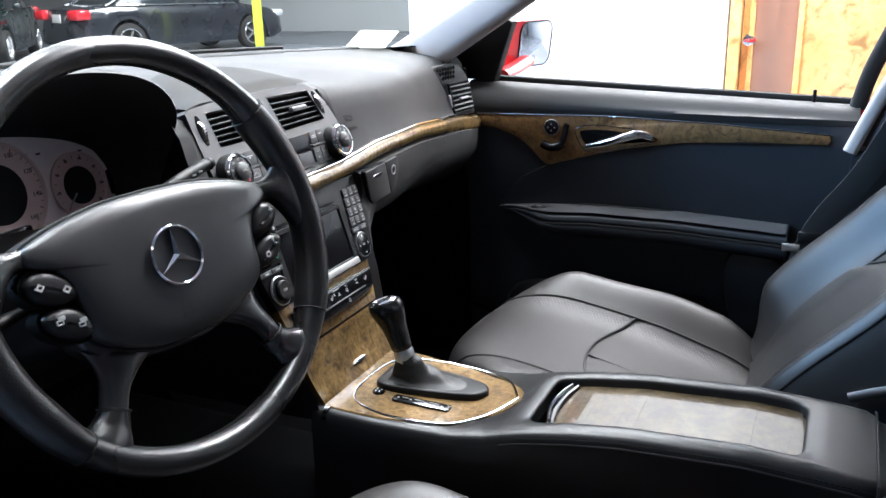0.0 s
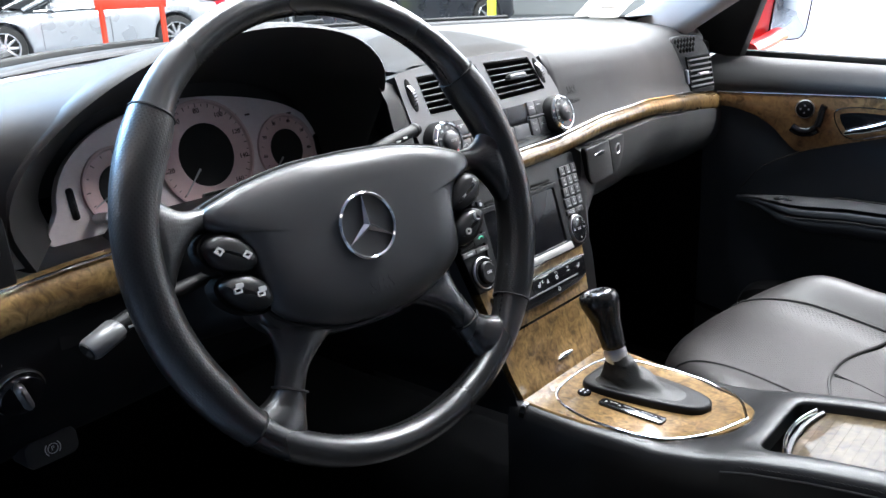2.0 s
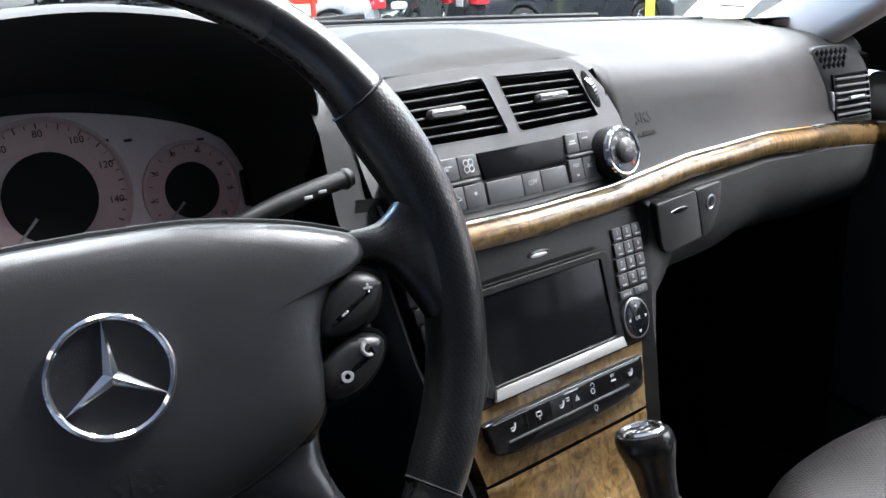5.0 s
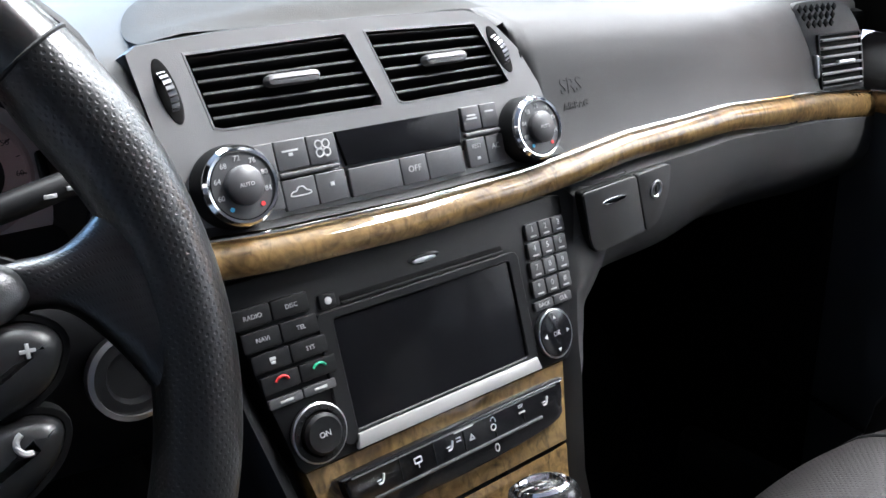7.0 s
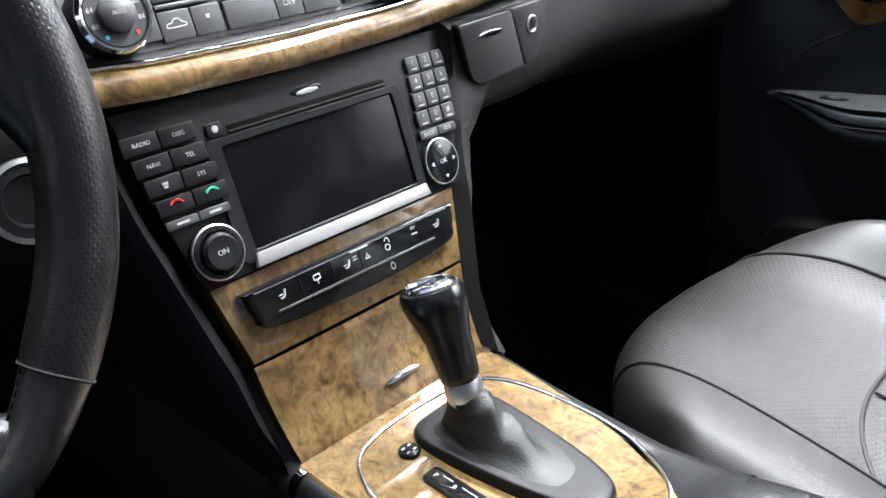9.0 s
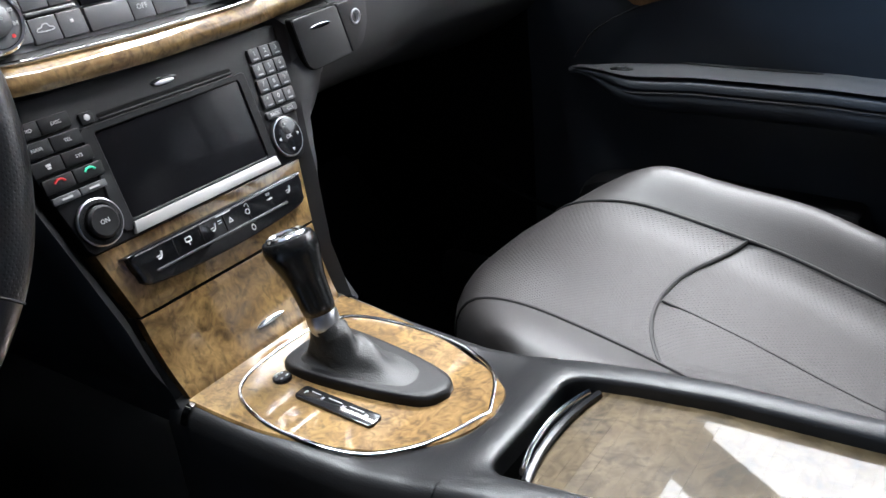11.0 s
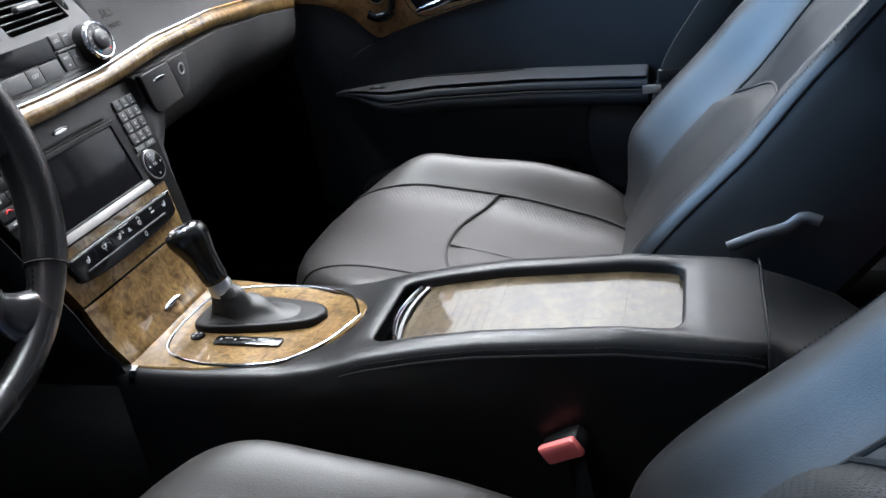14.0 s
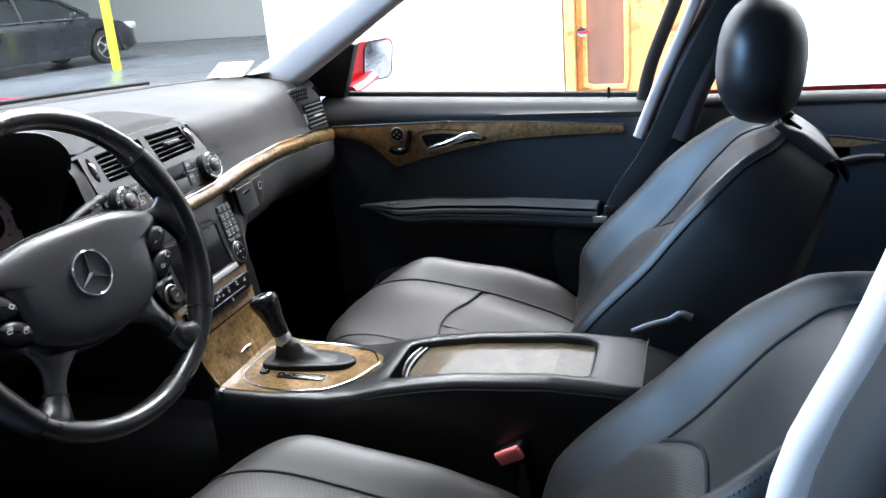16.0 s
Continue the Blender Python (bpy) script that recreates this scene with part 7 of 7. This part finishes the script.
# dark painted border along the glass foot, cowl panel and wipers
part("glass_border", Shape().grid([[screen_pt(x, k) + V(0, 0.004, 0.004) for k in np.linspace(-0.01, 0.012, 3)] for x in np.linspace(-0.68, 0.68, 30)]), RUBBER, cabin, "black windscreen border", sharp=80)
# pale tone paints in the bright reflection along the glass foot
COWL = mat("cowl_reflection", (0.62, 0.63, 0.64), 0.30, var=0.05, coat=0.5)
part("cowl", Shape().grid([[(x, glass_edge(x) + d, 0.790 - 0.02 * k) for k, d in ((0, 0.045), (0.2, 0.08), (0.6, 0.16), (1, 0.24))] for x in np.linspace(-0.72, 0.72, 24)]), COWL, cabin, "cowl panel below the windscreen, paled for its reflection", sharp=70)
part("bonnet", Shape().grid([[(x, glass_edge(x) + 0.14 + k * 0.9, 0.780 - 0.075 * k - 0.10 * k ** 2 - 0.05 * (x / 0.75) ** 4) for k in np.linspace(0, 1, 14)] for x in np.linspace(-0.76, 0.76, 24)]), CARRED, cabin, "glossy red bonnet", sharp=70)
for x0, x1 in ((-0.62, -0.05), (0.0, 0.52)):
    wp_ = thing("wiper", "black windscreen wiper at rest", "wiper")
    part("blade", Shape().sweep([(x, glass_edge(x) + 0.040, 0.812) for x in np.linspace(x0, x1, 16)], 0.006, 8, ry=0.008), RUBBER, wp_)
    part("wiper_arm", Shape().sweep([(x0 + 0.02, glass_edge(x0) + 0.10, 0.806), ((x0 + x1) / 2, glass_edge((x0 + x1) / 2) + 0.055, 0.822)], 0.007, 8), RUBBER, wp_)
sticker = tagged(part("sticker", Shape().grid([[screen_pt(x, k) + V(0, -0.004, -0.003) for k in np.linspace(0.045 - 0.30 * (x - 0.56), 0.120 - 0.25 * (x - 0.56), 5)] for x in np.linspace(0.568, 0.622, 10)]), PAPER, None), "cream paper sticker on the windscreen", "sticker")
part("print_bar", Shape().sweep([screen_pt(x, 0.085 - 0.27 * (x - 0.56)) + V(0, -0.006, -0.004) for x in np.linspace(0.588, 0.612, 8)], 0.0012, 5), INK, sticker)

# kick panels and outer door skins
for sx in (-1, 1):
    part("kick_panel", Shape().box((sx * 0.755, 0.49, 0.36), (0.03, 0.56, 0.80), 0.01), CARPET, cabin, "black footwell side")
    part("front_wing", Shape().grid([[(sx * (0.80 + 0.09 * math.sin(k * math.pi)), y, GZ + 0.25 + 0.86 * k) for k in np.linspace(0, 1, 12)] for y in np.linspace(0.25, 1.5, 8)]), CARRED, cabin, "red front wing", sharp=70)
part("door_skin", Shape().grid([[(0.82 + 0.075 * math.sin(k * math.pi) ** 0.8, y, GZ + 0.22 + 0.84 * k) for k in np.linspace(0, 1, 14)] for y in np.linspace(0.25, -1.75, 16)]), CARRED, cabin, "red outer door skins", sharp=70)
part("rear_quarter", Shape().grid([[(-0.82 - 0.075 * math.sin(k * math.pi) ** 0.8, y, GZ + 0.22 + 0.84 * k) for k in np.linspace(0, 1, 14)] for y in np.linspace(-0.80, -2.2, 12)]), CARRED, cabin, "red rear door skin", sharp=70)


# ---------------------------------------------------------------- showroom hall
GZ = -0.35
CONC = mat("painted_concrete", (0.108, 0.122, 0.146), 0.28, var=0.25, scale=2.5, bump=0.15, bscale=30, rvar=0.12)
WALLW = mat("white_wall_paint", (0.82, 0.82, 0.81), 0.75, var=0.03, scale=3, bump=0.1, bscale=120)
# for the unseen west and south walls, kept dark to cut bounce light
WALLD = mat("unseen_wall_dark", (0.10, 0.10, 0.11), 0.8, var=0.06, scale=2, bump=0.1, bscale=90)
WALLG = mat("grey_wall_paint", (0.46, 0.49, 0.50), 0.7, var=0.04, scale=2, bump=0.1, bscale=90)
STRIPE = mat("maroon_paint", (0.16, 0.03, 0.05), 0.6, var=0.08)
tagged(part("floor", Shape().box((4, 8, GZ - 0.05), (52, 52, 0.1), 0.01), CONC, None), "smooth dark painted concrete floor", "floor", kind="structure")
tagged(part("ceiling", Shape().box((4, 8, 4.65), (52, 52, 0.1), 0.01), mat("ceiling_grey", (0.35, 0.35, 0.36), 0.8, var=0.1, scale=1.5), None), "grey hall ceiling", "ceiling", kind="structure")
for nm, c, sz in (("wall_north", (4, 27.5, 2.15), (52, 0.2, 5)), ("wall_east", (19.5, 8, 2.15), (0.2, 52, 5)), ("wall_west", (-9, 8, 2.15), (0.2, 52, 5)), ("wall_south", (4, -9, 2.15), (52, 0.2, 5))):
    tagged(part(nm, Shape().box(c, sz, 0.01), WALLG if nm == "wall_east" else WALLD if nm in ("wall_west", "wall_south") else WALLW, None), "plain painted hall wall", "wall", kind="structure")
tagged(part("trim", Shape().box((4, 27.38, 0.66), (52, 0.02, 0.17), 0.005), STRIPE, None), "maroon stripe along the far wall", "wall stripe", kind="structure")
# office block beside the car: white wall with a wooden door
OX = 3.7
# unseen upper wall added up to the ceiling, for white reflections in the strip
for nm, y0, y1, z0, z1 in (("wall_office", -7.0, -0.93, GZ, 4.60), ("wall_office", 0.06, 1.85, GZ, 4.60), ("wall_office", -0.93, 0.06, 1.82, 4.60)):
    tagged(part(nm, Shape().box((OX + 0.1, (y0 + y1) / 2, (z0 + z1) / 2), (0.2, y1 - y0, z1 - z0), 0.004), WALLW, None), "white painted partition wall", "wall", kind="structure")
OAK = burl("oak_veneer", (0.72, 0.40, 0.16), (0.66, 0.35, 0.13), (0.55, 0.27, 0.09), 0.15)
od = tagged(thing("door_1", "orange oak-veneer door with a narrow glass panel", "door"), kind="structure")
ODF = Frame((OX + 0.06, 0, GZ), (0, -1, 0), (0, 0, 1))
so_ = np.array([(-0.05, 0.0), (0.92, 0.0), (0.92, 2.16), (-0.05, 2.16)])
part("door_frame", Shape().ring(resample(so_, 80, True), resample(inset(so_, 0.055), 80, True), ODF, -0.12, 0.075, 0.004), OAK, od, "wooden door frame")
lo = resample(inset(so_, 0.058), 80, True)
gi = resample(rrect(0.20, 1.40, 0.008, 4, 0.165, 1.36), 80, True)
part("leaf", Shape().prism(lo, ODF, -0.03, 0.0, 0.002), OAK, od, "wooden door leaf")
part("glass_bead", Shape().ring(inset(gi, -0.028), gi, ODF, 0.0, 0.014, 0.004), OAK, od)
part("glass_panel", Shape().prism(gi, ODF, -0.001, 0.004, 0.001), mat("tinted_glass", (0.22, 0.12, 0.08), 0.15, var=0.2, scale=3), od, "brown-tinted glass panel")
part("door_knob", Shape().revolve([(0.030, 0), (0.030, 0.008), (0.012, 0.012), (0.012, 0.035), (0.026, 0.045), (0.026, 0.062), (0.0, 0.070)], ODF.moved(0.045, 0.955), 24), CHROME, od, "round steel door knob")

# yellow bollard post and red barrier
solo("bollard", Shape().revolve([(0.085, 0), (0.085, 2.9), (0.07, 2.96), (0, 2.98)], Frame((12.6, 9.55, GZ), (1, 0, 0), (0, 1, 0)), 24), mat("yellow_green_paint", (0.62, 0.80, 0.06), 0.4, var=0.05), "yellow-green painted steel post", "post")
RED = mat("barrier_red", (0.85, 0.06, 0.02), 0.5, var=0.05)
bar = thing("barrier", "red metal barrier frame standing in front of the cars", "barrier")
e0, e1 = V(4.98, 9.95, GZ), V(5.62, 9.60, GZ)
for e in (e0, e1):
    part("leg", Shape().sweep([e, e + V(0, 0, 1.0)], 0.035, 10), RED, bar)
part("cross_rail", Shape().box((0, 0, 0), (0.86, 0.05, 0.15), 0.01, Frame((e0 + e1) / 2 + V(0, 0, 1.02), tuple(e1 - e0), tuple(np.cross((0, 0, 1), (e1 - e0))))), RED, bar)


# ---------------------------------------------------------------- parked cars
TYRE = mat("tyre_rubber", (0.012, 0.012, 0.012), 0.8)
ALLOY = mat("alloy_wheel", (0.75, 0.75, 0.77), 0.25, metal=0.9, var=0.04)
CARGLASS = mat("car_window", (0.015, 0.018, 0.02), 0.06, var=0.2, scale=2, rvar=0.02)
LAMPRED = mat("tail_lamp", (0.55, 0.02, 0.03), 0.15, coat=1)
LAMPCLEAR = mat("head_lamp", (0.75, 0.77, 0.8), 0.1, metal=0.4)


def wheel_thing(parent, x, y, r, side, spokes=10):
    fr = Frame((x, y, r), (1, 0, 0), (0, 0, 1)) if side < 0 else Frame((x, y, r), (-1, 0, 0), (0, 0, 1))
    w = part("wheel", Shape().revolve([(r * 0.70, -0.10), (r * 0.98, -0.10), (r, -0.07), (r, 0.06), (r * 0.97, 0.09), (r * 0.71, 0.10), (r * 0.69, 0.06)], fr, 40), TYRE, parent, "black tyre on an alloy wheel")
    part("rim", Shape().revolve([(r * 0.715, 0.095), (r * 0.70, 0.102), (r * 0.655, 0.098), (r * 0.63, 0.04)], fr, 36), ALLOY, w, "bright alloy rim")
    part("hub_dark", Shape().revolve([(r * 0.66, 0.02), (0, 0.02)], fr, 24), TYRE, w)
    for i in range(spokes):
        f2 = fr.moved(0, 0, 0, 2 * math.pi * i / spokes)
        part("spoke", Shape().prism([(0.04, -0.022), (r * 0.66, -0.016), (r * 0.66, 0.016), (0.04, 0.022)], f2, 0.03, 0.085, 0.006), ALLOY, w)
    part("hub_cap", Shape().revolve([(0.06, 0.03), (0.058, 0.09), (0.0, 0.095)], fr, 18), ALLOY, w)


def parked_car(name, label, paint, L, W, H, roof, belt, nose, tail, wheels, r, spokes=10):
    """A car along +x (nose at +x), built from its side profile. roof: x, z pairs of the upper line; belt: body line."""
    t = thing(name, label, "car", "parked cars")
    xs = np.linspace(-L / 2, L / 2, 56)
    hw = W / 2

    def body_top(x):
        return lerp(x, belt)

    def plan(x):
        e = abs(x) / (L / 2)
        return hw * (1 - 0.16 * max(0, e - 0.55) ** 2 / 0.2025 - 0.12 * max(0, e - 0.92) / 0.08)

    rows = []
    for x in xs:
        zt, p = body_top(x), plan(x)
        e = abs(x) / (L / 2)
        zb = 0.20 + 0.10 * max(0, e - 0.85) / 0.15
        near = [abs(x - wx) for wx in wheels]
        arch_ = max([math.sqrt(max(0, (r + 0.05) ** 2 - n * n)) for n in near])
        zb2 = max(zb, r + arch_ if arch_ > 0 else 0)
        zb2 = min(zb2, zt - 0.06)
        sec = [(0, zt + 0.015), (p * 0.62, zt + 0.012), (p * 0.88, zt - 0.005), (p * 0.965, zt - 0.05), (p, zt - 0.16 if zt - 0.16 > zb2 else (zt - 0.05 + zb2) / 2), (p, max(zb2 + 0.03, min(0.45, zt - 0.2))), (p * 0.985, zb2 + 0.01), (p * 0.96, zb2), (p * 0.55, zb2)]
        sec = resample(sec, 22)
        full = [(x, -a, b) for a, b in sec[::-1]] + [(x, a, b) for a, b in sec[1:]]
        rows.append(full)
    body = part("body", Shape().grid(rows, cap0=True, cap1=True), paint, t, "painted body", sharp=50)
    rx = [a for a, _ in roof]
    gx = np.linspace(rx[0], rx[-1], 30)
    grow = []
    for x in gx:
        zr, zb = lerp(x, roof), body_top(x) - 0.02
        zr = max(zr, zb + 0.01)
        w0, w1 = plan(x) * 0.93, plan(x) * (0.93 - 0.22 * (zr - zb) / 0.5)
        sec = resample([(0, zr + 0.01), (w1 * 0.75, zr), (w1 * 0.95, zr - 0.03), (w0, zb)], 12)
        grow.append([(x, -a, b) for a, b in sec[::-1]] + [(x, a, b) for a, b in sec[1:]])
    part("glasshouse", Shape().grid(grow), CARGLASS, body, "dark window glass", sharp=50)
    top_r = max(z for _, z in roof)
    cut = [g for g in grow if max(p[2] for p in g) > top_r - 0.075]
    part("roof", Shape().grid([[(p[0], p[1] * 0.985, p[2] + 0.012) for p in g if p[2] > max(q[2] for q in g) - 0.055] for g in cut]) if len({sum(p[2] > max(q[2] for q in g) - 0.055 for p in g) for g in cut}) == 1 else Shape().box(((cut[0][0][0] + cut[-1][0][0]) / 2, 0, top_r + 0.012), (cut[-1][0][0] - cut[0][0][0], W * 0.60, 0.035), 0.015), paint, body, "painted roof")
    # roof pillars
    for sy in (-1, 1):
        line = []
        for x in gx:
            zr, zb = max(lerp(x, roof), body_top(x)), body_top(x) - 0.02
            w1 = plan(x) * (0.93 - 0.22 * (zr - zb) / 0.5)
            line.append((x, sy * w1 * 0.97, zr - 0.015))
        part("roof_rail", Shape().sweep(line, 0.035, 8), paint, body)
        xm = (roof[1][0] + roof[-2][0]) / 2 - 0.05
        zb, zr = body_top(xm), lerp(xm, roof)
        part("door_post", Shape().sweep([(xm, sy * plan(xm) * 0.93, zb - 0.02), (xm - 0.03, sy * plan(xm) * 0.74, zr - 0.02)], 0.035, 8), TYRE, body)
        part("belt_chrome", Shape().sweep([(x, sy * plan(x) * 0.945, body_top(x) - 0.008) for x in np.linspace(rx[0] + 0.2, rx[-1] - 0.15, 20)], 0.012, 6), CHROME, body)
        for xd in (xm, roof[-2][0] - 0.02 + 0.35):
            part("door_gap", Shape().sweep([(xd, sy * (plan(xd) + 0.001), z) for z in np.linspace(0.30, body_top(xd) - 0.16, 6)], 0.004, 6), TYRE, body)
        part("door_grip", Shape().box((xm + 0.12, sy * (plan(xm) + 0.005), body_top(xm) - 0.17), (0.17, 0.03, 0.028), 0.01), paint, body)
        part("side_mirror", Shape().box((roof[-2][0] + 0.15, sy * (plan(0.5) + 0.07), body_top(0.5) + 0.05), (0.09, 0.17, 0.11), 0.035), paint, body, "door mirror")
        part("head_lamp", Shape().box((L / 2 - 0.16, sy * W * 0.36, nose), (0.24, 0.30, 0.15), 0.05), LAMPCLEAR, body, "clear head lamp")
        part("tail_lamp", Shape().box((-L / 2 + 0.10, sy * W * 0.37, tail), (0.30, 0.40, 0.19), 0.06), LAMPRED, body, "red tail lamp")
    part("plate", Shape().box((-L / 2 - 0.005, 0, tail - 0.06), (0.02, 0.32, 0.15), 0.005), LEGEND, body, "blank plate")
    part("grille", Shape().box((L / 2 - 0.02, 0, nose - 0.08), (0.05, 0.55, 0.16), 0.02), TYRE, body)
    for wx in wheels:
        for sy in (-1, 1):
            wheel_thing(t, wx, sy * (hw - 0.10), r, sy, spokes)
    return t


def paint(name, col, metal=0.5):
    return mat(name, col, 0.3, metal=metal, coat=1.0, var=0.03)


def put(t, x, y, turn):
    t.matrix_basis = pose(x, y, GZ, 0, 0, turn)
    return t


SEDAN_ROOF = [(-1.75, 0.95), (-1.05, 1.36), (-0.6, 1.43), (0.1, 1.42), (0.55, 1.33), (1.15, 0.98)]
SEDAN_BELT = [(-2.3, 0.62), (-2.25, 0.90), (-1.7, 0.98), (0.0, 0.95), (1.1, 0.93), (1.9, 0.80), (2.22, 0.66), (2.3, 0.45)]
COUPE_ROOF = [(-1.55, 0.98), (-0.9, 1.22), (-0.4, 1.30), (0.05, 1.30), (0.5, 1.17), (1.05, 0.92)]
COUPE_BELT = [(-2.38, 0.60), (-2.30, 0.86), (-1.6, 0.97), (0.0, 0.90), (1.0, 0.89), (1.8, 0.80), (2.25, 0.62), (2.4, 0.42)]
SUV_ROOF = [(-2.2, 1.15), (-2.05, 1.72), (-0.8, 1.78), (0.25, 1.76), (0.55, 1.66), (1.05, 1.18)]
SUV_BELT = [(-2.35, 0.75), (-2.3, 1.15), (0.0, 1.12), (1.05, 1.10), (2.0, 1.02), (2.3, 0.85), (2.35, 0.6)]
MINI_ROOF = [(-1.75, 1.0), (-1.5, 1.36), (-0.8, 1.42), (0.1, 1.40), (0.42, 1.32), (0.85, 0.98)]
MINI_BELT = [(-1.85, 0.70), (-1.80, 0.98), (0.0, 0.95), (0.85, 0.94), (1.55, 0.86), (1.80, 0.65), (1.85, 0.45)]
put(parked_car("parked_car", "silver coupe parked with its nose towards the aisle", paint("silver_paint", (0.42, 0.44, 0.47)), 4.8, 1.88, 1.30, COUPE_ROOF, COUPE_BELT, 0.68, 0.80, (-1.35, 1.42), 0.345), 6.94, 14.18, 165.5)
put(parked_car("parked_car", "dark grey saloon parked showing its tail lamp", paint("dark_grey_paint", (0.030, 0.034, 0.042)), 4.6, 1.78, 1.43, SEDAN_ROOF, SEDAN_BELT, 0.68, 0.82, (-1.38, 1.38), 0.325, 5), 12.97, 11.98, -16.7)
put(parked_car("parked_car", "dark green small hatchback facing the aisle", paint("dark_green_paint", (0.012, 0.022, 0.022)), 3.7, 1.68, 1.42, MINI_ROOF, MINI_BELT, 0.75, 0.85, (-1.22, 1.25), 0.30), 10.6, 14.6, 218)
put(parked_car("parked_car", "black saloon parked in the row behind", paint("black_paint", (0.012, 0.014, 0.018)), 4.6, 1.8, 1.43, SEDAN_ROOF, SEDAN_BELT, 0.68, 0.82, (-1.38, 1.38), 0.325), 12.4, 20.8, 195)
put(parked_car("parked_car", "light silver saloon parked behind the coupe", paint("pale_silver_paint", (0.50, 0.50, 0.50)), 4.7, 1.82, 1.43, SEDAN_ROOF, SEDAN_BELT, 0.68, 0.82, (-1.38, 1.38), 0.33), 6.4, 20.4, 168)
put(parked_car("parked_car", "black coupe parked between silver cars", paint("black_coupe_paint", (0.014, 0.014, 0.016)), 4.7, 1.85, 1.30, COUPE_ROOF, COUPE_BELT, 0.68, 0.80, (-1.35, 1.42), 0.34), 7.6, 18.7, 168)
put(parked_car("parked_car", "white sport utility vehicle in the back row", paint("white_paint", (0.72, 0.72, 0.70), 0.0), 4.7, 1.9, 1.78, SUV_ROOF, SUV_BELT, 0.88, 0.95, (-1.4, 1.4), 0.37), 5.3, 23.2, 168)
put(parked_car("parked_car", "dark saloon at the far end of the row", paint("dark_saloon_paint", (0.03, 0.035, 0.035)), 4.6, 1.8, 1.43, SEDAN_ROOF, SEDAN_BELT, 0.68, 0.82, (-1.38, 1.38), 0.325), 1.6, 22.8, 160)
